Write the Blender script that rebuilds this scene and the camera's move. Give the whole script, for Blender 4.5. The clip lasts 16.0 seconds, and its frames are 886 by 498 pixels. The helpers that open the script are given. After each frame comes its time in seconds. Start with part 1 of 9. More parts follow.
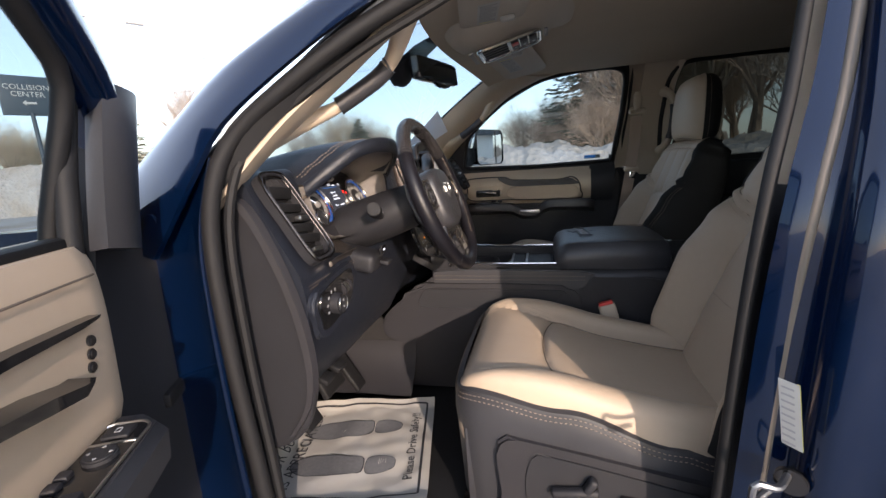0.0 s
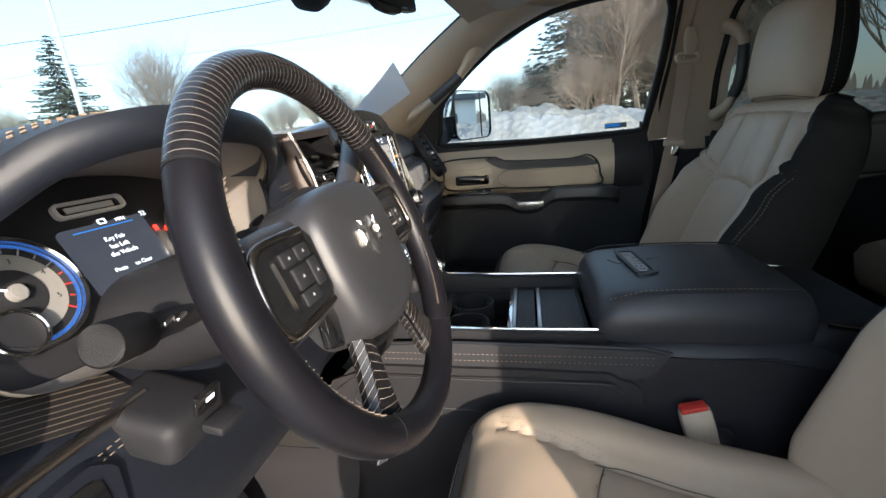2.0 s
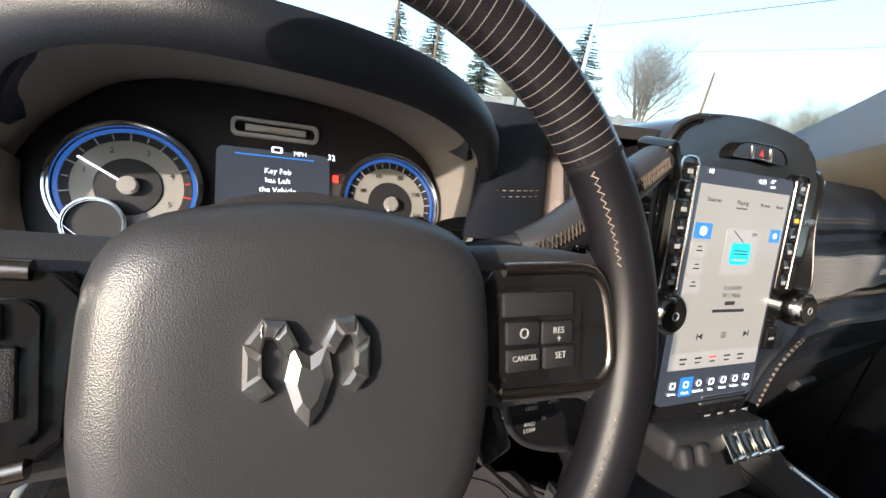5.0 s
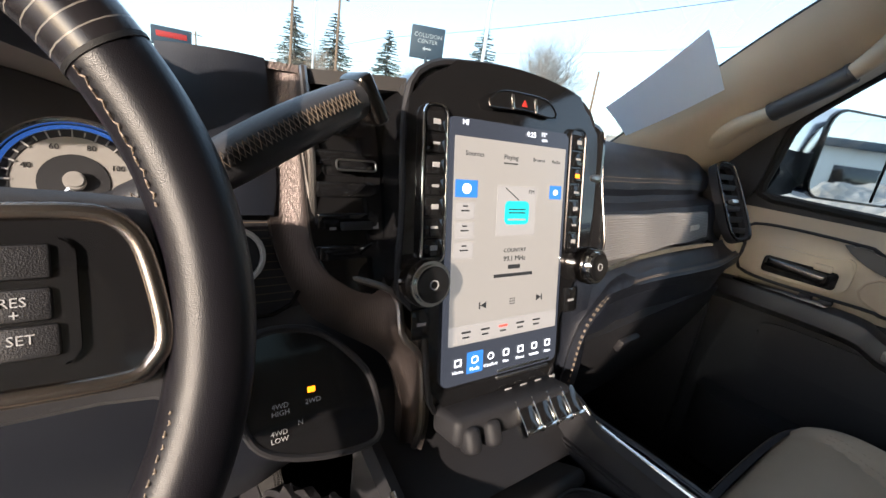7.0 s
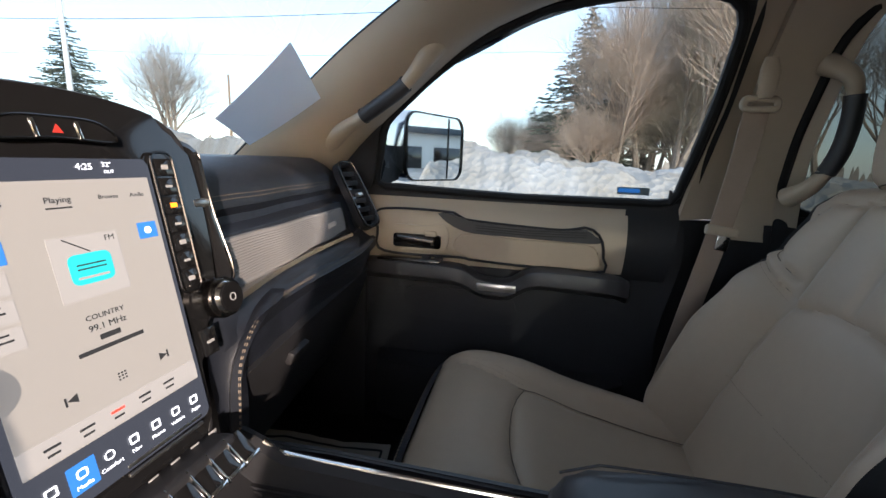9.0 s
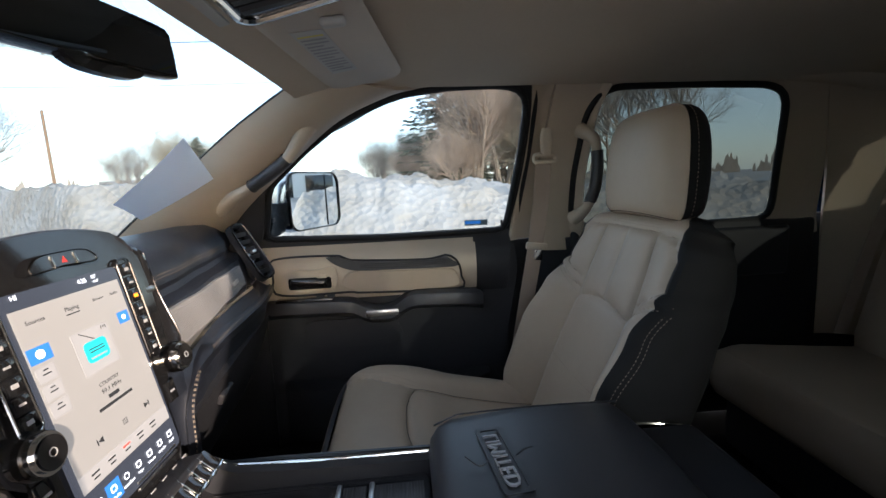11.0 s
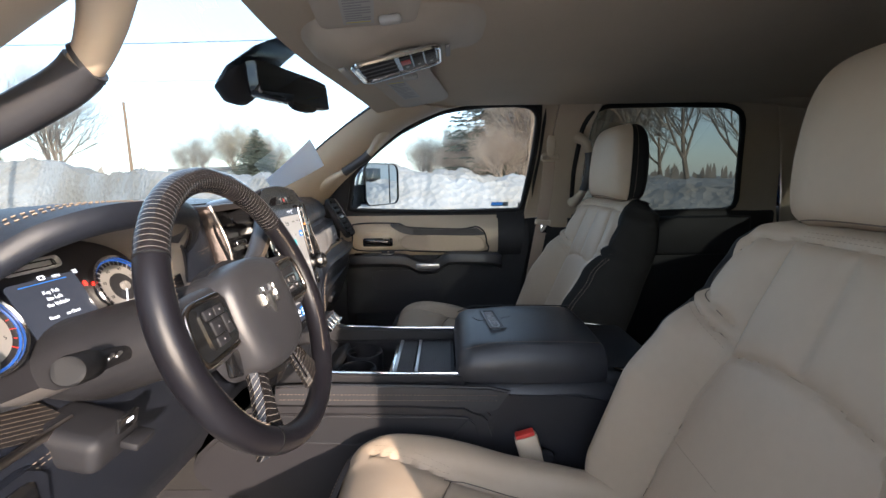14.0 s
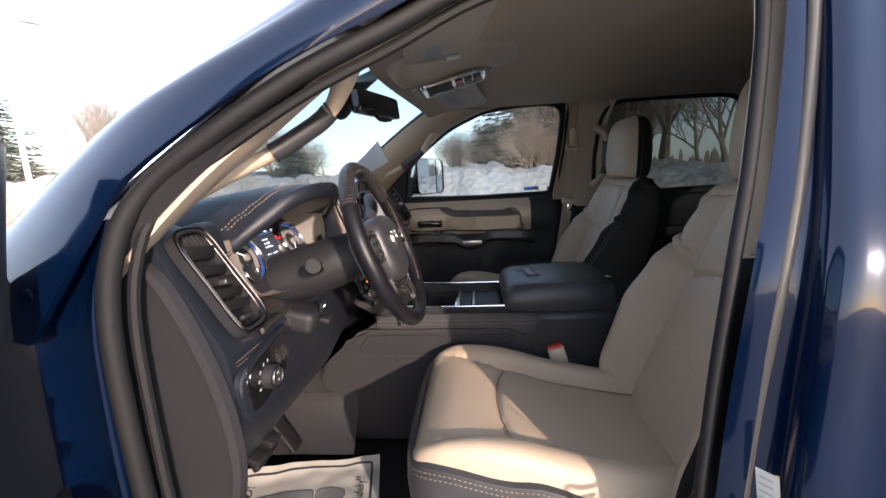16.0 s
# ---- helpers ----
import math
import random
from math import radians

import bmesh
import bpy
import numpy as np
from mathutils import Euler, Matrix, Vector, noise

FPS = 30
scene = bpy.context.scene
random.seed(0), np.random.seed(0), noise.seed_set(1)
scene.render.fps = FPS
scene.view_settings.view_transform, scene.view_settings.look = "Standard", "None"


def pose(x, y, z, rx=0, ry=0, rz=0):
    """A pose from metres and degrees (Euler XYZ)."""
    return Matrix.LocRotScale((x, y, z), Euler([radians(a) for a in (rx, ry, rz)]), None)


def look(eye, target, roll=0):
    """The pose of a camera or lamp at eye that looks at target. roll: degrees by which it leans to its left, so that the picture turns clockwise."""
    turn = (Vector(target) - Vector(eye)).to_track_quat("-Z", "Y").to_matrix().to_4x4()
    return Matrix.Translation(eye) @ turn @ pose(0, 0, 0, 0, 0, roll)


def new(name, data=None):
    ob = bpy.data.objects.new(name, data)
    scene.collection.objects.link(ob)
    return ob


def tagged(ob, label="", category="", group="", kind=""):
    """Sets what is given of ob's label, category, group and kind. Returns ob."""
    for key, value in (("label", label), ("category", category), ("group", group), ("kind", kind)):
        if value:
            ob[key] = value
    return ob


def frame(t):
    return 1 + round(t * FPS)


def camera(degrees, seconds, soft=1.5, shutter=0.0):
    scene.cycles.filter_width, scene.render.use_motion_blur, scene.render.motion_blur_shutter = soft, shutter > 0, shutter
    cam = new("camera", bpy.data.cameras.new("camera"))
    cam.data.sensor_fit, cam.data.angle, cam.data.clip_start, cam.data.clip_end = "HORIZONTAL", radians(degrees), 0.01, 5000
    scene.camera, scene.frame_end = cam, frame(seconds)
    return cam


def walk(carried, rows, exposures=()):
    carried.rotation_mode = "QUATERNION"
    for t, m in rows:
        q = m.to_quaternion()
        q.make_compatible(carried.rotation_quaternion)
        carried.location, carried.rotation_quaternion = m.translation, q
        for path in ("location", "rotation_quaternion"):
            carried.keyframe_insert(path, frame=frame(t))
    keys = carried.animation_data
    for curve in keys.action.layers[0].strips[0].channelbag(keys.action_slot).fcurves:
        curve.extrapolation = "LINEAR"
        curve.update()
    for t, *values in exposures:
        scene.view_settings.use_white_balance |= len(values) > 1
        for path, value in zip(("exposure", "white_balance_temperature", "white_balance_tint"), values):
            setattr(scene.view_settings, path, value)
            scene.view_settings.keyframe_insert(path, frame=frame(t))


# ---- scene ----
cam = camera(91.9, 16.0)
METRES, EYE, TILT, LEAN, TURN = 2.5, 1.45, -10.0, 0.0, 12.0
PATH = [
    (0, (0.331, -1.47, 1.485), (-0.13, 0.436, 1.091), -4.1),
    (0.5, (0.363, -1.289, 1.479), (-0.229, 0.573, 1.054), -5.5),
    (1, (0.353, -1.154, 1.463), (-0.336, 0.662, 0.988), -7.2),
    (1.5, (0.294, -0.965, 1.469), (-0.177, 0.908, 0.946), -6.8),
    (2, (0.258, -0.843, 1.513), (-0.143, 1.04, 0.97), -5.5),
    (2.5, (0.246, -0.744, 1.516), (-0.465, 1.049, 0.987), 0.8),
    (3, (0.236, -0.692, 1.528), (-1.008, 0.77, 0.968), 7.4),
    (3.2, (0.226, -0.676, 1.522), (-1.189, 0.638, 1.0), 9.4),
    (5.3, (0.245, -0.463, 1.516), (-1.443, 0.407, 0.887), 10.4),
    (5.5, (0.248, -0.439, 1.515), (-1.441, 0.437, 0.899), 10.3),
    (6, (0.256, -0.379, 1.503), (-1.408, 0.555, 0.906), 9.2),
    (6.5, (0.27, -0.344, 1.497), (-1.343, 0.684, 0.912), 8.6),
    (7, (0.279, -0.321, 1.497), (-1.231, 0.868, 0.943), 8.4),
    (7.5, (0.282, -0.309, 1.495), (-1.094, 1.048, 0.98), 8.8),
    (8, (0.287, -0.291, 1.49), (-0.924, 1.223, 1.0), 8.5),
    (8.5, (0.305, -0.263, 1.498), (-0.472, 1.525, 1.053), 5.7),
    (8.7, (0.314, -0.26, 1.511), (-0.274, 1.609, 1.111), 3.5),
    (9, (0.314, -0.27, 1.517), (-0.038, 1.657, 1.112), 2.5),
    (9.5, (0.34, -0.286, 1.531), (0.359, 1.674, 1.136), -2.1),
    (9.7, (0.345, -0.309, 1.534), (0.483, 1.657, 1.189), -3.0),
    (11.8, (0.33, -0.639, 1.624), (0.537, 1.329, 1.33), -1.6),
    (12, (0.318, -0.669, 1.608), (0.529, 1.299, 1.322), -0.6),
    (12.5, (0.299, -0.739, 1.603), (0.503, 1.23, 1.315), -0.3),
    (13, (0.295, -0.833, 1.594), (0.444, 1.141, 1.312), -0.2),
    (13.5, (0.325, -0.916, 1.587), (0.375, 1.06, 1.278), -0.3),
    (14, (0.345, -1.018, 1.574), (0.326, 0.956, 1.251), -0.7),
    (14.5, (0.344, -1.128, 1.57), (0.212, 0.841, 1.243), -2.3),
    (15, (0.324, -1.197, 1.554), (0.149, 0.766, 1.213), -3.4),
    (15.5, (0.302, -1.289, 1.551), (0.149, 0.676, 1.214), -4.0),
    (16, (0.295, -1.393, 1.552), (0.128, 0.571, 1.215), -3.2),
]
walk(cam, [(t, look(eye, target, roll)) for t, eye, target, roll in PATH], [(0.0, 3.15, 6300, 17), (1.0, 3.5, 6150, 12), (2.0, 3.75, 6050, 9), (3.0, 3.7, 5950, 7), (5.5, 3.75, 6150, 9), (9.0, 3.75, 6300, 15), (12.5, 4.0, 6200, 14), (15.0, 3.9, 6250, 16), (16.0, 3.4, 6250, 18)])

# ---- light ----
SUN_FROM = Vector((0.50, -0.866, 0.26)).normalized()
world = bpy.data.worlds.new("sky_world")
scene.world = world
world.use_nodes = True
wn = world.node_tree.nodes
sky = wn.new("ShaderNodeTexSky")
sky.sky_type = "NISHITA"
sky.sun_disc = False
sky.sun_elevation = math.asin(SUN_FROM.z)
sky.sun_rotation = math.atan2(SUN_FROM.x, SUN_FROM.y)
sky.air_density, sky.dust_density, sky.ozone_density = 1.0, 0.7, 1.0
wn["Background"].inputs["Strength"].default_value = 0.088
haze = wn.new("ShaderNodeMix")  # thin high cloud evens the sky out and pales its blue
haze.data_type = "RGBA"
haze.inputs["Factor"].default_value = 0.65
haze.inputs["B"].default_value = (2.25, 2.40, 2.55, 1)
world.node_tree.links.new(sky.outputs["Color"], haze.inputs["A"])
world.node_tree.links.new(haze.outputs["Result"], wn["Background"].inputs["Color"])
sun_lamp = bpy.data.lights.new("sun", "SUN")
sun_lamp.energy, sun_lamp.angle, sun_lamp.color = 0.72, radians(0.8), (1.0, 0.83, 0.65)
sun = new("sun", sun_lamp)
sun.matrix_world = look(SUN_FROM * 60, (0, 0, 0))


# ---- materials ----
def material(name, colour, rough=0.5, metal=0.0, vary=0.12, scale=40.0, bump=0.15, bump_scale=600.0, coat=0.0, second=None, mix_scale=4.0, spec=0.5, bump_dist=0.0006):
    """A node material: base colour broken up at two scales, and a fine grain in relief."""
    m = bpy.data.materials.new(name)
    m.use_nodes = True
    nt = m.node_tree
    b = nt.nodes["Principled BSDF"]
    b.inputs["Roughness"].default_value, b.inputs["Metallic"].default_value = rough, metal
    b.inputs["Coat Weight"].default_value = coat
    b.inputs["Coat Roughness"].default_value = 0.04
    b.inputs["Specular IOR Level"].default_value = spec
    co = nt.nodes.new("ShaderNodeTexCoord")
    n1 = nt.nodes.new("ShaderNodeTexNoise")
    n1.inputs["Scale"].default_value, n1.inputs["Detail"].default_value = scale, 4
    n2 = nt.nodes.new("ShaderNodeTexNoise")
    n2.inputs["Scale"].default_value, n2.inputs["Detail"].default_value = mix_scale, 3
    for n in (n1, n2):
        nt.links.new(co.outputs["Object"], n.inputs["Vector"])
    mix = nt.nodes.new("ShaderNodeMix")
    mix.data_type = "RGBA"
    lo = [c * (1 - vary) for c in colour]
    hi = [min(1.0, c * (1 + vary)) for c in colour]
    if second:
        hi = second
    mix.inputs["A"].default_value, mix.inputs["B"].default_value = (*lo, 1), (*hi, 1)
    add = nt.nodes.new("ShaderNodeMath")
    add.operation = "MULTIPLY_ADD"
    nt.links.new(n1.outputs["Fac"], add.inputs[0])
    add.inputs[1].default_value = 0.6
    sub = nt.nodes.new("ShaderNodeMath")
    sub.operation = "MULTIPLY_ADD"
    nt.links.new(n2.outputs["Fac"], sub.inputs[0])
    sub.inputs[1].default_value, sub.inputs[2].default_value = 1.6, -0.6
    nt.links.new(sub.outputs[0], add.inputs[2])
    add.use_clamp = True
    nt.links.new(add.outputs[0], mix.inputs["Factor"])
    nt.links.new(mix.outputs["Result"], b.inputs["Base Color"])
    rr = nt.nodes.new("ShaderNodeMapRange")
    rr.inputs["To Min"].default_value, rr.inputs["To Max"].default_value = max(0.02, rough * 0.85), min(1, rough * 1.15)
    nt.links.new(n2.outputs["Fac"], rr.inputs["Value"])
    nt.links.new(rr.outputs["Result"], b.inputs["Roughness"])
    if bump:
        v = nt.nodes.new("ShaderNodeTexVoronoi")
        v.inputs["Scale"].default_value = bump_scale
        nt.links.new(co.outputs["Object"], v.inputs["Vector"])
        bp = nt.nodes.new("ShaderNodeBump")
        bp.inputs["Strength"].default_value, bp.inputs["Distance"].default_value = bump, bump_dist
        nt.links.new(v.outputs["Distance"], bp.inputs["Height"])
        nt.links.new(bp.outputs["Normal"], b.inputs["Normal"])
    return m


def striped(name, dark, light, period, width, rough=0.35, axis=0, metal=0.0, skew=0.0):
    """Thin light lines on a dark ground, along the first or second coordinate of the mesh's own map, in metres."""
    m = material(name, dark, rough, metal, bump=0)
    nt = m.node_tree
    b = nt.nodes["Principled BSDF"]
    uv = nt.nodes.new("ShaderNodeUVMap")
    sep = nt.nodes.new("ShaderNodeSeparateXYZ")
    nt.links.new(uv.outputs["UV"], sep.inputs[0])
    mad = nt.nodes.new("ShaderNodeMath")
    mad.operation = "MULTIPLY_ADD"
    fold = nt.nodes.new("ShaderNodeMath")
    fold.operation = "PINGPONG"
    nt.links.new(sep.outputs[1 - axis], fold.inputs[0])
    fold.inputs[1].default_value = 0.027
    nt.links.new(fold.outputs[0], mad.inputs[0])
    mad.inputs[1].default_value = skew
    nt.links.new(sep.outputs[axis], mad.inputs[2])
    mod = nt.nodes.new("ShaderNodeMath")
    mod.operation = "PINGPONG"
    nt.links.new(mad.outputs[0], mod.inputs[0])
    mod.inputs[1].default_value = period / 2
    lt = nt.nodes.new("ShaderNodeMath")
    lt.operation = "LESS_THAN"
    nt.links.new(mod.outputs[0], lt.inputs[0])
    lt.inputs[1].default_value = width / 2
    mix = nt.nodes.new("ShaderNodeMix")
    mix.data_type = "RGBA"
    nt.links.new(lt.outputs[0], mix.inputs["Factor"])
    old = b.inputs["Base Color"].links[0].from_socket
    nt.links.new(old, mix.inputs["A"])
    mix.inputs["B"].default_value = (*light, 1)
    nt.links.new(mix.outputs["Result"], b.inputs["Base Color"])
    return m


def glow(name, colour, strength=1.0):
    m = bpy.data.materials.new(name)
    m.use_nodes = True
    b = m.node_tree.nodes["Principled BSDF"]
    b.inputs["Base Color"].default_value = (*[c * 0.3 for c in colour], 1)
    b.inputs["Emission Color"].default_value = (*colour, 1)
    b.inputs["Emission Strength"].default_value = strength
    b.inputs["Roughness"].default_value = 0.25
    return m


def glass(name, tint, rough=0.0):
    """A thin pane: clear with a weak mirror on it, so that it neither bends nor blocks the light."""
    m = bpy.data.materials.new(name)
    m.use_nodes = True
    nt = m.node_tree
    nt.nodes.remove(nt.nodes["Principled BSDF"])
    tr = nt.nodes.new("ShaderNodeBsdfTransparent")
    tr.inputs["Color"].default_value = (*tint, 1)
    gl = nt.nodes.new("ShaderNodeBsdfGlossy")
    gl.inputs["Roughness"].default_value = rough
    gl.inputs["Color"].default_value = (0.8, 0.9, 0.92, 1)
    lw = nt.nodes.new("ShaderNodeLayerWeight")
    lw.inputs["Blend"].default_value = 0.5
    pw = nt.nodes.new("ShaderNodeMath")
    pw.operation = "POWER"
    nt.links.new(lw.outputs["Facing"], pw.inputs[0])
    pw.inputs[1].default_value = 4.0
    fr = nt.nodes.new("ShaderNodeMath")
    fr.operation = "MULTIPLY_ADD"
    nt.links.new(pw.outputs[0], fr.inputs[0])
    fr.inputs[1].default_value, fr.inputs[2].default_value = 0.6, 0.05
    mx = nt.nodes.new("ShaderNodeMixShader")
    nt.links.new(fr.outputs[0], mx.inputs[0])
    nt.links.new(tr.outputs[0], mx.inputs[1])
    nt.links.new(gl.outputs[0], mx.inputs[2])
    nt.links.new(mx.outputs[0], nt.nodes["Material Output"].inputs["Surface"])
    return m


LEATHER_BLACK = material("leather_black", (0.034, 0.034, 0.038), 0.38, vary=0.2, bump=0.20, bump_scale=1800)
LEATHER_SIDE = material("leather_black_matt", (0.011, 0.0105, 0.011), 0.7, vary=0.3, scale=30, bump=0.5, bump_scale=900, spec=0.22)
LEATHER_DASH = material("leather_dash_blueblack", (0.013, 0.0155, 0.023), 0.40, vary=0.2, bump=0.3, bump_scale=1700)
LEATHER_BEIGE = material("leather_beige", (0.41, 0.32, 0.235), 0.48, vary=0.06, scale=60, bump=0.3, bump_scale=1300, mix_scale=5)
STITCH_LIGHT = material("thread_beige", (0.27, 0.215, 0.165), 0.8, bump=0.3)
STITCH_DARK = material("thread_brown", (0.10, 0.078, 0.06), 0.8, bump=0.3)
PLASTIC_BLACK = material("plastic_black_grained", (0.019, 0.019, 0.022), 0.55, vary=0.15, bump=0.3, bump_scale=1800, spec=0.35)
PLASTIC_GREY = material("plastic_charcoal", (0.021, 0.020, 0.023), 0.52, vary=0.12, bump=0.3, bump_scale=1700, spec=0.4)
PLASTIC_BEIGE = material("plastic_beige_grained", (0.47, 0.385, 0.29), 0.5, vary=0.05, bump=0.25, bump_scale=1500)
PIANO = material("gloss_black", (0.010, 0.010, 0.011), 0.09, vary=0.1, bump=0, coat=0.5)
RUBBER = material("rubber_black", (0.009, 0.009, 0.010), 0.62, vary=0.25, bump=0.3, bump_scale=1500, spec=0.3)
CHROME = material("chrome", (0.75, 0.74, 0.72), 0.12, 1.0, vary=0.04, bump=0)
DARK_CHROME = material("smoked_chrome", (0.10, 0.092, 0.088), 0.26, 1.0, vary=0.08, bump=0)
BRUSHED = material("brushed_aluminium", (0.55, 0.54, 0.53), 0.32, 1.0, vary=0.06, scale=200, bump=0)
HEADLINER = material("headliner_knit", (0.56, 0.475, 0.37), 0.95, vary=0.06, scale=120, bump=0.8, bump_scale=900)
HEADLINER_PLASTIC = material("overhead_plastic_taupe", (0.50, 0.44, 0.365), 0.55, vary=0.06, bump=0.3, bump_scale=900)
CARPET = material("carpet_charcoal", (0.020, 0.0185, 0.0185), 0.95, vary=0.6, scale=220, bump=1.0, bump_scale=500, bump_dist=0.003)
PAINT = material("paint_blue_metallic", (0.0010, 0.0070, 0.028), 0.16, 0.35, vary=0.25, scale=900, bump=0, coat=0.5, spec=0.3)
WOVEN = material("belt_webbing_beige", (0.36, 0.275, 0.215), 0.8, vary=0.1, scale=300, bump=0.8, bump_scale=700)
SNOW = material("snow_dirty", (0.50, 0.49, 0.485), 0.85, vary=0.05, scale=3.0, bump=0.8, bump_scale=6.0, second=(0.27, 0.215, 0.155), mix_scale=0.45, bump_dist=0.08)
ASPHALT = material("asphalt_salted_packed_snow", (0.22, 0.22, 0.225), 0.75, second=(0.40, 0.395, 0.39), scale=8, bump=0.6, bump_scale=90, mix_scale=0.6, bump_dist=0.006)
BARK = material("bark_grey_brown", (0.30, 0.235, 0.185), 0.9, vary=0.3, scale=12, bump=0.8, bump_scale=30, bump_dist=0.01)
TWIG = material("twigs_bare_brown", (0.36, 0.30, 0.25), 0.9, vary=0.3, scale=3, bump=0, mix_scale=0.5)
NEEDLES = material("spruce_needles", (0.12, 0.13, 0.098), 0.8, vary=0.4, scale=4, bump=0, mix_scale=0.6)
GLASS_CLEAR = glass("glass_clear", (0.35, 0.42, 0.46))
GLASS_TINT = glass("glass_privacy_tint", (0.055, 0.068, 0.070))
MIRROR = material("mirror_silver", (0.86, 0.88, 0.88), 0.015, 1.0, vary=0.01, bump=0)
RED = material("plastic_red", (0.55, 0.04, 0.03), 0.4)
LIFT_BEIGE = material("label_white", (0.46, 0.46, 0.44), 0.6, bump=0)
LEATHER_WHEEL = material("leather_wheel_smooth", (0.0085, 0.008, 0.0105), 0.34, vary=0.3, scale=25, bump=0.15, bump_scale=2200, spec=0.28)
WHEEL_STRIPE = striped("rim_inlay_pinstriped", (0.012, 0.011, 0.012), (0.30, 0.265, 0.225), 0.0078, 0.0005, 0.27, 0, skew=0.75)
RIM_STRIPE = striped("rim_inlay_veneer", (0.012, 0.011, 0.013), (0.17, 0.155, 0.14), 0.0064, 0.00055, 0.27, 0)
rs = RIM_STRIPE.node_tree  # the rim's lines lie in parallel planes, as in a cut veneer
rs_geo = rs.nodes.new("ShaderNodeNewGeometry")
rs_dot = rs.nodes.new("ShaderNodeVectorMath")
rs_dot.operation = "DOT_PRODUCT"
rs_dot.inputs[1].default_value = (-0.05, -0.14, 0.985)
rs.links.new(rs_geo.outputs["Position"], rs_dot.inputs[0])
rs_add = next(n for n in rs.nodes if n.type == "MATH" and n.operation == "MULTIPLY_ADD")
rs.links.new(rs_dot.outputs["Value"], rs_add.inputs[2])
DASH_STRIPE = striped("dash_inlay_pinstriped", (0.014, 0.012, 0.012), (0.17, 0.14, 0.11), 0.007, 0.0009, 0.55, 1)


# ---- mesh helpers ----
def thing(name, base, label, category, group="", kind=""):
    ob = new(name)
    ob.empty_display_size = 0.05
    ob.location = base
    ob.matrix_world = Matrix.Translation(base)
    return tagged(ob, label, category, group, kind)


def finish(bm, name, mat, angle=38):
    bmesh.ops.remove_doubles(bm, verts=bm.verts, dist=1e-6)
    bmesh.ops.recalc_face_normals(bm, faces=bm.faces)
    me = bpy.data.meshes.new(name)
    bm.to_mesh(me)
    bm.free()
    me.polygons.foreach_set("use_smooth", [True] * len(me.polygons))
    me.set_sharp_from_angle(angle=radians(angle))
    for x in (mat if isinstance(mat, (list, tuple)) else [mat]):
        me.materials.append(x)
    return me


def part(name, bm, mat, parent=None, label="", angle=38):
    """Links a bmesh, given in world coordinates, as one mesh object under a thing or a part."""
    ob = new(name, finish(bm, name, mat, angle))
    if parent is not None:
        ob.parent = parent
        ob.matrix_parent_inverse = parent.matrix_world.inverted()
    if label:
        tagged(ob, label)
    return ob


def solo(name, bm, mat, label, category, group="", kind="", angle=38):
    return tagged(part(name, bm, mat, None, "", angle), label, category, group, kind)


def rbox(size, m=Matrix(), r=0.005, seg=2):
    bm = bmesh.new()
    bmesh.ops.create_cube(bm, size=1.0)
    bmesh.ops.scale(bm, vec=size, verts=bm.verts)
    r = min(r, min(size) * 0.49)
    if r > 0:
        bmesh.ops.bevel(bm, geom=bm.edges[:], offset=r, segments=seg, affect="EDGES", profile=0.5)
    bm.transform(m if isinstance(m, Matrix) else Matrix.Translation(m))
    return bm


def spline(pts, n, closed=False):
    """Points at even steps of a smooth curve through pts."""
    p = [Vector(q) for q in pts]
    k = len(p)
    spans = k if closed else k - 1
    dense = []
    for i in range(spans):
        if closed:
            a, b, c, d = p[(i - 1) % k], p[i], p[(i + 1) % k], p[(i + 2) % k]
        else:
            a, b, c, d = p[max(i - 1, 0)], p[i], p[i + 1], p[min(i + 2, k - 1)]
        for j in range(12):
            t = j / 12
            dense.append(0.5 * ((2 * b) + (c - a) * t + (2 * a - 5 * b + 4 * c - d) * t * t + (3 * b - a - 3 * c + d) * t ** 3))
    dense.append(p[0].copy() if closed else p[-1].copy())
    acc = [0.0]
    for a, b in zip(dense, dense[1:]):
        acc.append(acc[-1] + (b - a).length)
    out, j = [], 0
    steps = n if closed else n - 1
    for i in range(n):
        s = acc[-1] * i / steps
        while j < len(acc) - 2 and acc[j + 1] < s:
            j += 1
        f = (s - acc[j]) / max(1e-9, acc[j + 1] - acc[j])
        out.append(dense[j].lerp(dense[j + 1], f))
    return out


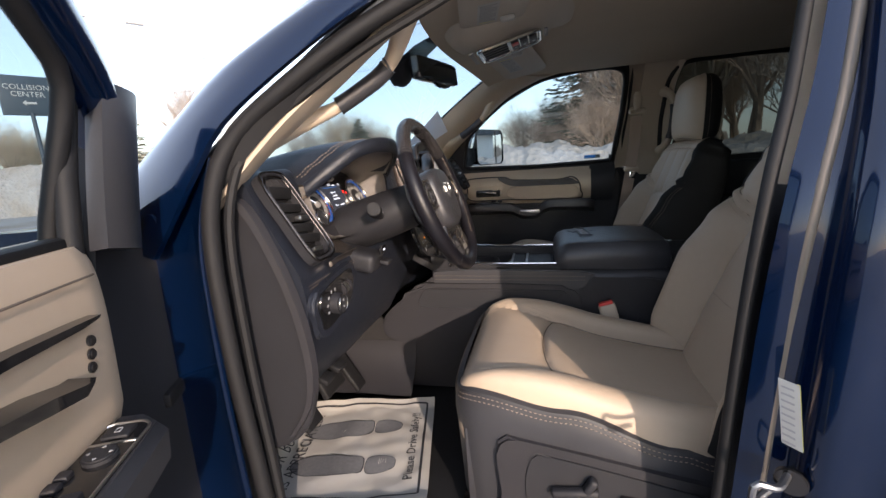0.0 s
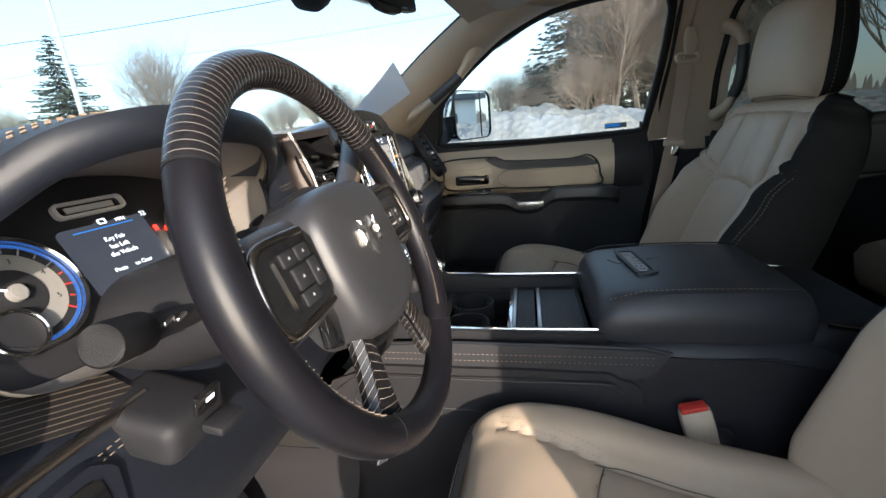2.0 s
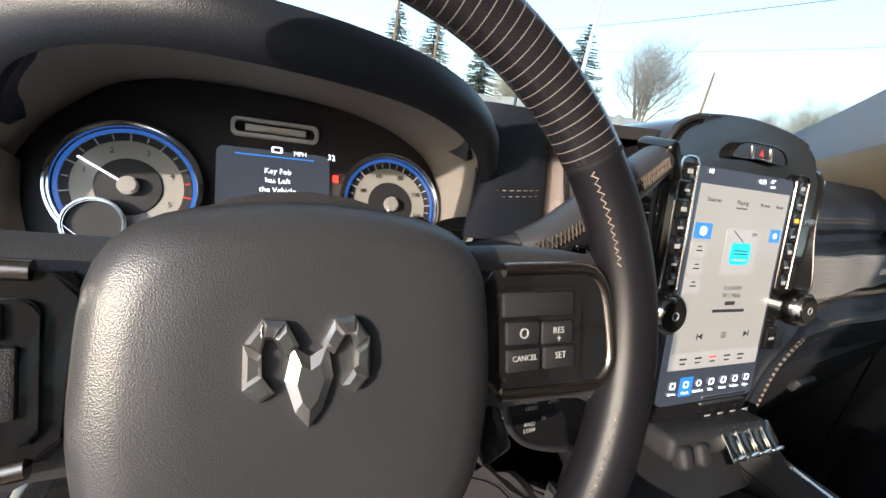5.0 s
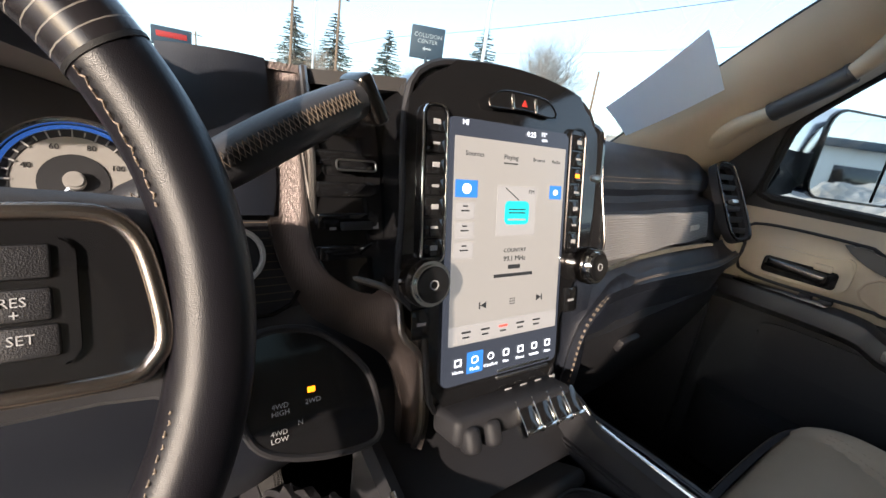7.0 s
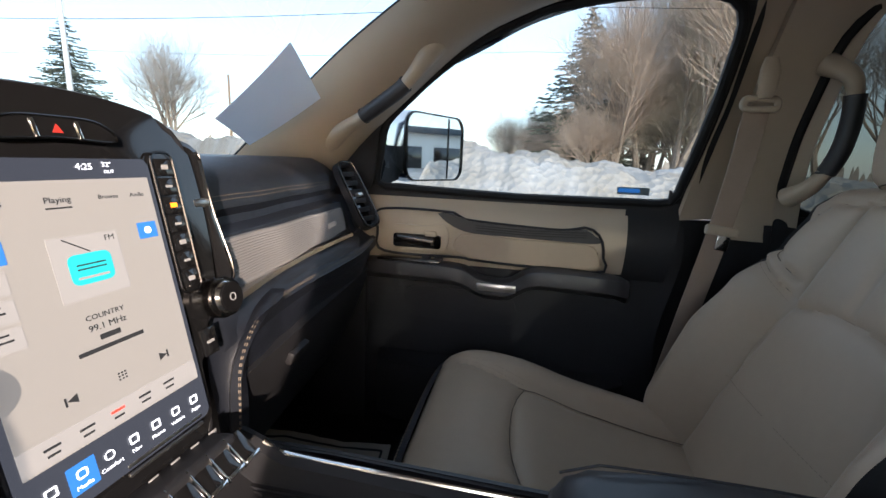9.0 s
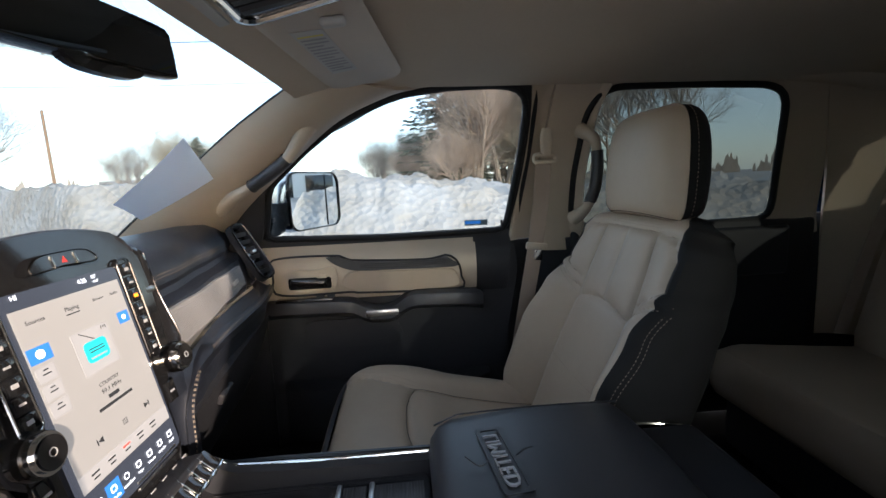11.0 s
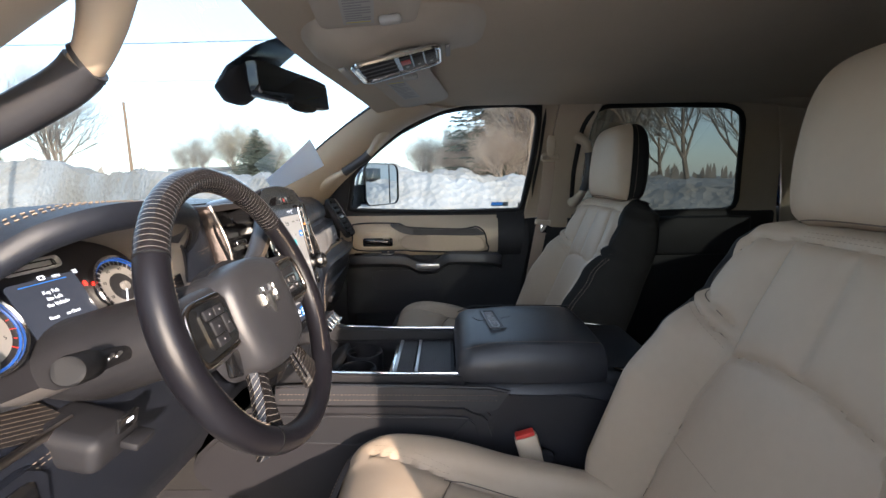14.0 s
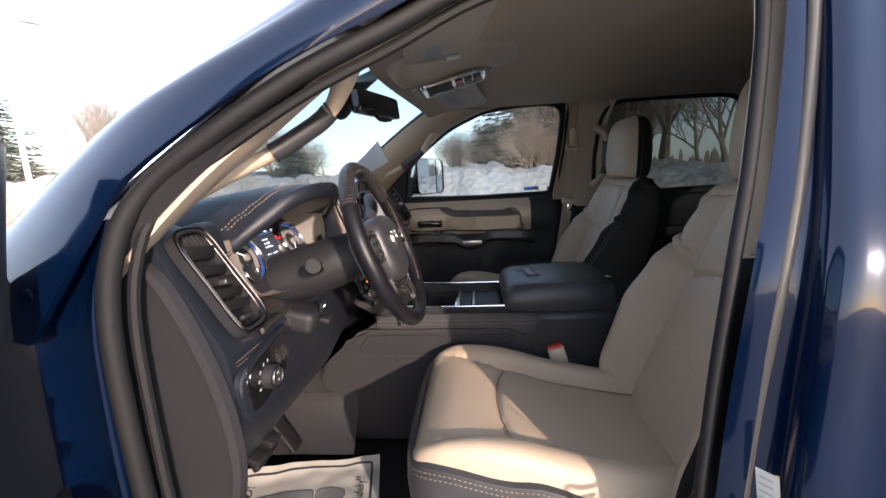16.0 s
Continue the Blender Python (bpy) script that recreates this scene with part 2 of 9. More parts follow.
def loft(rings, closed=True, caps=True, loop=False):
    """Quads between rings of equally many points. closed: each ring is a loop; loop: the last ring joins the first. Maps metres along and round."""
    bm = bmesh.new()
    uvl = bm.loops.layers.uv.new("map")
    vs = [[bm.verts.new(p) for p in ring] for ring in rings]
    n = len(vs[0])
    us = [0.0]
    for a, b in zip(rings, rings[1:]):
        us.append(us[-1] + (Vector(a[0]) - Vector(b[0])).length * 0.5 + (Vector(a[n // 2]) - Vector(b[n // 2])).length * 0.5)
    ws = [0.0]
    for k in range(n):
        ws.append(ws[-1] + (Vector(rings[0][k]) - Vector(rings[0][(k + 1) % n])).length)
    for i in range(len(vs) if loop else len(vs) - 1):
        a, b = vs[i], vs[(i + 1) % len(vs)]
        u0, u1 = us[i], us[i + 1] if i + 1 < len(us) else us[i] + (us[1] - us[0])
        for k in range(n if closed else n - 1):
            f = bm.faces.new((a[k], a[(k + 1) % n], b[(k + 1) % n], b[k]))
            for lp, q in zip(f.loops, ((u0, ws[k]), (u0, ws[k + 1]), (u1, ws[k + 1]), (u1, ws[k]))):
                lp[uvl].uv = q
    if caps and closed and not loop:
        bm.faces.new(vs[0][::-1])
        bm.faces.new(vs[-1])
    return bm


def tube(pts, radius, n=10, closed=False, flat=1.0, up=(0, 0, 1), caps=True):
    """A sweep of a round or flattened section along pts; radius may be a function of 0..1."""
    p = [Vector(q) for q in pts]
    rings, k = [], len(p)
    side = None
    for i in range(k):
        if closed:
            d = (p[(i + 1) % k] - p[i - 1]).normalized()
        else:
            d = (p[min(i + 1, k - 1)] - p[max(i - 1, 0)]).normalized()
        if side is None:
            side = d.cross(Vector(up))
            if side.length < 1e-3:
                side = d.cross(Vector((1, 0, 0)))
        side = (side - d * side.dot(d)).normalized()
        v = side.cross(d)
        r = radius(i / max(1, k - 1)) if callable(radius) else radius
        rings.append([p[i] + side * (math.cos(a) * r) + v * (math.sin(a) * r * flat) for a in (2 * math.pi * j / n for j in range(n))])
    return loft(rings, True, caps, closed)


def stitches(path, length=0.005, gap=0.003, r=0.0006):
    """A row of short raised threads along a path."""
    pts = [Vector(q) for q in path]
    total = sum((b - a).length for a, b in zip(pts, pts[1:]))
    n = max(2, int(total / (length + gap)))
    fine = spline(pts, n * 2 + 1)
    bm = bmesh.new()
    for i in range(n):
        a, b = fine[2 * i], fine[2 * i + 1]
        d = (b - a)
        if d.length < 1e-6:
            continue
        s = d.cross(Vector((0.3, 0.2, 1))).normalized() * r
        t = d.cross(s).normalized() * r
        q = [bm.verts.new(a + s), bm.verts.new(a + t), bm.verts.new(a - s), bm.verts.new(a - t), bm.verts.new(b + s), bm.verts.new(b + t), bm.verts.new(b - s), bm.verts.new(b - t)]
        for k in range(4):
            bm.faces.new((q[k], q[(k + 1) % 4], q[4 + (k + 1) % 4], q[4 + k]))
    return bm


def plate(outline, depth, m=Matrix(), bevel=0.002, seg=2, hole=None):
    """A slab with a given outline in its own x, y, from z = 0 to z = depth; hole: an inner outline of equally many points."""
    bm = bmesh.new()
    o = [Vector((q[0], q[1], 0)) for q in outline]
    if hole:
        h = [Vector((q[0], q[1], 0)) for q in hole]
        rings = [[q.copy() for q in o], [q + Vector((0, 0, depth)) for q in o], [q + Vector((0, 0, depth)) for q in h], [q.copy() for q in h]]
        bm.free()
        bm = bmesh.new()
        vs = [[bm.verts.new(q) for q in ring] for ring in rings]
        n = len(o)
        top = []
        for i in range(4):
            a, b = vs[i], vs[(i + 1) % 4]
            for k in range(n):
                bm.faces.new((a[k], a[(k + 1) % n], b[(k + 1) % n], b[k]))
        if bevel:
            es = [e for e in bm.edges if all(abs(v.co.z - depth) < 1e-7 for v in e.verts) and len({f.normal.to_tuple(1) for f in e.link_faces if not f.normal_update()}) > 1]
            bmesh.ops.bevel(bm, geom=es, offset=bevel, segments=seg, affect="EDGES")
    else:
        lo = [bm.verts.new(q) for q in o]
        hi = [bm.verts.new(q + Vector((0, 0, depth))) for q in o]
        n = len(o)
        bm.faces.new(lo[::-1])
        top = bm.faces.new(hi)
        for k in range(n):
            bm.faces.new((lo[k], lo[(k + 1) % n], hi[(k + 1) % n], hi[k]))
        if bevel:
            bmesh.ops.bevel(bm, geom=list(top.edges), offset=bevel, segments=seg, affect="EDGES")
    bm.transform(m)
    return bm


def rounded(w, h, r, n=6):
    """The outline of a rectangle with round corners, centred."""
    out = []
    r = min(r, w / 2 - 1e-5, h / 2 - 1e-5)
    for cx, cy, a0 in ((w / 2 - r, h / 2 - r, 0), (-w / 2 + r, h / 2 - r, 90), (-w / 2 + r, -h / 2 + r, 180), (w / 2 - r, -h / 2 + r, 270)):
        for i in range(n + 1):
            a = radians(a0 + 90 * i / n)
            out.append((cx + r * math.cos(a), cy + r * math.sin(a)))
    return out


def smooth_outline(pts, n):
    return [(q.x, q.y) for q in spline([(a, b, 0) for a, b in pts], n, True)]


def disc(r, depth, m=Matrix(), n=28, bevel=0.0015, r_in=None):
    ring = [(r * math.cos(2 * math.pi * i / n), r * math.sin(2 * math.pi * i / n)) for i in range(n)]
    inner = None if r_in is None else [(r_in * math.cos(2 * math.pi * i / n), r_in * math.sin(2 * math.pi * i / n)) for i in range(n)]
    return plate(ring, depth, m, bevel, 2, inner)


def axes(origin, x, y):
    """The pose whose own x and y lie along the given ways."""
    x = Vector(x).normalized()
    z = x.cross(Vector(y)).normalized()
    y = z.cross(x)
    return Matrix(((x.x, y.x, z.x, origin[0]), (x.y, y.y, z.y, origin[1]), (x.z, y.z, z.z, origin[2]), (0, 0, 0, 1)))


def lettering(text, size, m, depth=0.0006, align="CENTER"):
    """Raised letters in the built-in font, in the pose's own x, y, as a bmesh."""
    cu = bpy.data.curves.new("letters", "FONT")
    cu.body, cu.size, cu.extrude, cu.align_x, cu.align_y = text, size, depth / 2, align, "CENTER"
    cu.resolution_u = 2
    ob = new("letters", cu)
    me = bpy.data.meshes.new_from_object(ob.evaluated_get(bpy.context.evaluated_depsgraph_get()))
    bm = bmesh.new()
    bm.from_mesh(me)
    bpy.data.objects.remove(ob)
    bpy.data.curves.remove(cu)
    bpy.data.meshes.remove(me)
    bm.transform(m)
    return bm


def slab(fn, nu, nv, thick, direction=None):
    """A curved panel: a grid of fn(u, v), with a back face the given thickness behind it."""
    g = [[Vector(fn(i / nu, j / nv)) for j in range(nv + 1)] for i in range(nu + 1)]
    bm = bmesh.new()
    uvl = bm.loops.layers.uv.new("map")

    def normal(i, j):
        a = g[min(i + 1, nu)][j] - g[max(i - 1, 0)][j]
        b = g[i][min(j + 1, nv)] - g[i][max(j - 1, 0)]
        c = a.cross(b)
        return c.normalized() if c.length > 1e-12 else Vector((0, 0, 1))
    front = [[bm.verts.new(g[i][j]) for j in range(nv + 1)] for i in range(nu + 1)]
    back = [[bm.verts.new(g[i][j] - (Vector(direction) if direction else normal(i, j)) * thick) for j in range(nv + 1)] for i in range(nu + 1)]
    ulen = [0.0]
    for i in range(nu):
        ulen.append(ulen[-1] + (g[i + 1][nv // 2] - g[i][nv // 2]).length)
    vlen = [0.0]
    for j in range(nv):
        vlen.append(vlen[-1] + (g[nu // 2][j + 1] - g[nu // 2][j]).length)
    for i in range(nu):
        for j in range(nv):
            f = bm.faces.new((front[i][j], front[i + 1][j], front[i + 1][j + 1], front[i][j + 1]))
            for lp, q in zip(f.loops, ((i, j), (i + 1, j), (i + 1, j + 1), (i, j + 1))):
                lp[uvl].uv = (ulen[q[0]], vlen[q[1]])
            bm.faces.new((back[i][j], back[i][j + 1], back[i + 1][j + 1], back[i + 1][j]))
    for i in range(nu):
        bm.faces.new((front[i][0], back[i][0], back[i + 1][0], front[i + 1][0]))
        bm.faces.new((front[i][nv], front[i + 1][nv], back[i + 1][nv], back[i][nv]))
    blank = [f for f in bm.faces if all(lp[uvl].uv.length < 1e-9 for lp in f.loops)]
    for f in blank:
        for lp in f.loops:
            lp[uvl].uv = (0.0035, 0.0035)
    for j in range(nv):
        bm.faces.new((front[0][j], front[0][j + 1], back[0][j + 1], back[0][j]))
        bm.faces.new((front[nu][j], back[nu][j], back[nu][j + 1], front[nu][j + 1]))
    for f in list(bm.faces)[-2 * nv:]:
        for lp in f.loops:
            lp[uvl].uv = (0.0035, 0.0035)
    return bm


def lerp(a, b, t):
    return a + (b - a) * t


def ramp(x, table):
    """Linear reading of a table of (x, value) rows, with soft steps between them."""
    if x <= table[0][0]:
        return table[0][1]
    for (a, p), (b, q) in zip(table, table[1:]):
        if x <= b:
            t = (x - a) / (b - a)
            t = t * t * (3 - 2 * t)
            return p + (q - p) * t if not isinstance(p, tuple) else tuple(i + (j - i) * t for i, j in zip(p, q))
    return table[-1][1]


def sheet(fn, nu, nv):
    """A single curved pane with no thickness, for glass."""
    bm = bmesh.new()
    g = [[bm.verts.new(fn(i / nu, j / nv)) for j in range(nv + 1)] for i in range(nu + 1)]
    for i in range(nu):
        for j in range(nv):
            bm.faces.new((g[i][j], g[i + 1][j], g[i + 1][j + 1], g[i][j + 1]))
    return bm


def grid_mesh(name, base_mat, dot, size, gap):
    """A woven metal face: a fine lattice of small raised dots."""
    m = material(name, base_mat, 0.3, 0.8, vary=0.1, bump=0)
    nt = m.node_tree
    v = nt.nodes.new("ShaderNodeTexVoronoi")
    v.inputs["Scale"].default_value, v.inputs["Randomness"].default_value = size, 0.0
    co = nt.nodes.new("ShaderNodeTexCoord")
    nt.links.new(co.outputs["Object"], v.inputs["Vector"])
    bp = nt.nodes.new("ShaderNodeBump")
    bp.inputs["Strength"].default_value, bp.inputs["Distance"].default_value = 0.45, 0.0008
    nt.links.new(v.outputs["Distance"], bp.inputs["Height"])
    nt.links.new(bp.outputs["Normal"], nt.nodes["Principled BSDF"].inputs["Normal"])
    return m


WOVEN_METAL = grid_mesh("woven_metal_trim", (0.085, 0.070, 0.066), 0, 900, 0)
RIBBED = material("ribbed_metal_panel", (0.30, 0.29, 0.285), 0.40, 0.2, vary=0.1, scale=150, bump=0.2)
UI_GREY = glow("screen_page_grey", (0.66, 0.63, 0.59), 0.032)
UI_LIGHT = glow("screen_tile_light", (0.52, 0.49, 0.46), 0.065)
UI_BAR = glow("screen_bar_black", (0.012, 0.013, 0.016), 0.5)
UI_BLUE = glow("screen_button_blue", (0.03, 0.15, 0.42), 0.16)
UI_TEAL = glow("screen_radio_teal", (0.02, 0.40, 0.40), 0.16)
UI_INK = glow("screen_ink", (0.02, 0.02, 0.02), 0.2)
UI_WHITE = glow("screen_icon_white", (0.85, 0.87, 0.9), 0.22)
LED_ORANGE = glow("led_orange", (1.0, 0.22, 0.005), 0.30)
LED_RED = glow("led_red", (0.9, 0.02, 0.01), 0.5)
LED_BLUE = glow("gauge_ring_blue", (0.05, 0.16, 0.55), 0.05)
PRINT = material("print_pale_grey", (0.34, 0.34, 0.35), 0.6, bump=0)
SILVER = material("silver_satin_paint", (0.62, 0.61, 0.60), 0.35, 0.25, vary=0.05, bump=0)
SURROUND = material("plastic_grey_satin", (0.21, 0.19, 0.175), 0.5, vary=0.08, bump=0.2, bump_scale=1700)
GAUGE_FACE = material("gauge_face_silver", (0.26, 0.25, 0.24), 0.45, 0.0, vary=0.08, scale=200, bump=0)


# ---- ground and cab shell ----
def ground_sheet():
    bm = bmesh.new()
    bmesh.ops.create_grid(bm, x_segments=60, y_segments=60, size=1.0)
    for v in bm.verts:
        r = max(abs(v.co.x), abs(v.co.y))
        k = 8 * r + 1400 * r ** 5
        v.co.x, v.co.y, v.co.z = v.co.x * k, v.co.y * k, 0
    return bm


solo("ground", ground_sheet(), ASPHALT, "pale salted car park with packed snow and slush", "ground", kind="structure")

# floor of the cab, with the hump under the console
solo("floor", rbox((2.66, 1.68, 0.05), (0.76, 0.03, 0.70), 0.01), CARPET, "charcoal carpet of the truck cab", "floor", kind="structure")


def ruled(a, b, nu=24, nv=8, bulge=0.0, thick=0.012, way=None, edge=0.0):
    """A panel between two curves, bulged along its normal, or along a given way, in the middle."""
    ca, cb = spline(a, nu + 1), spline(b, nu + 1)

    def fn(u, v):
        i = round(u * nu)
        p, q = ca[i], cb[i]
        t = Vector(way) if way else (ca[min(i + 1, nu)] - ca[max(i - 1, 0)]).cross(q - p).normalized()
        return p.lerp(q, v) + t * (bulge * (1 - abs(2 * v - 1) ** 2.5))
    return slab(fn, nu, nv, thick)


def roof_fn(u, v):
    x, y = lerp(0.0, 2.02, u), lerp(-0.70, 0.70, v)
    s = abs(2 * v - 1)
    f = max(0.0, (0.40 - x) / 0.40)
    x += 0.10 * s ** 2 * (1 - u)
    return (x, y * (1 - 0.10 * f), 1.925 - 0.055 * s ** 3 - 0.045 * f ** 1.5 - 0.07 * max(0, (x - 1.6) / 0.4) ** 2)


solo("ceiling", slab(lambda u, v: roof_fn(u, 1 - v), 40, 30, -0.02), HEADLINER, "taupe knitted headliner of the cab", "ceiling", kind="structure")

body = thing("truck_body", (0.8, 0.0, 0.0), "dark metallic blue crew-cab pickup body, driver's door open", "pickup truck")


def roof_skin_fn(u, v):
    x, y = lerp(0.0, 2.1, u), lerp(-0.76, 0.76, v)
    s = abs(2 * v - 1)
    f = max(0.0, (0.45 - x) / 0.45)
    x += 0.10 * s ** 2 * (1 - u)
    return (x, y, 1.995 - 0.085 * s ** 3 - 0.085 * f ** 1.6)


part("roof", slab(roof_skin_fn, 24, 20, 0.02), PAINT, body)
# curves that both sides share: (x, distance from the middle, z)
GLASS_EDGE = [(-0.56, 0.74, 1.40), (-0.44, 0.705, 1.468), (-0.335, 0.680, 1.545), (-0.20, 0.655, 1.645), (-0.05, 0.63, 1.755), (0.122, 0.600, 1.860), (0.16, 0.59, 1.882)]
DOOR_EDGE = [(-0.30, 0.845, 1.36), (-0.21, 0.842, 1.455), (-0.10, 0.815, 1.565), (0.014, 0.777, 1.660), (0.184, 0.738, 1.790), (0.333, 0.715, 1.850), (0.42, 0.708, 1.866)]


def flip(pts, s):
    return [(x, y * s, z) for x, y, z in pts]


for s, wall in ((1, "passenger"), (-1, "driver")):
    a, b = flip(GLASS_EDGE, s), flip(DOOR_EDGE, s)
    trim = part("pillar_trim", ruled(a, b, 30, 12, -0.040 * s, 0.01 * s), PLASTIC_BEIGE, body, "beige grained windscreen pillar trim")
    # roof rail trim from the pillar back over the doors
    r0 = [(0.16, 0.585 * s, 1.883), (0.42, 0.63 * s, 1.898), (0.9, 0.655 * s, 1.902), (1.5, 0.655 * s, 1.898), (1.95, 0.64 * s, 1.86)]
    r1 = [(0.36, 0.708 * s, 1.858), (0.55, 0.703 * s, 1.868), (0.95, 0.703 * s, 1.868), (1.5, 0.705 * s, 1.860), (1.95, 0.71 * s, 1.80)]
    part("roof_rail_trim", ruled(r0, r1, 30, 6, -0.012 * s, 0.01 * s), HEADLINER, body)
    # outer painted pillar and roof rail
    o0 = [(-0.62, 0.80 * s, 1.36), (-0.45, 0.775 * s, 1.455), (-0.33, 0.752 * s, 1.56), (-0.141, 0.705 * s, 1.705), (0.051, 0.672 * s, 1.835), (0.20, 0.66 * s, 1.915), (0.5, 0.685 * s, 1.965), (1.2, 0.69 * s, 1.972), (2.05, 0.69 * s, 1.94)]
    ridge = [(-0.55, 0.83, 1.40), (-0.45, 0.815, 1.462), (-0.38, 0.805, 1.518), (-0.215, 0.80, 1.640), (-0.12, 0.797, 1.690), (-0.032, 0.79, 1.732), (0.05, 0.785, 1.770), (0.20, 0.775, 1.838), (0.45, 0.765, 1.905), (0.70, 0.757, 1.918), (1.2, 0.752, 1.918), (2.05, 0.76, 1.88)]
    jamb = [(-0.30, 0.892, 1.36), (-0.235, 0.884, 1.45), (-0.203, 0.874, 1.500), (-0.165, 0.856, 1.562), (-0.083, 0.838, 1.626), (0.047, 0.812, 1.707), (0.192, 0.786, 1.774), (0.31, 0.764, 1.829), (0.45, 0.745, 1.862), (0.60, 0.738, 1.874), (1.2, 0.738, 1.874), (2.05, 0.745, 1.83)]
    part("pillar_skin", ruled(o0, flip(ridge, s), 60, 8, 0.010 * s, -0.01 * s), PAINT, body)
    part("pillar_jamb", ruled(flip(ridge, s), flip(jamb, s), 70, 12, 0.012 * s, -0.01 * s), PAINT, body, "blue painted door jamb")
    # glass runs on to a dark band along its edge
    part("glass_gasket", tube(spline(flip(GLASS_EDGE, s), 30), 0.007, 8), RUBBER, body)

# windscreen, its base and header
WS_A, WS_B = spline(flip(GLASS_EDGE, -1), 20), spline(GLASS_EDGE, 20)


def screen_fn(u, v):
    p = WS_A[round(u * 19)].lerp(WS_B[round(u * 19)], v)
    k = 1 - (2 * v - 1) ** 2
    return p + Vector((-0.115, 0, 0.012)) * k


windscreen = solo("window_1", sheet(screen_fn, 19, 20), GLASS_CLEAR, "clear laminated windscreen", "windscreen", kind="structure")
windscreen.visible_shadow = False
part("header_trim", ruled([(0.16 - 0.115 * (1 - (i / 4 - 1) ** 2), 0.59 * (i / 4 - 1), 1.883 + 0.004 * (1 - (i / 4 - 1) ** 2)) for i in range(9)], [(0.24 - 0.10 * (1 - (i / 4 - 1) ** 2), 0.60 * (i / 4 - 1), 1.895 + 0.018 * (1 - (i / 4 - 1) ** 2)) for i in range(9)], 24, 4, 0.0, 0.02), HEADLINER, body)


# ---- passenger side: front door frame, pillar, rear door ----
def wall_y(z, base=0.84):
    return base - max(0.0, z - 1.43) * 0.32


WIN_FRONT = [(-0.085, 1.443), (-0.058, 1.53), (-0.045, 1.60), (0.075, 1.70), (0.184, 1.775), (0.333, 1.835), (0.481, 1.853), (0.625, 1.856), (0.69, 1.845), (0.71, 1.81), (0.70, 1.66), (0.668, 1.437), (0.3, 1.432)]
WIN_REAR = [(0.872, 1.60), (0.885, 1.776), (0.915, 1.826), (0.965, 1.846), (1.2, 1.848), (1.44, 1.842), (1.495, 1.825), (1.515, 1.785), (1.555, 1.60), (1.588, 1.46), (1.575, 1.427), (1.2, 1.420), (0.95, 1.425), (0.88, 1.46)]


def on_wall(pts, s, off=0.0):
    return [(x, (wall_y(z) + off) * s, z) for x, z in pts]


def dense(pts, n):
    """Even points round a closed outline with gently rounded corners."""
    out = []
    k = len(pts)
    for i in range(k):
        a, b = Vector((*pts[i], 0)), Vector((*pts[(i + 1) % k], 0))
        m = max(2, int((b - a).length / 0.02))
        out += [a.lerp(b, j / m) for j in range(m)]
    for _ in range(2):
        out = [(out[i - 1] + out[i] * 2 + out[(i + 1) % len(out)]) / 4 for i in range(len(out))]
    sp = spline(out, n, True)
    return [(p.x, p.y) for p in sp]


def wall_panel(outline, hole, s, off, n=90, thick=0.02):
    """A side panel with an opening: a ring of quads between two outlines, each spaced evenly."""
    def ang(p, c):
        return math.atan2(p[1] - c[1], p[0] - c[0])
    h = dense(hole, n)
    o = dense(outline, 400)
    c = (sum(p[0] for p in h) / n, sum(p[1] for p in h) / n)
    oo = [min(o, key=lambda q, a=ang(p, c): abs((ang(q, c) - a + math.pi) % (2 * math.pi) - math.pi)) for p in h]
    rings = [on_wall(oo, s, off + thick), on_wall(oo, s, off), on_wall(h, s, off), on_wall(h, s, off + thick)]
    return loft([[Vector(p) for p in r] for r in rings], True, False, True)


for hole, name, mat, lab in ((WIN_FRONT, "front", GLASS_CLEAR, "clear side window glass"), (WIN_REAR, "rear", GLASS_TINT, "privacy-tinted rear side window")):
    h = dense(hole, 80)
    part("window_seal", tube(on_wall(h, 1, 0.008), 0.011, 8, True), RUBBER, body)
    pane = bmesh.new()
    vs = [pane.verts.new(p) for p in on_wall(h, 1, 0.012)]
    pane.faces.new(vs)
    bmesh.ops.triangulate(pane, faces=pane.faces[:])
    g = part("window_glass", pane, mat, body, lab)
    g.visible_shadow = name == "rear"
# driver's rear side window
h = dense(WIN_REAR, 80)
part("window_seal", tube(on_wall(h, -1, 0.02), 0.013, 8, True), RUBBER, body)
pane = bmesh.new()
pane.faces.new([pane.verts.new(p) for p in on_wall(h, -1, 0.035)])
bmesh.ops.triangulate(pane, faces=pane.faces[:])
part("window_glass", pane, GLASS_TINT, body, "privacy-tinted rear side window")
for s in (1, -1):
    # between the rear window and its pillars
    part("rear_door_frame", wall_panel([(0.78, 1.36), (0.76, 1.62), (0.79, 1.88), (1.2, 1.892), (1.66, 1.88), (1.72, 1.6), (1.78, 1.36), (1.2, 1.36)], WIN_REAR, s, 0.004), PLASTIC_BEIGE if s > 0 else RUBBER, body)
# dark frame of the passenger's front door, round the window
part("door_frame", wall_panel([(-0.14, 1.40), (-0.10, 1.58), (0.06, 1.735), (0.17, 1.802), (0.33, 1.862), (0.5, 1.878), (0.66, 1.879), (0.735, 1.865), (0.742, 1.81), (0.732, 1.66), (0.70, 1.40), (0.3, 1.40)], WIN_FRONT, 1, 0.008), RUBBER, body)
part("sail_panel", ruled([(-0.34, 0.842, 1.42), (-0.22, 0.835, 1.50), (-0.12, 0.805, 1.575), (-0.055, 0.788, 1.62)], [(-0.20, 0.85, 1.41), (-0.13, 0.848, 1.425), (-0.085, 0.83, 1.45), (-0.052, 0.79, 1.60)], 14, 4, -0.004, 0.01), PLASTIC_BLACK, body)
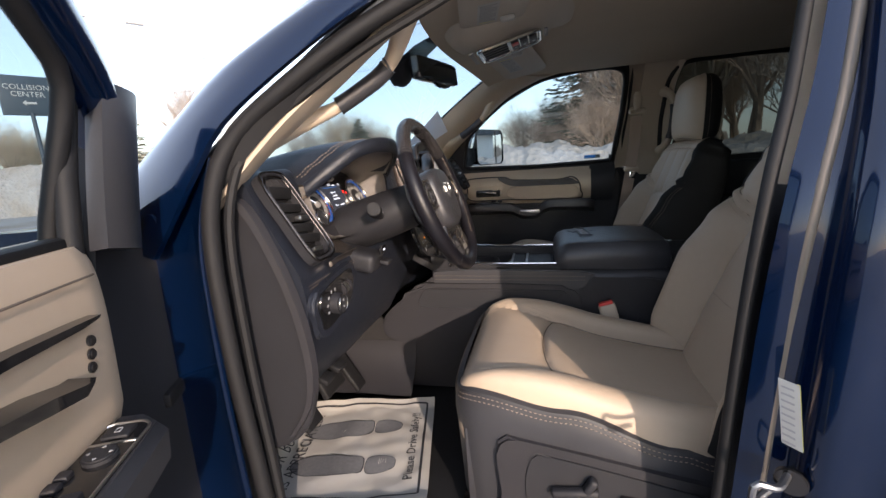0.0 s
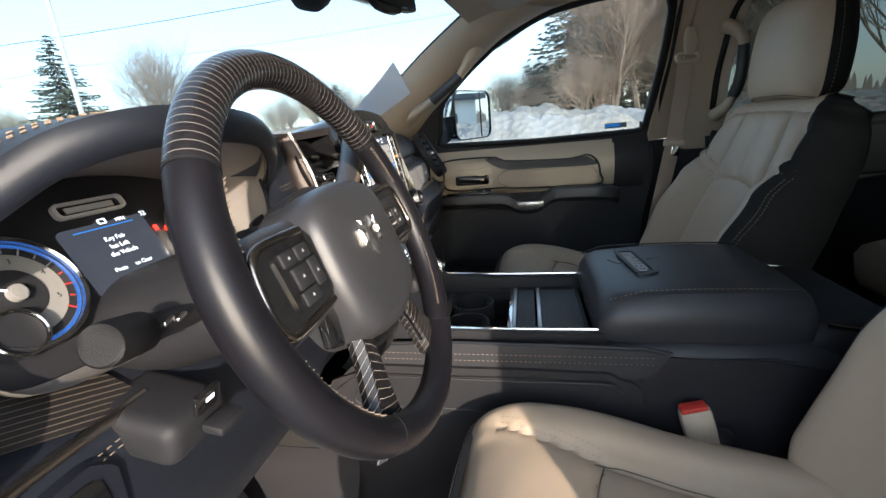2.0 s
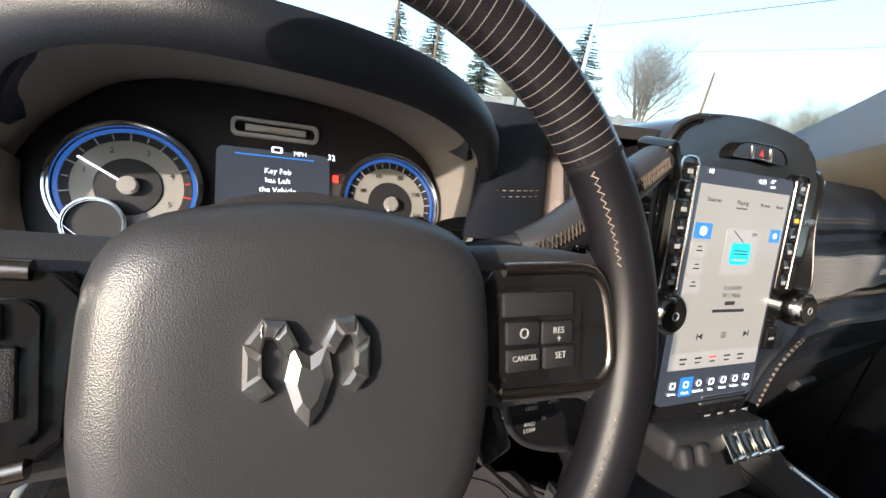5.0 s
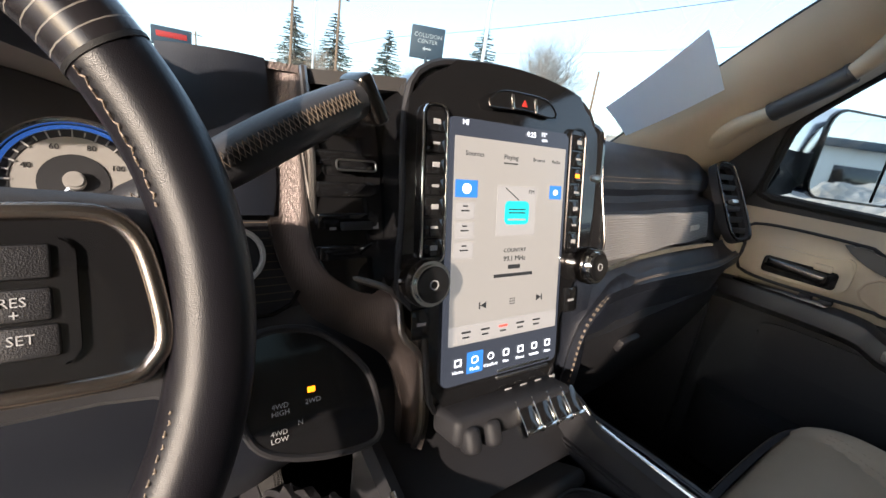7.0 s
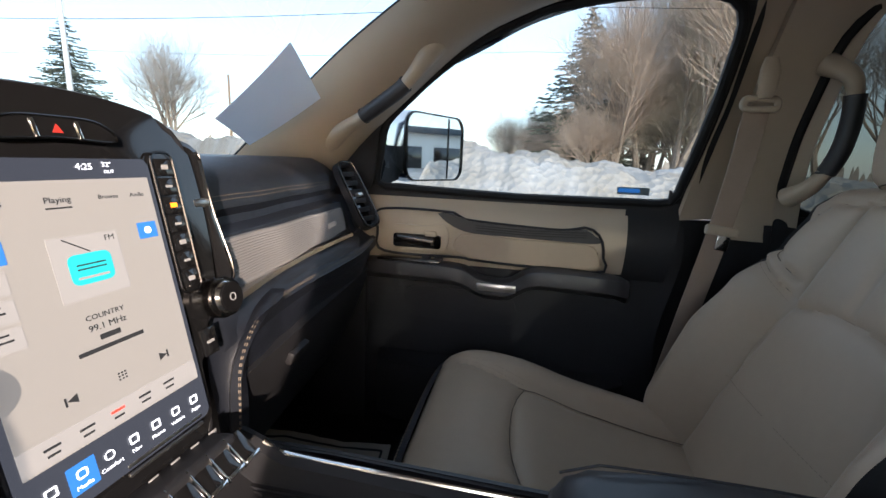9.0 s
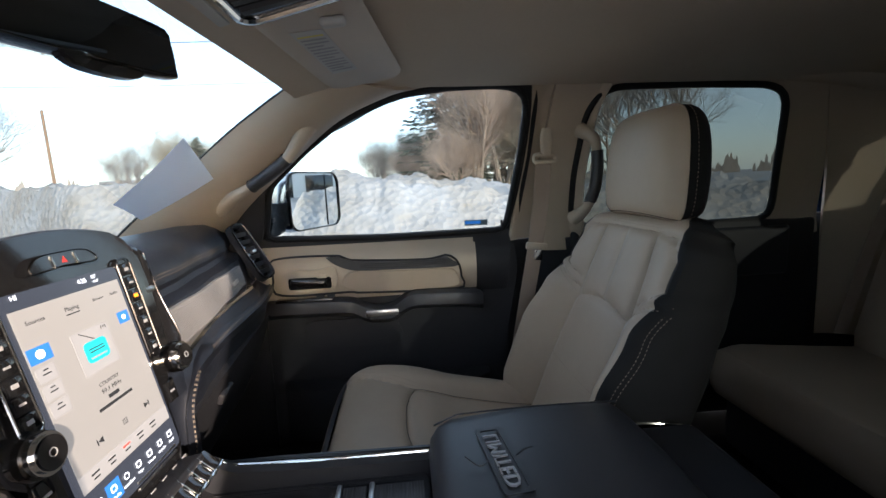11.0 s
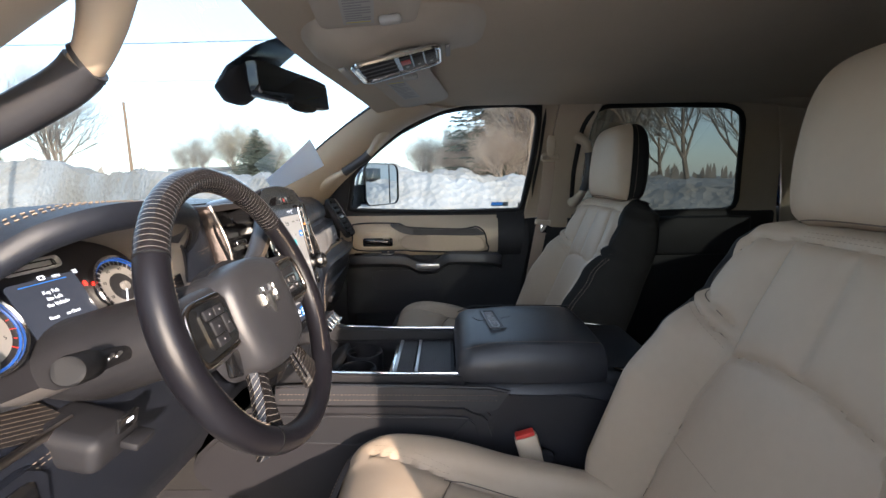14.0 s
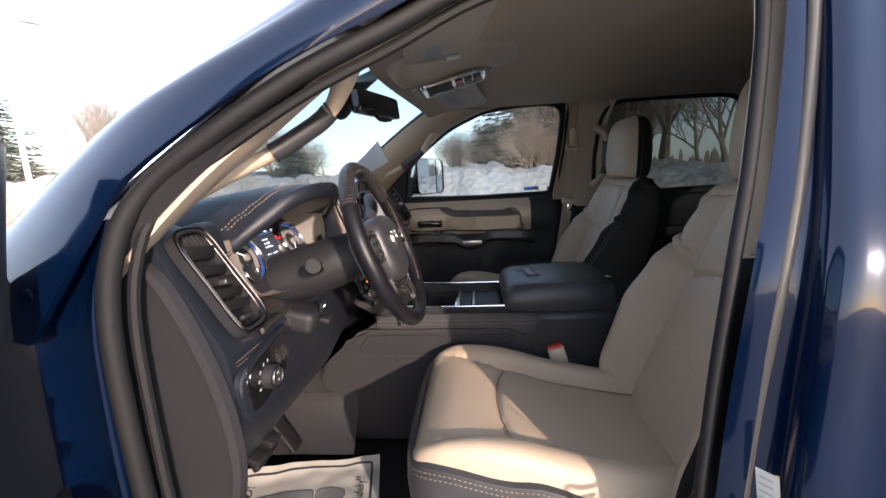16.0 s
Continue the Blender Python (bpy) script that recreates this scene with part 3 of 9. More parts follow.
# B-pillar trim, beige above and black below
bp_f = [(0.722, 0.700, 1.866), (0.724, 0.735, 1.78), (0.716, 0.772, 1.66), (0.70, 0.81, 1.54), (0.68, 0.838, 1.40)]
bp_r = [(0.955, 0.690, 1.866), (0.918, 0.720, 1.78), (0.905, 0.755, 1.66), (0.905, 0.793, 1.54), (0.925, 0.825, 1.40)]
part("pillar_trim", ruled(bp_f, bp_r, 20, 8, -0.028, 0.01), PLASTIC_BEIGE, body, "beige belt pillar trim")
part("pillar_trim", ruled([(0.68, 0.835, 1.40), (0.655, 0.845, 1.2), (0.64, 0.85, 0.95), (0.63, 0.85, 0.72)], [(0.88, 0.835, 1.40), (0.90, 0.845, 1.2), (0.90, 0.85, 0.95), (0.90, 0.85, 0.72)], 16, 6, -0.03, 0.01), PLASTIC_BLACK, body, "black lower belt pillar trim")
# rear door panel, C-pillar and rear wall
part("rear_door_panel", rbox((0.88, 0.06, 0.70), (1.32, 0.862, 1.08), 0.02), PLASTIC_BLACK, body)
# beige trim given black plastic, so the front seat's shade is in its colour
part("rear_door_trim", rbox((0.70, 0.03, 0.17), (1.30, 0.83, 1.32), 0.02, 3), PLASTIC_BLACK, body, "beige rear door trim, blackened for the seat's shade")
part("rear_door_panel", rbox((0.95, 0.06, 0.70), (1.32, -0.862, 1.08), 0.02), PLASTIC_BLACK, body)
for s in (1, -1):
    part("rear_pillar_trim", ruled(flip([(1.62, 0.705, 1.86), (1.66, 0.735, 1.76), (1.72, 0.78, 1.6), (1.78, 0.835, 1.40), (1.80, 0.845, 1.0)], s), flip([(2.0, 0.60, 1.85), (2.0, 0.62, 1.76), (2.0, 0.66, 1.6), (2.0, 0.68, 1.40), (2.0, 0.69, 1.0)], s), 16, 8, -0.03 * s, 0.01 * s), PLASTIC_BEIGE, body, "beige rear pillar trim")
back_out = [(-0.70, 0.80), (-0.74, 1.4), (-0.66, 1.9), (0.66, 1.9), (0.74, 1.4), (0.70, 0.80)]
back_in = [(-0.56, 1.45), (-0.575, 1.5), (-0.54, 1.77), (0.54, 1.77), (0.575, 1.5), (0.56, 1.45)]


def back_ring(pts, x, n=72):
    return [Vector((x - (p[1] - 1.4) * 0.06, p[0], p[1])) for p in dense(pts, n)]


bo = [min(dense(back_out, 300), key=lambda q, a=math.atan2(p[1] - 1.6, p[0]): abs((math.atan2(q[1] - 1.6, q[0]) - a + math.pi) % (2 * math.pi) - math.pi)) for p in dense(back_in, 72)]
part("rear_wall", loft([[Vector((2.06, p[0], p[1])) for p in bo], [Vector((2.02 - (p[1] - 1.4) * 0.06, p[0], p[1])) for p in bo], back_ring(back_in, 2.01), back_ring(back_in, 2.06)], True, False, True), PLASTIC_GREY, body)
bg = bmesh.new()
bg.faces.new(back_ring(back_in, 2.04) and [bg.verts.new(p) for p in back_ring(back_in, 2.04)])
part("window_glass", bg, GLASS_TINT, body, "tinted rear window")
for s in (1, -1):
    part("rear_corner_panel", rbox((0.42, 0.03, 0.72), (1.92, 0.862 * s, 1.08), 0.01), PLASTIC_BLACK, body)
    part("rear_corner_skin", ruled(flip([(1.74, 0.985, 0.74), (1.75, 0.985, 1.26), (1.76, 0.965, 1.43), (1.70, 0.86, 1.72), (1.68, 0.79, 1.90)], s), flip([(2.14, 0.93, 0.74), (2.14, 0.93, 1.26), (2.13, 0.92, 1.43), (2.12, 0.80, 1.72), (2.10, 0.72, 1.92)], s), 20, 8, 0.02 * s, -0.01 * s), PAINT, body)
part("cab_back", rbox((0.03, 1.86, 0.72), (2.13, 0, 1.08), 0.01), PAINT, body)

# ---- driver's side: the open doorway ----
DOORWAY = [(0.560, -0.852, 0.74), (0.572, -0.855, 1.0), (0.588, -0.856, 1.26), (0.606, -0.852, 1.43), (0.640, -0.815, 1.56), (0.672, -0.768, 1.74), (0.668, -0.742, 1.83), (0.60, -0.730, 1.868), (0.45, -0.737, 1.858), (0.31, -0.757, 1.825), (0.192, -0.779, 1.770), (0.047, -0.805, 1.703), (-0.083, -0.832, 1.622), (-0.165, -0.850, 1.558), (-0.203, -0.870, 1.485), (-0.222, -0.880, 1.368), (-0.220, -0.880, 1.154), (-0.205, -0.878, 0.95), (-0.19, -0.875, 0.74)]
seal = spline(DOORWAY, 90)
def tuck(p):
    """How far the seal rolls inwards: fully along the windscreen pillar and roof, not at the belt pillar."""
    return ramp(p.x, [(0.42, 1.0), (0.56, 0.0)])


seal_in = [p + (Vector((0, 0.010, 0)) - (p - Vector((0.22, p.y, 1.3))).normalized() * 0.010) * tuck(p) for p in seal]
part("door_seal", tube(seal_in, lambda t: 0.0085 + 0.006 * tuck(seal_in[round(t * 89)]), 10), RUBBER, body, "black rubber door seal")
part("door_seal", tube([p + Vector((0, 0.020, 0)) - (p - Vector((0.22, p.y, 1.3))).normalized() * 0.020 for p in seal_in if p.x < 0.5], 0.0085, 8), RUBBER, body)
flange = [(p.x, p.y, p.z) for p in seal if p.z > 1.50 and p.x < 0.62]
fl_a = spline(flange[::-1], 41)
fl_b = spline([(x, -y, z) for x, y, z in DOOR_EDGE[1:]] + [(0.60, -0.705, 1.868)], 41)
part("door_seal_flange", ruled(fl_a, fl_b, 40, 6, 0.0, 0.006), RUBBER, body, "black rubber seal flange")
# jamb ahead of the doorway
j0 = [(-0.195, -0.862, 1.52), (-0.222, -0.882, 1.40), (-0.228, -0.886, 1.25), (-0.226, -0.886, 1.05), (-0.215, -0.884, 0.74)]
j1 = [(-0.335, -0.845, 1.50), (-0.352, -0.87, 1.40), (-0.355, -0.885, 1.25), (-0.350, -0.89, 1.05), (-0.335, -0.89, 0.74)]
part("hinge_pillar", ruled(j0, j1, 24, 8, 0.016, -0.01), PAINT, body, "blue painted hinge pillar")
part("hinge_pillar", ruled(j1, [(-0.50, -0.86, 1.44), (-0.50, -0.93, 1.38), (-0.50, -0.96, 1.25), (-0.50, -0.97, 1.05), (-0.50, -0.97, 0.74)], 20, 6, 0.0, -0.01), PAINT, body)
part("jamb_bolt", disc(0.012, 0.008, axes((-0.300, -0.887, 1.424), (1, 0, 0), (0, 0, 1)), 16), PAINT, body)
# doorway inner lip in dark plastic between seal and dashboard
part("kick_trim", ruled([(-0.20, -0.85, 1.50), (-0.225, -0.862, 1.36), (-0.222, -0.862, 1.15), (-0.205, -0.862, 0.95), (-0.19, -0.86, 0.74)], [(-0.26, -0.79, 1.50), (-0.30, -0.79, 1.36), (-0.30, -0.79, 1.15), (-0.30, -0.79, 0.95), (-0.30, -0.79, 0.74)], 16, 4, 0, 0.006), PLASTIC_BLACK, body)
# B-pillar: beige trim inside, painted outside, with the striker and a label
seal_b = [(0.572, -0.862, 0.74), (0.586, -0.866, 1.0), (0.602, -0.868, 1.26), (0.622, -0.864, 1.43), (0.658, -0.826, 1.56), (0.690, -0.778, 1.74), (0.690, -0.752, 1.84)]
out_b = [(0.70, -0.945, 0.74), (0.712, -0.955, 1.0), (0.722, -0.957, 1.26), (0.735, -0.940, 1.43), (0.760, -0.885, 1.56), (0.785, -0.815, 1.74), (0.79, -0.775, 1.84)]
pa, pb = spline(seal_b, 41), spline(out_b, 41)
part("belt_pillar_skin", slab(lambda u, v: pa[round(u * 40)].lerp(pb[round(u * 40)], v) + Vector((-0.85, -0.5, 0)) * (0.020 * math.exp(-((v - 0.62) / 0.16) ** 2) - 0.012 * math.exp(-((v - 0.30) / 0.14) ** 2)), 40, 24, 0.012), PAINT, body, "blue painted belt pillar")
# black rubber seal; its tan-grey base colour holds the sun falling on it
WEATHERSTRIP = material("weatherstrip_sunlit_tan", (0.11, 0.094, 0.078), 0.5, vary=0.15, bump=0.2, bump_scale=900)
part("pillar_bead", tube(spline([(x + 0.024, y - 0.018, z) for x, y, z in seal_b], 40), 0.0075, 10), WEATHERSTRIP, body, "black rubber weatherstrip on the belt pillar, coloured pale as if sunlit")
part("pillar_trim", ruled([(0.57, -0.845, 0.74), (0.585, -0.845, 1.1), (0.612, -0.842, 1.43)], [(0.76, -0.83, 0.74), (0.77, -0.83, 1.1), (0.80, -0.825, 1.43)], 14, 6, 0.025, -0.01), PLASTIC_BLACK, body)
part("pillar_trim", ruled([(0.612, -0.842, 1.43), (0.645, -0.805, 1.56), (0.678, -0.757, 1.74), (0.672, -0.725, 1.85)], [(0.80, -0.825, 1.43), (0.82, -0.79, 1.56), (0.84, -0.74, 1.74), (0.85, -0.70, 1.86)], 14, 6, 0.025, -0.01), PLASTIC_BEIGE, body)
# rear door skin behind it
rd0 = [(0.728, -0.950, 0.74), (0.735, -0.975, 1.0), (0.742, -0.982, 1.26), (0.752, -0.968, 1.425)]
rd1 = [(1.70, -0.955, 0.74), (1.72, -0.98, 1.0), (1.74, -0.985, 1.26), (1.76, -0.965, 1.425)]
part("rear_door_skin", ruled(rd0, rd1, 20, 20, 0.012, -0.012), PAINT, body)
part("rear_door_bright_strip", tube([(0.752, -0.975, 1.432), (1.76, -0.972, 1.432)], 0.008, 8), CHROME, body, "chrome strip under the rear window")
part("rear_door_sash", ruled([(0.752, -0.955, 1.435), (0.775, -0.905, 1.56), (0.80, -0.835, 1.74), (0.815, -0.79, 1.86)], [(0.83, -0.95, 1.435), (0.85, -0.905, 1.56), (0.87, -0.83, 1.74), (0.88, -0.79, 1.86)], 16, 5, -0.004, 0.01), PIANO, body, "gloss black window sash")
part("rear_door_belt", ruled([(0.752, -0.955, 1.425), (1.76, -0.955, 1.425)], [(0.752, -0.85, 1.43), (1.76, -0.85, 1.43)], 10, 3, 0, 0.008), RUBBER, body)
lab = part("door_label", slab(lambda u, v: (lerp(0.593, 0.606, u) + 0.010 * (1 - v), -0.937 - 0.018 * u, lerp(1.128, 1.212, v)), 6, 10, 0.0006, (0.3, 0.95, 0)), LIFT_BEIGE, body, "white and yellow information label")
YELLOW = material("label_yellow", (0.62, 0.55, 0.16), 0.6, bump=0)
SLATE = material("ink_slate", (0.30, 0.30, 0.31), 0.6, bump=0)
INK = material("ink_dark", (0.03, 0.03, 0.035), 0.6, bump=0)
part("label_border", slab(lambda u, v: (lerp(0.6055, 0.6072, u) + 0.010 * (1 - v), -0.9512 - 0.003 * u, lerp(1.128, 1.212, v)), 2, 10, 0.0006, (0.3, 0.95, 0)), YELLOW, lab)
for i in range(9):
    z = 1.202 - 0.0088 * i
    part("label_bar", slab(lambda u, v, z=z: (lerp(0.594, 0.602, u) + 0.010 * (1.217 - z) / 0.105, -0.9392 - 0.012 * u, z + 0.0022 * v), 4, 1, 0.0004, (0.3, 0.95, 0)), SLATE, lab)
SMOKE_LOOP = material("steel_dull", (0.30, 0.30, 0.31), 0.4, 1.0, vary=0.1, bump=0)
striker = part("door_striker", tube(spline([(0.620, -0.925, 1.078), (0.595, -0.955, 1.078), (0.570, -0.958, 1.083), (0.570, -0.955, 1.058), (0.60, -0.93, 1.058)], 18), 0.0045, 8), SMOKE_LOOP, body, "steel door striker loop")
part("striker_plate", disc(0.018, 0.006, axes((0.622, -0.928, 1.07), (0.8, -0.55, 0), (0, 0, 1)), 20), DARK_CHROME, striker)
# sills
part("sill", rbox((0.80, 0.12, 0.10), (0.19, -0.85, 0.70), 0.02), PAINT, body)
part("sill_plate", rbox((0.74, 0.09, 0.012), (0.19, -0.83, 0.755), 0.004), PLASTIC_BLACK, body)
part("firewall", rbox((0.04, 1.66, 0.80), (-0.55, 0, 1.05), 0.01), CARPET, body)
part("kick_panel", rbox((0.52, 0.02, 0.76), (-0.36, 0.832, 1.08), 0.005), PLASTIC_BLACK, body)
part("kick_panel", rbox((0.42, 0.02, 0.75), (-0.42, -0.80, 1.08), 0.005), PLASTIC_BLACK, body)
for s in (1, -1):
    part("front_fender", ruled([(-0.36, 0.885 * s, 1.42), (-0.9, 0.88 * s, 1.40), (-1.7, 0.85 * s, 1.33)], [(-0.36, 0.985 * s, 0.75), (-0.9, 1.0 * s, 0.75), (-1.7, 0.98 * s, 0.75)], 20, 10, 0.03 * s, -0.01 * s), PAINT, body)
# hood and cowl
part("hood", slab(lambda u, v: (lerp(-1.85, -0.66, u), lerp(-0.86, 0.86, v), 1.375 - 0.07 * (2 * v - 1) ** 4 - 0.06 * (1 - u) ** 2 + 0.015 * math.exp(-((abs(2 * v - 1) - 0.45) / 0.16) ** 2)), 20, 30, 0.02), PAINT, body)
part("cowl", slab(lambda u, v: (lerp(-0.70, -0.50, u) + 0.08 * abs(2 * v - 1) ** 2, lerp(-0.76, 0.76, v), 1.385 + 0.02 * u), 6, 20, 0.02), PLASTIC_BLACK, body)
for y0, y1 in ((-0.66, -0.10), (0.0, 0.56)):
    w = part("wiper_arm", tube(spline([(-0.62, y1, 1.42), (-0.585, lerp(y0, y1, 0.55), 1.462), (-0.555, lerp(y0, y1, 0.3), 1.478)], 14), 0.007, 6), PLASTIC_BLACK, body)
    part("wiper_blade", tube(spline([(-0.605, y0, 1.448 + 0.0), (-0.592, (y0 + y1) / 2, 1.468), (-0.62, y1, 1.44)], 14), 0.008, 6), RUBBER, w)

# lower body, bed and wheels that carry the cab
part("underbody", rbox((5.3, 1.50, 0.22), (0.95, 0, 0.62), 0.04), RUBBER, body, "black frame and underbody")
part("nose", loft([[Vector((x, y, z)) for y, z in ((-w, 0.55), (-w, t - 0.06), (-w + 0.08, t), (w - 0.08, t), (w, t - 0.06), (w, 0.55))] for x, w, t in ((-1.98, 0.80, 1.20), (-1.94, 0.90, 1.27), (-1.84, 0.94, 1.30))]), PAINT, body)
for y in (-0.90, 0.90):
    part("bed_side", rbox((1.75, 0.10, 0.66), (3.03, y, 1.06), 0.04, 3), PAINT, body)
part("bed_floor", rbox((1.75, 1.70, 0.05), (3.03, 0, 0.76), 0.01), RUBBER, body)
part("tailgate", rbox((0.09, 1.80, 0.62), (3.90, 0, 1.05), 0.03, 3), PAINT, body)
for x in (-1.15, 2.60):
    for s in (-1, 1):
        wh = part("wheel", disc(0.42, 0.27, axes((x, s * 0.96, 0.42), (1, 0, 0), (0, 0, 1)) @ Matrix.Translation((0, 0, 0 if s < 0 else -0.27)) @ Matrix.Translation((0, 0, -0.27 if s < 0 else 0.27)), 40, 0.05), RUBBER, body, "black tyre")
        part("rim", disc(0.25, 0.02, axes((x, s * 0.965, 0.42), (1, 0, 0), (0, 0, 1)) @ Matrix.Translation((0, 0, 0 if s < 0 else -0.02)), 32, 0.006), BRUSHED, wh, "bright wheel rim")


# ---- seats ----
def seam_gap(y, h, lines):
    """How far a place on a cover lies from the nearest of its seams."""
    best = 1.0
    for line in lines:
        for (y0, h0), (y1, h1) in zip(line, line[1:]):
            dy, dh = y1 - y0, h1 - h0
            t = max(0.0, min(1.0, ((y - y0) * dy + (h - h0) * dh) / (dy * dy + dh * dh)))
            best = min(best, math.hypot(y - y0 - dy * t, h - h0 - dh * t))
    return best


def seat_ring(w, top, bottom, bolster, n=96, edge=0.05):
    """A cross-section: y to the side, z up. Raised side bolsters, round shoulders, flat underside."""
    up = [(-w, bottom * 0.4 + top * 0.6 - 0.03, 0), (-w + edge * 0.35, top + bolster * 0.55, 0), (-w + edge * 1.25, top + bolster, 0), (-w * 0.58, top + bolster * 0.20, 0), (0, top, 0),
          (w * 0.58, top + bolster * 0.20, 0), (w - edge * 1.25, top + bolster, 0), (w - edge * 0.35, top + bolster * 0.55, 0), (w, bottom * 0.4 + top * 0.6 - 0.03, 0)]
    line = spline(up, n - 6)
    line += [Vector((w - 0.002, bottom + 0.02, 0)), Vector((w - 0.02, bottom, 0)), Vector((w * 0.3, bottom, 0)), Vector((-w * 0.3, bottom, 0)), Vector((-w + 0.02, bottom, 0)), Vector((-w + 0.002, bottom + 0.02, 0))]
    return [(p.x, p.y) for p in line]


# seams of the covers, half of each: distance from the middle, then along the cushion or up the backrest
CUSH_SEAMS = [[(0.0, 0.322), (0.06, 0.325), (0.11, 0.332), (0.15, 0.348)], [(0.150, 0.335), (0.152, 0.45), (0.150, 0.58), (0.140, 0.72)], [(0.155, 0.345), (0.172, 0.27), (0.190, 0.20)]]
BACK_SEAMS = [[(0.0, 0.405), (0.06, 0.401), (0.125, 0.384)], [(0.125, 0.384), (0.120, 0.47), (0.106, 0.585)], [(0.0, 0.405), (0.0, 0.585)], [(0.0, 0.588), (0.106, 0.585), (0.19, 0.578)],
              [(0.125, 0.384), (0.150, 0.27), (0.165, 0.16), (0.165, 0.02)], [(0.125, 0.400), (0.19, 0.425), (0.245, 0.455)], [(0.135, 0.428), (0.185, 0.448), (0.215, 0.475), (0.208, 0.535), (0.175, 0.582)]]


def front_seat(name, cy, cb, label, outer):
    """cy, cb: the middle of the cushion and of the backrest; outer: -1 or 1, the side that faces the door."""
    seat = thing(name, (0.45, cy, 0.725), label, "car seat", "front seats")
    # cushion: runs back from the nose, sloping down to the rear
    stations = [(0.145, 0.178, 1.005, 0.955, 0.0), (0.152, 0.226, 1.028, 0.93, 0.004), (0.180, 0.248, 1.050, 0.90, 0.010), (0.24, 0.256, 1.058, 0.89, 0.018), (0.34, 0.258, 1.040, 0.88, 0.028), (0.46, 0.256, 1.000, 0.87, 0.036), (0.58, 0.252, 0.975, 0.86, 0.038), (0.70, 0.24, 0.96, 0.86, 0.03)]
    cols = [[] for _ in range(5)]
    for i, s in enumerate(stations):
        for c in range(5):
            cols[c].append((i, s[c], 0))
    NC = 110
    smooth = [spline(c, NC) for c in cols]
    rows_c = []
    for i in range(NC):
        x, w, top, bot, bol = (smooth[c][i].y for c in range(5))
        ring = seat_ring(w, top, bot, bol)
        out = []
        for k, (y, z) in enumerate(ring):
            if k < 90 and abs(y) < w - 0.004:
                d = seam_gap(abs(y), x, CUSH_SEAMS)
                z += 0.011 * (1 - math.exp(-d / 0.020)) - 0.009 - 0.004 * math.exp(-(d / 0.0045) ** 2)
                z += 0.0016 * noise.noise((x * 9, y * 9 + cy, 0.4)) + 0.0007 * noise.noise((x * 26, y * 18, cy))
            out.append((y, z))
        rows_c.append((x, out))
    part("cushion", loft([[Vector((x, cy + y, z)) for y, z in r] for x, r in rows_c]), LEATHER_BEIGE, seat, "beige leather cushion")

    def on_cushion(y, x, lift=0.0012):
        """The place on the cushion's top at a distance from its middle and along it."""
        i = min(range(NC), key=lambda q: abs(rows_c[q][0] - x))
        i = min(max(i, 1), NC - 2)
        zs = []
        for q in (i - 1, i + 1):
            top = rows_c[q][1][:90]
            k = min(range(4, 86), key=lambda m: abs(top[m][0] - y))
            a, b = top[k - 1], top[k + 1]
            zs.append(lerp(a[1], b[1], min(1, max(0, (y - a[0]) / max(1e-6, b[0] - a[0])))))
        t = (x - rows_c[i - 1][0]) / max(1e-6, rows_c[i + 1][0] - rows_c[i - 1][0])
        return Vector((x, cy + y, lerp(zs[0], zs[1], min(1, max(0, t))) + lift))
    # black leather skirt round the cushion's sides and nose, under a double-stitched edge
    path = [(0.62, 0.252), (0.56, 0.255), (0.46, 0.259), (0.34, 0.261), (0.24, 0.258), (0.185, 0.249), (0.157, 0.226), (0.146, 0.182), (0.141, 0.10), (0.140, 0.0)]
    path = [(x, -w) for x, w in path] + [(x, w) for x, w in path[-2::-1]]
    loop = spline([(x, y, 0) for x, y in path], 90)

    def skirt_top(x):
        return ramp(x, [(0.14, 1.040), (0.19, 1.046), (0.36, 1.016), (0.56, 0.952), (0.62, 0.935)])

    def skirt_row(dz, out):
        row = []
        for i, p in enumerate(loop):
            d = loop[min(i + 1, 89)] - loop[max(i - 1, 0)]
            n = Vector((-d.y, d.x, 0)).normalized()
            if n.x * (p.x - 0.45) + n.y * p.y < 0:
                n = -n
            row.append(Vector((p.x, cy + p.y, skirt_top(p.x) + dz)) + n * out)
        return row
    rows_s = [skirt_row(0.004, -0.012), skirt_row(0.0, -0.001), skirt_row(-0.02, 0.004), skirt_row(-0.045, 0.0065), skirt_row(-0.075, 0.004), [Vector((p.x, p.y, 0.80)) for p in skirt_row(0, -0.004)]]
    part("skirt", loft(rows_s, False, False), LEATHER_BLACK, seat, "black leather cushion skirt")
    for dz, out in ((-0.006, 0.0032), (-0.015, 0.0048)):
        part("stitching", stitches(skirt_row(dz, out), 0.006, 0.003, 0.0008), STITCH_LIGHT, seat, "beige stitching")
    lo = [[Vector((0.168 + 0.52 * i / 11, cy + sy * 0.246, z)) for sy, z in ((-1, 0.962 - 0.06 * i / 11), (-0.99, 0.80), (-0.9, 0.745), (0.9, 0.745), (0.99, 0.80), (1, 0.962 - 0.06 * i / 11))] for i in range(12)]
    part("base_shell", loft(lo), LEATHER_BLACK, seat, "black leather skirt and plastic seat base")
    for side in (-1, 1):
        part("seam", tube([on_cushion(side * y, x, -0.0004) for y, x in [(p.x, p.y) for p in spline([(a, b, 0) for a, b in CUSH_SEAMS[1]], 24)]], 0.0010, 5), STITCH_DARK, seat)
        for off in (0.0, 0.009):
            part("stitching", stitches([on_cushion(side * (y + 0.006 + off), x, 0.0008) for y, x in [(p.x, p.y) for p in spline([(a, b, 0) for a, b in CUSH_SEAMS[2]], 12)]], 0.005, 0.003, 0.0005), STITCH_LIGHT, seat, "beige stitching")
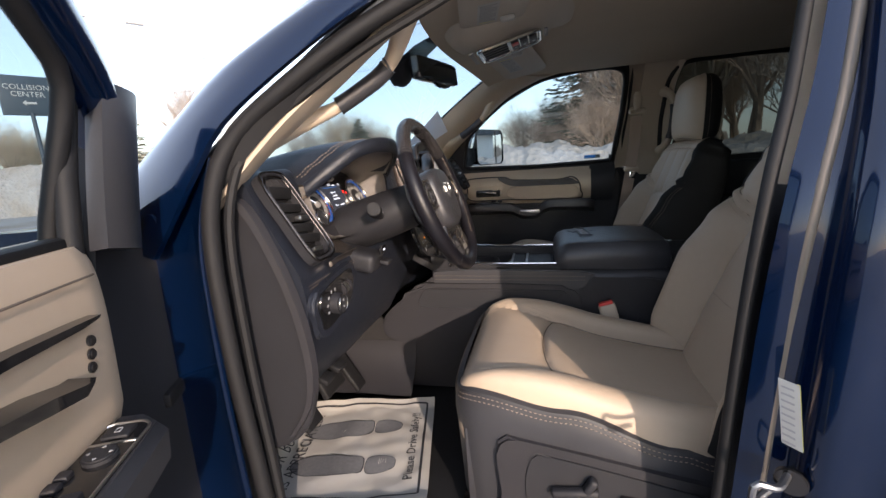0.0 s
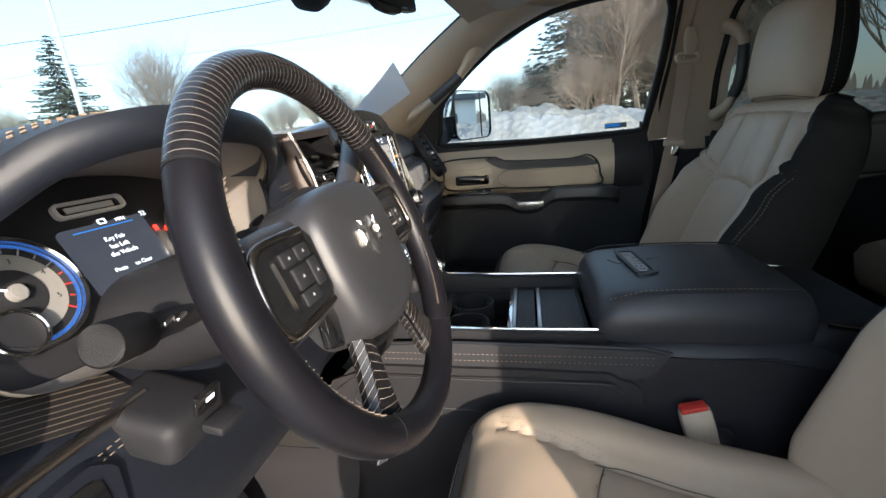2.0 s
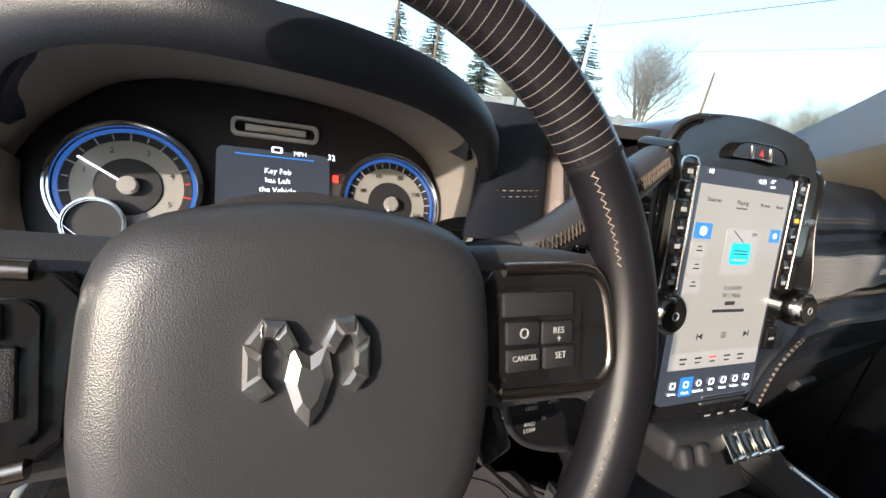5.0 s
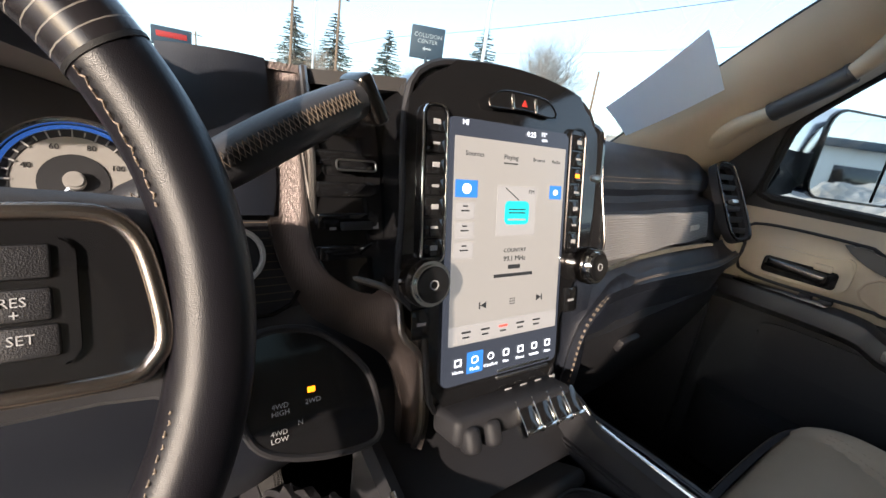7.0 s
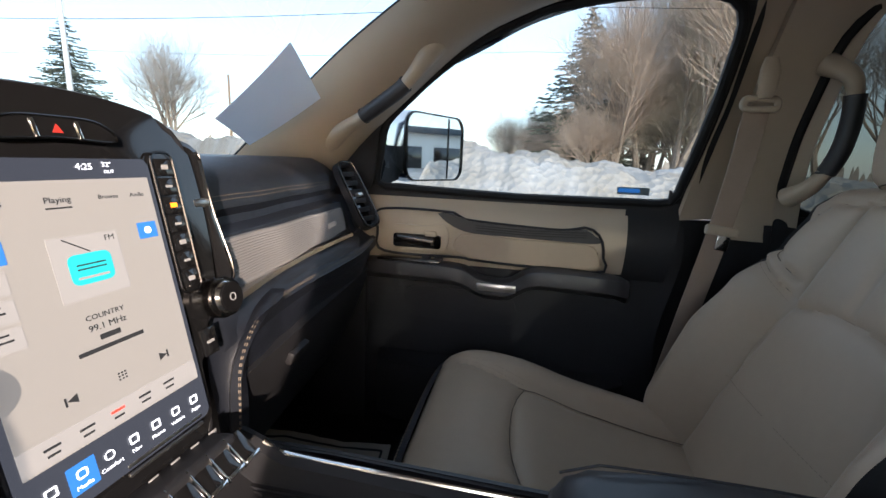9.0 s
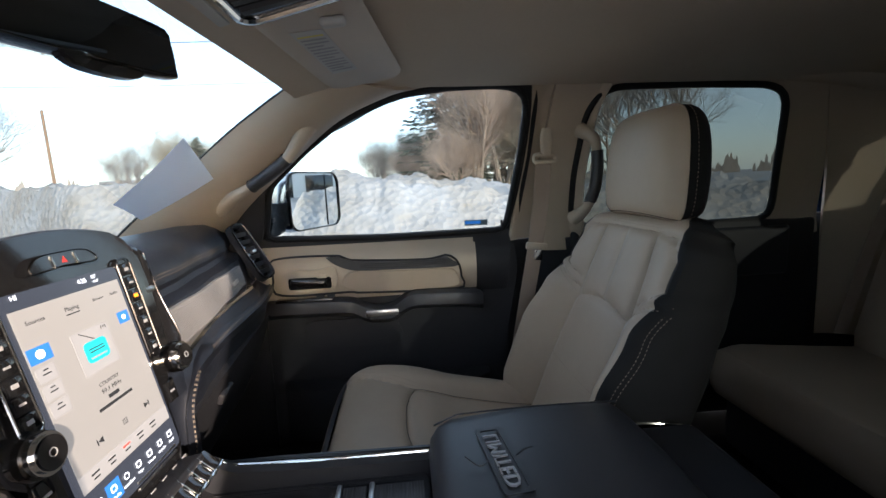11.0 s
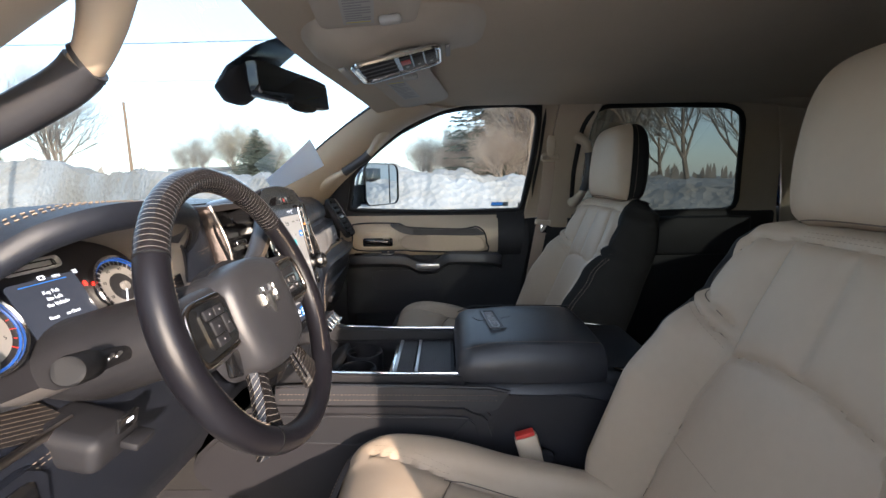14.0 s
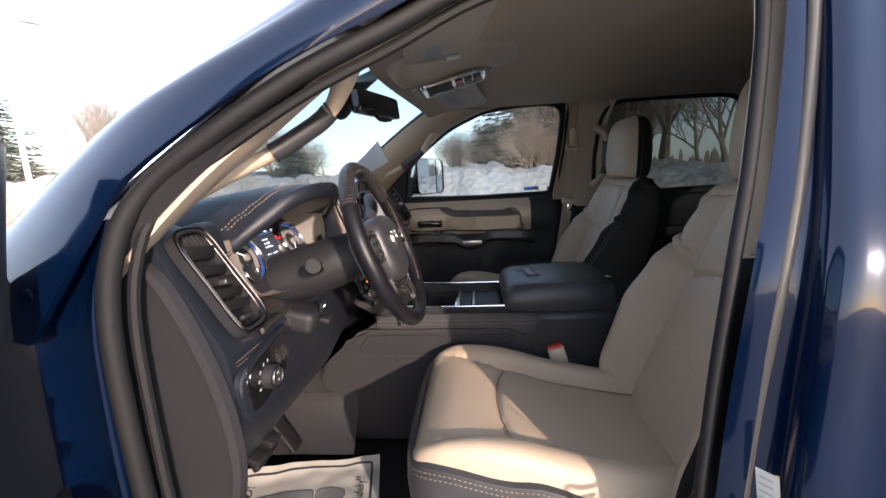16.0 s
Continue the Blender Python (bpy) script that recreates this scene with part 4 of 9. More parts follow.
    part("seam", tube([on_cushion(lerp(-0.15, 0.15, q / 30), 0.322 + 0.026 * abs(q / 15 - 1) ** 2.4, -0.0004) for q in range(31)], 0.0010, 5), STITCH_DARK, seat)

    # backrest: built along its own height, leaning back; bolsters stand forward below, shoulders wrap round above
    lean = radians(20)
    foot = Vector((0.655, cb, 0.93))
    up, back = Vector((math.sin(lean), 0, math.cos(lean))), Vector((math.cos(lean), 0, -math.sin(lean)))
    NH, NF, NB = 120, 34, 20

    def back_front(y, h):
        """How far the front stands forward of the lean line."""
        a = abs(y)
        w = ramp(h, [(0.0, 0.245), (0.10, 0.268), (0.32, 0.268), (0.44, 0.256), (0.48, 0.246), (0.56, 0.236), (0.60, 0.215), (0.632, 0.150)])
        v = ramp(h, [(0.0, 0.170), (0.25, 0.155), (0.40, 0.130), (0.60, 0.115)])
        b = ramp(h, [(0.0, 0.055), (0.10, 0.075), (0.26, 0.076), (0.38, 0.052), (0.448, 0.030), (0.475, 0.018), (0.58, 0.006), (0.63, 0.0)])
        f = 0.004 * math.cos(min(1.0, a / v) * math.pi / 2)
        if a > v:
            s = min(1.0, (a - v) / (w - v))
            f += b * math.sin(min(1.0, s / 0.72) * math.pi / 2) ** 1.4
            if s > 0.66:
                f -= (0.034 + 0.3 * b) * (1 - math.sqrt(max(0.0, 1 - ((s - 0.66) / 0.34) ** 2)))
        d = seam_gap(a, h, BACK_SEAMS)
        f += 0.011 * (1 - math.exp(-d / 0.020)) - 0.009 - 0.004 * math.exp(-(d / 0.0045) ** 2)
        f += 0.0018 * noise.noise((y * 8, h * 8, cb)) + 0.0008 * noise.noise((y * 22, h * 16, cb))
        if h > 0.56:
            f -= 0.055 * ((h - 0.56) / 0.075) ** 2.6
        return f, w

    def back_point(y, h, lift=0.0):
        return foot + up * h + Vector((0, y, 0)) - back * (back_front(y, h)[0] + lift)
    rings = []
    for i in range(NH):
        h = 0.634 * i / (NH - 1)
        w = back_front(0, h)[1]
        v = ramp(h, [(0.0, 0.170), (0.25, 0.155), (0.40, 0.130), (0.60, 0.115)])
        ys = [-w + (w - v) * (k / 12) ** 1.0 for k in range(12)] + [lerp(-v, v, k / (NF - 1)) for k in range(NF)] + [v + (w - v) * (k + 1) / 12 for k in range(12)]
        ring = [back_point(y, h) for y in ys]
        deep = ramp(h, [(0.0, 0.155), (0.2, 0.175), (0.5, 0.165), (0.60, 0.14), (0.634, 0.10)])
        e0 = back_front(w, h)[0]
        for k in range(1, NB):
            a = math.pi * k / NB
            c, sn = math.cos(a), math.sin(a)
            yy = (w + 0.010 * math.sin(a) ** 0.5 * min(1, (0.64 - h) / 0.1)) * math.copysign(abs(c) ** 0.45, c)
            ring.append(foot + up * h + Vector((0, yy, 0)) + back * lerp(-e0, deep, sn ** 0.75))
        rings.append(ring)
    bm = loft(rings)
    per = len(rings[0])
    bm.faces.ensure_lookup_table()
    for f, face in enumerate(bm.faces):
        k, i = f % per, f // per
        side = 9
        if f >= (NH - 1) * per or k >= NF + 24 - 1 or k < 12 - side or k >= NF + 12 + side - 1:
            face.material_index = 1
    part("backrest", bm, [LEATHER_BEIGE, LEATHER_SIDE], seat, "beige leather backrest with black sides and rear")
    for line in BACK_SEAMS:
        for side in (-1, 1):
            if side < 0 and max(y for y, h in line) < 0.01:
                continue
            part("seam", tube([back_point(side * p.x, p.y, -0.0006) for p in spline([(y, h, 0) for y, h in line], 26)], 0.0011, 5), STITCH_DARK, seat)
    for side in (-1, 1):
        # twin threads beside the shoulder seam, the lower one along the bolster's edge, and a plain stitched line
        part("stitching", stitches([back_point(side * lerp(0.135, 0.24, q / 12), lerp(0.392, 0.444, q / 12), 0.0006) for q in range(13)], 0.005, 0.003, 0.0005), STITCH_LIGHT, seat, "beige stitching")
        edge = []
        for q in range(25):
            h = lerp(0.06, 0.448, q / 24)
            w = back_front(0, h)[1]
            edge.append((w, h))
        for off in (0.012, 0.020):
            part("stitching", stitches([back_point(side * (w - 0.021), h, 0.0004) + back * off + Vector((0, side * (0.006 + off * 0.5), 0)) for w, h in edge], 0.005, 0.003, 0.0006), STITCH_LIGHT, seat, "beige stitching")
        part("stitching", stitches([back_point(side * 0.09 + 0.075 * lerp(-1, 1, q / 16), 0.213, 0.0005) for q in range(17)], 0.005, 0.003, 0.0005), STITCH_LIGHT, seat, "beige stitching")
    for dh in (0.0, 0.012):
        part("stitching", stitches([back_point(lerp(-0.10, 0.10, q / 16), 0.594 + dh * 0.6, 0.0005) for q in range(17)], 0.005, 0.003, 0.0005), STITCH_LIGHT, seat, "beige stitching")
    # upright headrest: a deep rounded block whose beige face meets the black rear at a piped seam
    hx, hz = 0.905, 1.508
    rings = []
    for z, w, f, r in [(p.x, p.y, p.z, 0) for p in spline([(0.0, 0.118, 0.035), (0.006, 0.134, 0.050), (0.025, 0.149, 0.060), (0.08, 0.154, 0.064), (0.14, 0.150, 0.062), (0.185, 0.140, 0.056), (0.212, 0.122, 0.044), (0.225, 0.092, 0.026), (0.229, 0.040, 0.008)], 34)]:
        ring = []
        for k in range(64):
            a = 2 * math.pi * k / 64
            c, sn = math.cos(a), math.sin(a)
            yy = w * math.copysign(abs(c) ** 0.72, c)
            dx = -f * math.copysign(abs(sn) ** (0.85 if sn > 0 else 0.6), sn) * (1.0 if sn > 0 else 0.98)
            ring.append(Vector((hx + dx + 0.07 * z * 0.6, cb + yy, hz + z - 0.012 * (c * c) * (1 - z / 0.23))))
        rings.append(ring)
    bm = loft(rings)
    bm.faces.ensure_lookup_table()
    for f, face in enumerate(bm.faces):
        k = f % 64
        if 30 <= k or k < 2:
            face.material_index = 1 if f < 33 * 64 else 0
    head = part("headrest", bm, [LEATHER_BEIGE, LEATHER_SIDE], seat, "beige leather headrest with black rear")
    for k in (2, 30):
        part("piping", tube([r[k] + Vector((-0.0006, 0.0008 * (1 if k < 5 else -1), 0)) for r in rings], 0.0021, 6), LEATHER_BEIGE, head)
        part("stitching", stitches([r[k - 2 if k < 5 else k + 2] + Vector((0.002, 0.0012 * (1 if k < 5 else -1), 0)) for r in rings[2:-3]], 0.005, 0.003, 0.0006), STITCH_LIGHT, head, "beige stitching")
    part("headrest_seam", tube(rings[2][2:31], 0.0014, 5), STITCH_DARK, head)
    for side in (-1, 1):
        part("headrest_post", tube([(hx + 0.012, cb + side * 0.07, hz + 0.02), (hx - 0.005, cb + side * 0.07, hz - 0.07)], 0.006, 10), CHROME, seat)
    # stalk with the belt latch, on the inner side
    bx = Vector((0.515, cy - outer * 0.275, 0.0))
    part("latch_stalk", rbox((0.04, 0.022, 0.16), pose(bx.x + 0.012, bx.y, 0.93, 0, 14, 0), 0.006), PLASTIC_BLACK, seat)
    latch = part("latch", rbox((0.048, 0.026, 0.085), pose(bx.x, bx.y, 1.005, 0, -16, 0), 0.007), PLASTIC_BEIGE, seat, "beige belt latch")
    part("release_button", rbox((0.04, 0.020, 0.010), pose(bx.x - 0.0125, bx.y, 1.047, 0, -16, 0), 0.003), RED, latch, "red release button")
    return seat


driver_seat = front_seat("driver_seat", -0.472, -0.488, "beige leather bucket seat with black sides, brown seams", -1)
passenger_seat = front_seat("passenger_seat", 0.455, 0.432, "beige leather bucket seat with black sides beside the console", 1)


# ---- dashboard ----
SMOKE_STRIP = material("smoked_bright_trim", (0.34, 0.31, 0.29), 0.3, 1.0, vary=0.06, bump=0)
PASS = [(-0.78, 1.43), (-0.60, 1.458), (-0.40, 1.492), (-0.25, 1.510), (-0.175, 1.508), (-0.145, 1.492), (-0.125, 1.465), (-0.122, 1.440), (-0.130, 1.428), (-0.124, 1.418), (-0.096, 1.412), (-0.086, 1.38), (-0.080, 1.346), (-0.062, 1.334), (-0.03, 1.322), (0.0, 1.295), (0.0, 1.265), (-0.012, 1.21), (-0.05, 1.13), (-0.12, 1.04), (-0.25, 0.97), (-0.60, 0.93)]
DRIV = [(-0.78, 1.43), (-0.60, 1.455), (-0.40, 1.485), (-0.31, 1.495), (-0.27, 1.48), (-0.255, 1.46), (-0.245, 1.43), (-0.235, 1.41), (-0.225, 1.39), (-0.205, 1.365), (-0.185, 1.345), (-0.155, 1.325), (-0.125, 1.308), (-0.105, 1.298), (-0.095, 1.285), (-0.092, 1.265), (-0.092, 1.24), (-0.10, 1.18), (-0.12, 1.11), (-0.16, 1.04), (-0.26, 0.98), (-0.60, 0.93)]
LEFT = [(-0.78, 1.40), (-0.60, 1.43), (-0.40, 1.472), (-0.29, 1.493), (-0.23, 1.497), (-0.20, 1.488), (-0.185, 1.470), (-0.173, 1.445), (-0.162, 1.42), (-0.150, 1.395), (-0.136, 1.368), (-0.120, 1.338), (-0.108, 1.316), (-0.100, 1.298), (-0.098, 1.285), (-0.095, 1.265), (-0.094, 1.24), (-0.10, 1.18), (-0.12, 1.11), (-0.16, 1.04), (-0.26, 0.98), (-0.60, 0.93)]
dash = thing("dashboard", (-0.3, 0.0, 0.93), "black leather-wrapped dashboard with beige stitching", "dashboard")


def dash_section(y):
    k = ramp(y, [(-0.235, 0.0), (-0.13, 1.0)])
    left = ramp(-y, [(0.655, 0.0), (0.70, 1.0)])
    bow = 0.10 * (abs(y) / 0.8) ** 2
    shift = ramp(y, [(0.0, 0.0), (0.14, 0.05), (0.30, 0.034), (0.50, 0.008), (0.66, -0.012), (0.80, -0.05)])
    ledge_in = ramp(y, [(0.02, -0.07), (0.125, -0.03), (0.155, -0.012), (0.218, -0.019), (0.30, -0.032), (0.41, -0.043), (0.65, -0.049), (0.80, -0.08)])
    out = []
    for i, (a, b, c) in enumerate(zip(DRIV, PASS, LEFT)):
        x, z = lerp(a[0], c[0], left), lerp(a[1], c[1], left)
        x, z = lerp(x, b[0], k), lerp(z, b[1], k)
        t = min(1, max(0, (-0.20 - x) / 0.5))
        low = min(1, max(0, (i - 12) / 3)) * k
        out.append(Vector((x + bow * t + (lerp(shift, ledge_in, low) if i < 19 else ledge_in * k) * (1 - t), y, z)))
    return out


part("body", loft([dash_section(lerp(-0.80, 0.80, i / 100)) for i in range(101)], True, True), LEATHER_DASH, dash)


def face_point(y, z, off=0.0):
    """The place on the dashboard's cabin face at a height, pushed off towards the seats."""
    sec = dash_section(y)
    for a, b in zip(sec[4:], sec[5:]):
        if (a.z - z) * (b.z - z) <= 0 and abs(a.z - b.z) > 1e-6:
            p = a.lerp(b, (a.z - z) / (a.z - b.z))
            return p + Vector((off, 0, 0))
    return sec[10] + Vector((off, 0, 0))


# stitched seams
for dz in (0.0, 0.006):
    part("stitching", stitches([face_point(lerp(0.20, 0.69, i / 20), 1.452 + dz, 0.0015) for i in range(21)]), STITCH_LIGHT, dash, "beige stitching")


# hood over the instruments
HOOD_EDGE = spline([(-0.654, 1.464, 0), (-0.642, 1.489, 0), (-0.620, 1.514, 0), (-0.590, 1.538, 0), (-0.540, 1.551, 0), (-0.470, 1.552, 0), (-0.400, 1.546, 0), (-0.350, 1.533, 0), (-0.318, 1.516, 0), (-0.302, 1.502, 0), (-0.292, 1.486, 0)], 60)


def hood_fn(u, v):
    """A hood with a flat brow and cut-off corners, lower towards the glass."""
    s = 2 * u - 1
    e = HOOD_EDGE[min(59, round(u * 59))]
    x = lerp(-0.44, -0.03 - (0.12 if s < 0 else 0.075) * abs(s) ** 2.2, v)
    back = 1.456 + (e[1] - 1.446) * 0.36
    return (x, e[0], lerp(back, e[1], math.sin(min(1, v * 1.05) * math.pi / 2)) - 0.004 * v ** 8)


hood = part("hood", slab(hood_fn, 59, 24, -0.020), LEATHER_DASH, dash, "stitched leather hood over the instruments")
for dv in (0.0, 0.045):
    part("stitching", stitches(r=0.0009, path=[Vector(hood_fn(lerp(0.03, 0.97, i / 40), 0.875 + dv * 0.8)) + Vector((0, 0, 0.0008)) for i in range(41)]), STITCH_LIGHT, dash, "beige stitching")
lip_hi = [Vector(hood_fn(i / 30, 1.0)) + Vector((0.001, 0, -0.001)) for i in range(31)]
lip_lo = [p + Vector((-0.005, 0, -0.021)) for i, p in enumerate(lip_hi)]
part("hood_lip", ruled(lip_hi, lip_lo, 40, 5, -0.006, 0.008), LEATHER_DASH, hood)
rim_top = [p + Vector((-0.002, 0, 0.0)) for p in lip_lo]
rim_low = [Vector(p) for p in ((-0.104, -0.287, 1.435), (-0.100, -0.290, 1.40), (-0.100, -0.300, 1.362), (-0.100, -0.36, 1.338), (-0.102, -0.467, 1.330), (-0.112, -0.595, 1.338), (-0.128, -0.634, 1.356), (-0.142, -0.648, 1.40), (-0.148, -0.650, 1.436))]
mouth = spline(rim_top + rim_low, 90, True)
deep = []
for p in mouth:
    q = Vector((0, (p.y + 0.480) * 0.965 - 0.480, (p.z - 1.42) * 0.86 + 1.408))
    deep.append(Vector((-0.182 - (q.z - 1.41) * 0.504, q.y, q.z)))
mid = [a.lerp(b, 0.55) + Vector((0, 0, 0.004 * (1 if a.z > 1.42 else -1))) for a, b in zip(mouth, deep)]
part("instrument_surround", loft([mouth, [a.lerp(b, 0.2) for a, b in zip(mouth, mid)], mid, deep], True, False), SURROUND, dash, "grey instrument surround")
part("surround_bead", tube([p + Vector((0.003, 0, 0)) for p in spline(rim_top, 50)], 0.003, 6), DARK_CHROME, dash)
IM = axes((-0.182, -0.463, 1.41), (0, 1, 0), (-0.45, 0, 0.893))
cluster = part("instrument_face", plate([((p.y + 0.463) * 0.99, (p.z - 1.41) / 0.893 * 0.99) for p in deep], 0.012, IM @ Matrix.Translation((0, 0, -0.012)), 0.001), PLASTIC_GREY, dash, "dark instrument panel")
for gx, red, marks in ((-0.112, True, 9), (0.112, False, 13)):
    g0 = IM @ Matrix.Translation((gx, -0.003, 0.0)) @ Matrix.Diagonal((0.79, 0.79, 0.8, 1))
    gauge = part("gauge", disc(0.062, 0.006, g0, 40, 0.001), GAUGE_FACE, dash, "round silver-faced gauge with a blue ring")
    part("gauge_ring", disc(0.068, 0.016, g0, 48, 0.003, 0.0625), CHROME, gauge)
    part("gauge_glow", disc(0.0615, 0.0072, g0, 48, 0.0004, 0.0575), LED_BLUE, gauge)
    part("gauge_band", disc(0.0570, 0.0068, g0, 48, 0.0004, 0.049), PLASTIC_BLACK, gauge)
    part("gauge_hub", disc(0.030, 0.0075, g0, 30, 0.001), PLASTIC_BLACK, gauge)
    part("gauge_cap", disc(0.0095, 0.016, g0, 20, 0.002), GAUGE_FACE, gauge)
    for i in range(marks * 2 - 1):
        a = radians(222 - 264 * i / (marks * 2 - 2))
        part("tick", rbox((0.009 if i % 2 == 0 else 0.005, 0.0014, 0.0012), g0 @ pose(0.0525 * math.cos(a), 0.0525 * math.sin(a), 0.0072, 0, 0, math.degrees(a)), 0), PRINT if not (red and i > marks * 2 - 6) else RED, gauge)
    names = ["0", "1", "2", "3", "4", "5"] if red else ["20", "40", "60", "80", "100", "120"]
    for i, tx in enumerate(names):
        a = radians(205 - 230 * i / 5) if red else radians(200 - 220 * i / 5)
        part("numeral", lettering(tx, 0.0085, g0 @ Matrix.Translation((0.040 * math.cos(a), 0.040 * math.sin(a), 0.0066)), 0.0004), INK if red else PLASTIC_BLACK, gauge)
    na = radians(148 if red else 238)
    part("needle", rbox((0.046, 0.0022, 0.0015), g0 @ pose(0.026 * math.cos(na), 0.026 * math.sin(na), 0.013, 0, 0, math.degrees(na)), 0.0004), UI_WHITE, gauge)
    sub = IM @ Matrix.Translation((gx + (0.027 if not red else -0.020), -0.036, 0.004)) @ Matrix.Diagonal((0.9, 0.9, 1, 1))
    small = part("small_gauge", disc(0.021, 0.008, sub, 28, 0.001), PLASTIC_BLACK, gauge)
    part("small_ring", disc(0.0235, 0.012, sub, 28, 0.002, 0.0205), CHROME, small)
# driver display between the gauges
disp = part("driver_display", plate(rounded(0.100, 0.100, 0.006), 0.002, IM @ Matrix.Translation((0.0, -0.008, 0.0002)), 0.0005), UI_BAR, dash, "dark driver display with white message")
for i, tx in enumerate(("Key Fob", "has Left", "the Vehicle")):
    part("message", lettering(tx, 0.0072, IM @ Matrix.Translation((0.002, 0.022 - 0.009 * i, 0.0024)), 0.0003), UI_WHITE, disp)
part("message", lettering("Press      to Clear", 0.0065, IM @ Matrix.Translation((0.002, -0.013, 0.0024)), 0.0003), UI_WHITE, disp)
part("message", lettering("MPH", 0.006, IM @ Matrix.Translation((0.022, 0.041, 0.0024)), 0.0003), UI_WHITE, disp)
part("message", lettering("32", 0.008, IM @ Matrix.Translation((0.052, 0.041, 0.0024)), 0.0003), UI_WHITE, disp)
part("message", lettering("P", 0.007, IM @ Matrix.Translation((-0.012, -0.036, 0.0024)), 0.0003), UI_WHITE, disp)
part("truck_icon", plate(rounded(0.010, 0.006, 0.0015), 0.0004, IM @ Matrix.Translation((0.001, 0.043, 0.002)), 0, 1, rounded(0.006, 0.004, 0.001)), UI_WHITE, disp)
part("fuel_light", rbox((0.005, 0.007, 0.0006), IM @ pose(0.056, 0.020, 0.0024), 0), LED_RED, disp)
part("divider", rbox((0.07, 0.0012, 0.0006), IM @ pose(0.0, 0.036, 0.0024), 0), UI_BLUE, disp)
# name plate above the display: a plain framed bar with five blocks
plaque = part("name_plate", plate(rounded(0.078, 0.017, 0.006), 0.007, IM @ Matrix.Translation((0.0, 0.0615, 0.0)), 0.001, 2, rounded(0.071, 0.0115, 0.004)), SILVER, dash, "silver framed badge")
part("badge_bar", rbox((0.054, 0.0065, 0.002), IM @ pose(0, 0.0615, 0.0025), 0.0005), SILVER, plaque)
part("badge_field", plate(rounded(0.071, 0.0115, 0.004), 0.001, IM @ Matrix.Translation((0.0, 0.0615, 0.0004)), 0), PIANO, plaque)
# leather cheek at the outer end of the hood, with a piped seam
cheek = part("hood_cheek", rbox((0.11, 0.060, 0.112), pose(-0.212, -0.680, 1.432, 0, -14, 0), 0.020, 4), LEATHER_DASH, dash)
part("piping", tube([(-0.1535, -0.706, 1.434), (-0.1510, -0.680, 1.4345), (-0.1535, -0.654, 1.435)], 0.0018, 6), STITCH_LIGHT, cheek)
part("bright_strip", tube([face_point(lerp(-0.70, -0.555, i / 8), 1.300, 0.010) for i in range(9)], 0.004, 8, False, 1.5), SMOKE_STRIP, dash, "smoked bright strip")
# pinstriped inlay beside the cluster, low
for pts in (((-0.70, 1.378), (-0.555, 1.342), 0.085),):
    (ya, za), (yb, zb), hgt = pts
    part("inlay", slab(lambda u, v: face_point(lerp(ya, yb, u), lerp(za, zb, u) - hgt * (1 - v) * 0.6, 0.012), 16, 10, 0.01, (1, 0, 0)), DASH_STRIPE, dash, "pinstriped dark inlay")

# outer air outlet
OV = axes((-0.136, -0.742, 1.397), (0.0, 1, 0.0), (-0.50, 0, 0.866))
vent_shape = smooth_outline([(-0.044, 0.070), (-0.030, 0.097), (0.020, 0.099), (0.040, 0.080), (0.046, 0.0), (0.050, -0.062), (0.038, -0.090), (-0.006, -0.096), (-0.036, -0.084), (-0.042, 0.0)], 60)
outlet = part("air_outlet", plate(vent_shape, 0.020, OV @ Matrix.Translation((0, 0, -0.004)), 0.003, 2, [(x * 0.80, y * 0.90) for x, y in vent_shape]), PLASTIC_BLACK, dash, "louvred air outlet in a chrome frame")
part("chrome_frame", tube([OV @ Vector((x * 0.985, y * 0.985, 0.0165)) for x, y in vent_shape], 0.0022, 8, True), DARK_CHROME, outlet)
part("chrome_frame", tube([OV @ Vector((x * 0.80, y * 0.895, 0.014)) for x, y in vent_shape], 0.0016, 8, True), DARK_CHROME, outlet)
part("recess", plate([(x * 0.82, y * 0.92) for x, y in vent_shape], 0.003, OV @ Matrix.Translation((0, 0, -0.003)), 0), PIANO, outlet)
for i, v in enumerate((0.068, 0.022, 0.0, -0.022, -0.045)):
    part("louvre", rbox((0.066, 0.016 if i else 0.022, 0.004), OV @ pose(0.001, v - (0.012 if i == 0 else 0), 0.010, 35, 0, -8), 0.0015), RUBBER, outlet)
for i in range(6):
    part("vane", rbox((0.0022, 0.028, 0.008), OV @ pose(-0.026 + 0.010 * i, 0.076, 0.004, 0, 0, 12), 0.0006), PLASTIC_BLACK, outlet)
part("louvre_tab", rbox((0.030, 0.010, 0.016), OV @ pose(0.006, -0.006, 0.017, 20, 0, -8), 0.003), BRUSHED, outlet)
part("shut_off_wheel", rbox((0.030, 0.007, 0.008), OV @ pose(0.004, -0.070, 0.009, 0, 0, -6), 0.002), BRUSHED, outlet)

# light switch panel
LP = axes((-0.090, -0.700, 1.232), (-0.03, 1, 0.10), (0.05, -0.09, 1))
lp_shape = smooth_outline([(-0.074, 0.032), (0.064, 0.038), (0.080, 0.012), (0.068, -0.024), (0.034, -0.038), (-0.062, -0.042), (-0.078, -0.015)], 50)
lights = part("light_switch_panel", plate([(x * 1.18, y * 1.3 - 0.002) for x, y in lp_shape], 0.012, LP @ Matrix.Translation((0, 0, -0.006)), 0.005, 3), LEATHER_DASH, dash, "headlamp switch panel")
part("switch_plate", plate(lp_shape, 0.004, LP @ Matrix.Translation((0.0, 0, 0.004)), 0.0015), PIANO, lights)
